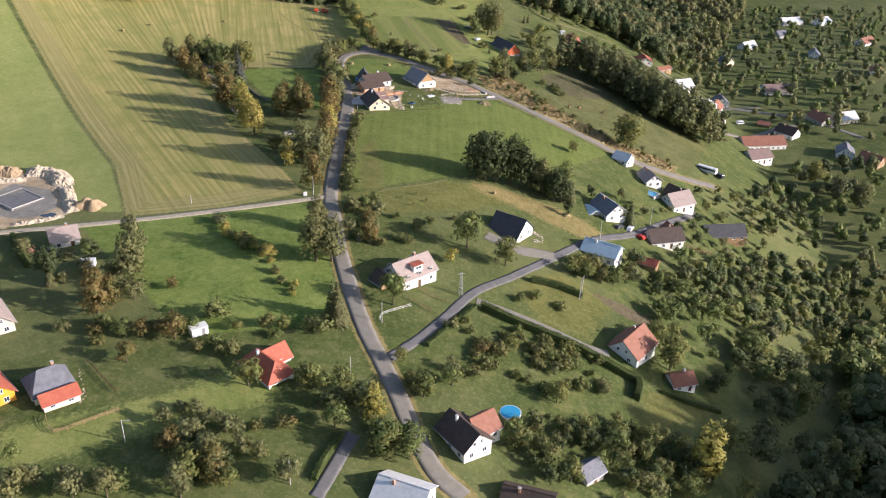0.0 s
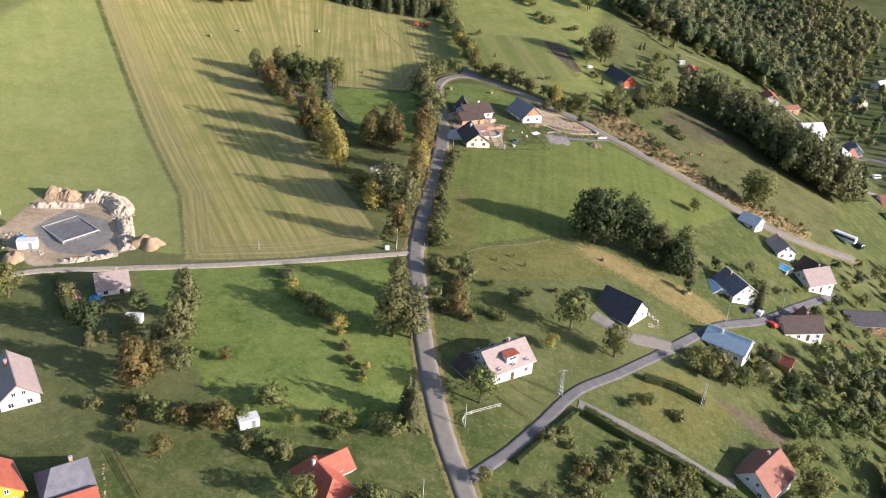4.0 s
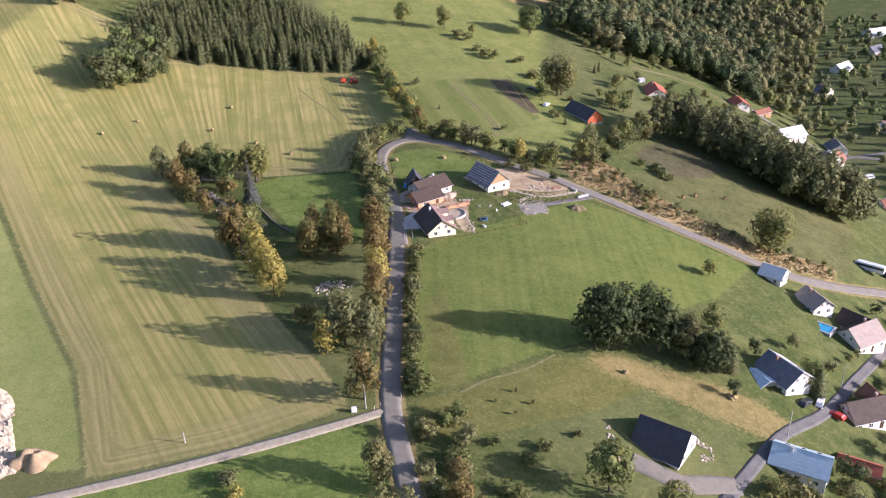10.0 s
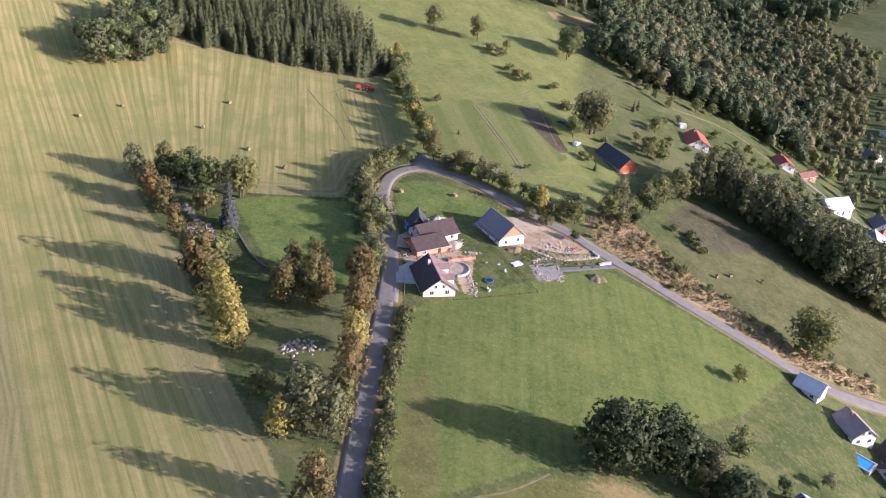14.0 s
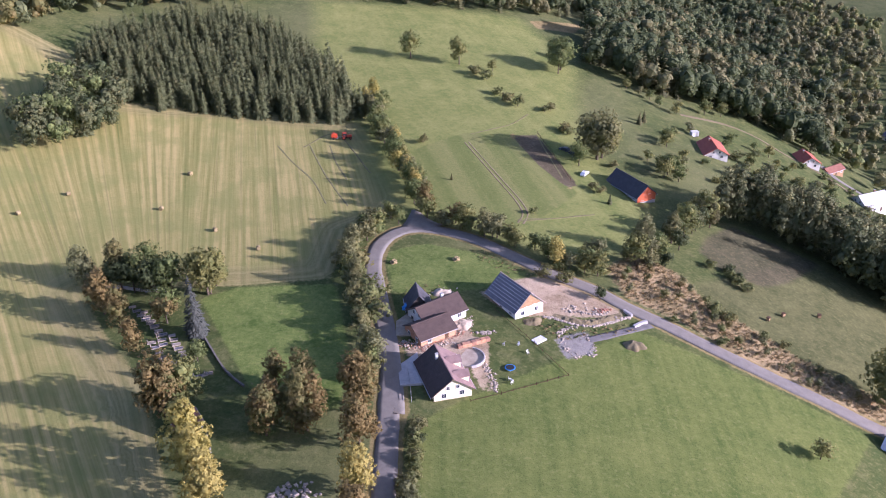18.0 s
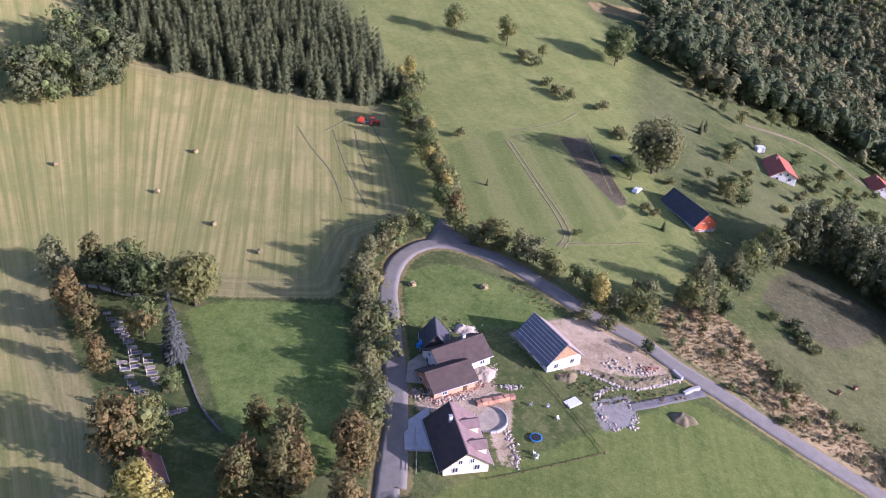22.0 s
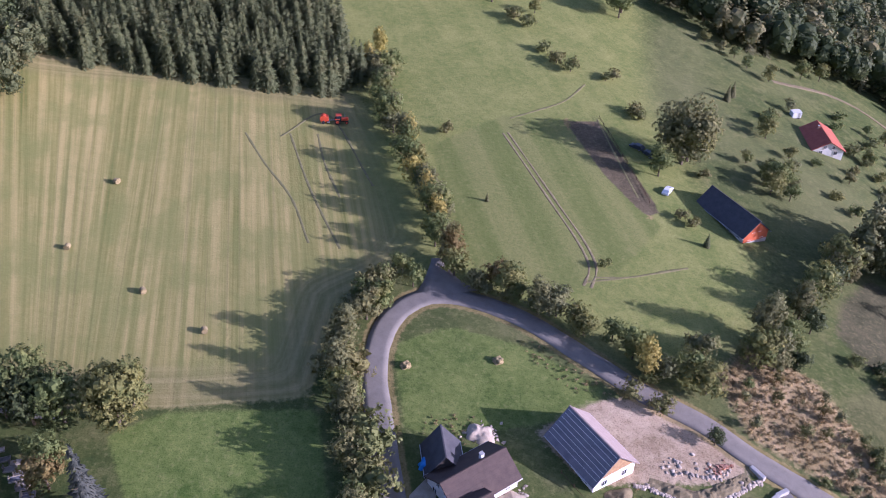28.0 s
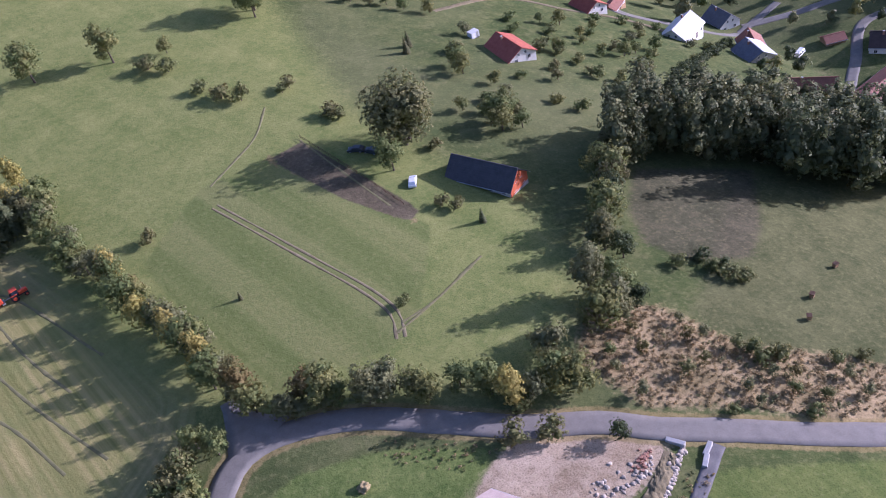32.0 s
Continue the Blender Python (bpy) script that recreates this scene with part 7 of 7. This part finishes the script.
B_SOUTH = [(-59, 136), (-44, 141), (-39, 128), (-42, 122), (-55, 119)]
B_SOUTHE = [(16, 153), (41, 170), (67, 170), (73, 158), (26, 140)]
W_E = [(142, 568), (164, 561), (310, 907), (300, 1035), (247, 1041), (234, 913), (205, 767), (194, 676)]
W_R1 = [(141, 364), (194, 431), (242, 435), (205, 347), (172, 343), (136, 322)]
W_R2 = [(146, 487), (223, 512), (219, 482), (202, 472), (177, 502), (136, 421)]
W_R4 = [(142, 759), (124, 561), (172, 638), (263, 799), (277, 891), (198, 878)]
B_SW = [(-90, 129), (-73, 130), (-58, 131), (-55, 121), (-84, 117)]
B_SOUTHM = [(14, 155), (31, 166), (50, 171), (68, 174), (64, 156), (43, 143), (27, 146)]
B_LANE = [(-30, 157), (-19, 160), (-11, 153), (-5, 144), (-12, 137), (-22, 138), (-28, 145)]
B_YARD = [(36, 236), (64, 252), (81, 253), (73, 236), (56, 237), (39, 228)]
B_CEM = [(-80, 321), (-70, 324), (-54, 320), (-50, 309), (-73, 306), (-78, 312)]
B_ROAD = [(-34, 242), (-26, 250), (-19, 247), (-19, 229), (-28, 221)]
ORCHARD_E = [(44, 532), (85, 542), (170, 536), (148, 502), (71, 466), (42, 455), (25, 473), (52, 493), (48, 511)]
ORCHARD_S = [(-70, 148), (-47, 154), (-28, 148), (-32, 139), (-58, 137), (-65, 138)]
ORCHARD_M = [(-4, 193), (12, 212), (39, 216), (47, 207), (33, 200), (14, 202), (-2, 179)]
B_LEFT2 = [(-132, 200), (-112, 214), (-81, 197), (-67, 188), (-77, 182), (-118, 190)]
B_MID2 = [(-9, 164), (1, 184), (11, 195), (25, 191), (47, 187), (49, 181), (-8, 160)]
B_VILL2 = [(56, 244), (94, 277), (134, 301), (99, 207), (76, 194), (80, 213), (68, 219), (65, 228)]
B_VILL3 = [(27, 274), (71, 303), (121, 348), (165, 384), (134, 301), (95, 281), (67, 274), (45, 265)]
woods("spruce_wood", W_SPRUCE, 3.9, ("spruce",), 9.5, 15.0, 1, "dense dark spruce wood beside the hay field")
woods("field_copse", W_MIXED_L, 5.2, ("mixed", "green", "mixed", "dark", "mixed", "spruce"), 11, 17, 2, "mixed broad-leaved copse at the field edge")
woods("far_wood", W_NE, 6.2, ("dark", "spruce", "mixed", "spruce", "dark"), 11, 19, 3, "dark mixed forest on the far slope", True)
woods("ridge_forest", W_RIDGE, 13.0, ("dark", "spruce", "mixed"), 19, 27, 33, "dark forest over the far ridge", True)
woods("ridge_wood", W_TOP, 7.0, ("dark", "mixed", "spruce"), 11, 15, 4, "forest edge behind the upper meadow", True)
woods("ridge_wood_west", W_TOPL, 7.0, ("dark", "mixed", "russet"), 11, 15, 5, "mixed forest behind the spruce wood", True)
woods("birch_wood", W_BIRCH, 3.5, ("mixed", "pale", "mixed", "mixed"), 15, 20.0, 6, "birch wood turning yellow on the slope", slender=True)
woods("birch_wood_east", W_BIRCH_E, 4.4, ("mixed", "pale", "mixed", "mixed"), 19, 24.0, 46, "tall birches at the end of the wood", slender=True)
woods("valley_wood", W_SE, 11.5, ("dark", "green", "mixed"), 8, 15, 8, "shaded trees in the valley")
# tree belt carried on out of view, added to shade the lower gardens
woods("valley_wood_east", W_SE_SHADE, 7.0, ("dark", "mixed", "green"), 12, 18, 28, "tall dark trees on the valley floor, mostly unseen, added for shade", True)
woods("valley_wood_south", W_EDGE, 9.0, ("dark", "mixed", "dark"), 9, 15, 29, "dark trees down the shaded valley side", True)
# cover for the out-of-view hill that is added to cast shade
woods("shade_hill_wood", W_SHADE_HILL, 9.0, ("dark", "spruce", "mixed"), 12, 18, 30, "dark mixed forest on the unseen hill added for shade", True)
woods("village_trees", W_VILL, 6.3, ("green", "dark", "mixed"), 5, 9, 9, "garden trees between the village houses", True)
woods("far_village_trees", W_FARVILL, 14.0, ("green", "mixed", "pale"), 6, 11, 10, "trees round the far village", True)
woods("east_wood", W_E, 12.5, ("mixed", "mixed", "pale", "green"), 9, 15, 16, "trees and gardens down the far slope", True)
woods("village_gardens", W_R1, 10.0, ("dark", "green", "mixed"), 6, 11, 17, "tall garden trees in the valley", True)
woods("village_gardens_upper", W_R2, 9.0, ("dark", "green", "mixed"), 5, 9, 18, "garden trees round the large house", True)
woods("far_slope_trees", W_R4, 12.0, ("mixed", "pale", "green"), 8, 13, 19, "trees above the far village", True)
woods("scrub", FIELDS["scrub"], 1.2, ("straw", "straw", "straw", "straw", "straw", "straw", "straw", "pale"), 0.35, 1.0, 15, "rough brown scrub beside the road")
woods("scrub_shrubs", FIELDS["scrub"], 6.4, ("bush", "pale", "russet", "pale", "green"), 3.01, 3.6, 45, "low green and brown shrubs in the dry grass")

ROUGH = ([(-12, 363), (-4, 359), (4, 358), (12, 363), (16, 361), (8, 356), (-2, 352), (-10, 354)], [(-44, 366), (-38, 364), (-33, 367), (-35, 372), (-43, 371)], [(-27, 394), (-14, 386), (-9, 381), (-16, 380), (-26, 388)])
for k, poly in enumerate(ROUGH):
    woods("rough_grass", poly, 1.3, ("bush", "straw", "pale", "straw"), 0.25, 0.7, 60 + k, "tufts of rough weeds and dry grass")
woods("lower_garden_trees", B_SOUTHE, 4.4, ("green", "dark", "dark", "bush"), 3.6, 7.5, 14, "garden trees below the house")
woods("lower_garden_thicket", B_SOUTHM, 5.0, ("green", "dark", "bush", "pale"), 4.0, 7.5, 44, "dense fruit trees and shrubs below the house")
woods("lower_orchard", B_SW, 7.0, ("green", "pale", "mixed"), 3.6, 6.5, 20, "fruit trees in the lower garden")
woods("valley_side_trees", B_VILL2, 8.8, ("green", "dark", "green", "pale"), 5.0, 9.5, 36, "garden trees down the valley side")
woods("lane_trees", B_VILL3, 8.4, ("green", "dark", "pale"), 3.2, 6.5, 37, "garden trees round the village lane")

GROVES = ((ORCHARD_E, 10.0, 31, 2.6, 4.8, ("green", "bush", "green", "pale"), 0.6, "fruit_tree", "fruit trees on the east slope"),
          (ORCHARD_S, 9.0, 32, 2.4, 4.5, ("pale", "green", "russet"), 0.7, "fruit_tree", "fruit trees in the lower meadow"),
          (ORCHARD_M, 8.0, 33, 2.4, 4.6, ("green", "bush", "pale"), 0.7, "fruit_tree", "fruit trees by the village lane"),
          (B_LEFT, 5.6, 11, 2.5, 6.0, ("bush", "green", "pale", "russet"), 0.75, "garden_tree", "shrubs and fruit trees in the gardens"),
          (B_LEFT2, 8.0, 34, 2.6, 6.0, ("green", "green", "pale", "russet"), 0.55, "garden_tree", "trees round the garden houses"),
          (B_MID, 4.6, 12, 2.0, 4.2, ("bush", "green", "pale", "green"), 0.8, "garden_tree", "overgrown shrubs on the slope"),
          (B_MID2, 6.0, 35, 2.2, 4.6, ("bush", "green", "pale"), 0.5, "garden_tree", "overgrown shrubs on the slope"),
          (B_SOUTH, 6.4, 13, 4.5, 9.0, ("green", "pale", "dark", "russet"), 0.8, "garden_tree", "trees in the lower gardens"),
          (B_LANE, 5.4, 21, 3.0, 7.0, ("green", "bush", "dark"), 0.85, "tree", "shrubs beside the lane and road"),
          (B_YARD, 5.5, 22, 3.0, 6.5, ("green", "bush", "dark"), 0.85, "fruit_tree", "fruit trees between village houses"),
          (B_CEM, 7.5, 23, 5.0, 9.0, ("russet", "dark", "green"), 0.8, "tree", "trees round the graveyard chapel"),
          (B_ROAD, 5.0, 24, 2.5, 6.5, ("bush", "green", "pale"), 0.85, "tree", "shrubs beside the road"))
for poly, gap, seed, h0, h1, leaves, share, kind, words in GROVES:
    X, Y, rng = scatter(poly, gap, seed)
    for x, y in zip(X, Y):
        if rng.random() < share:
            hh = float(rng.uniform(h0, h1))
            tree(float(x), float(y), hh, leaves[int(rng.integers(len(leaves)))], None, 1.12, kind if hh > 3.6 else "shrub", words)
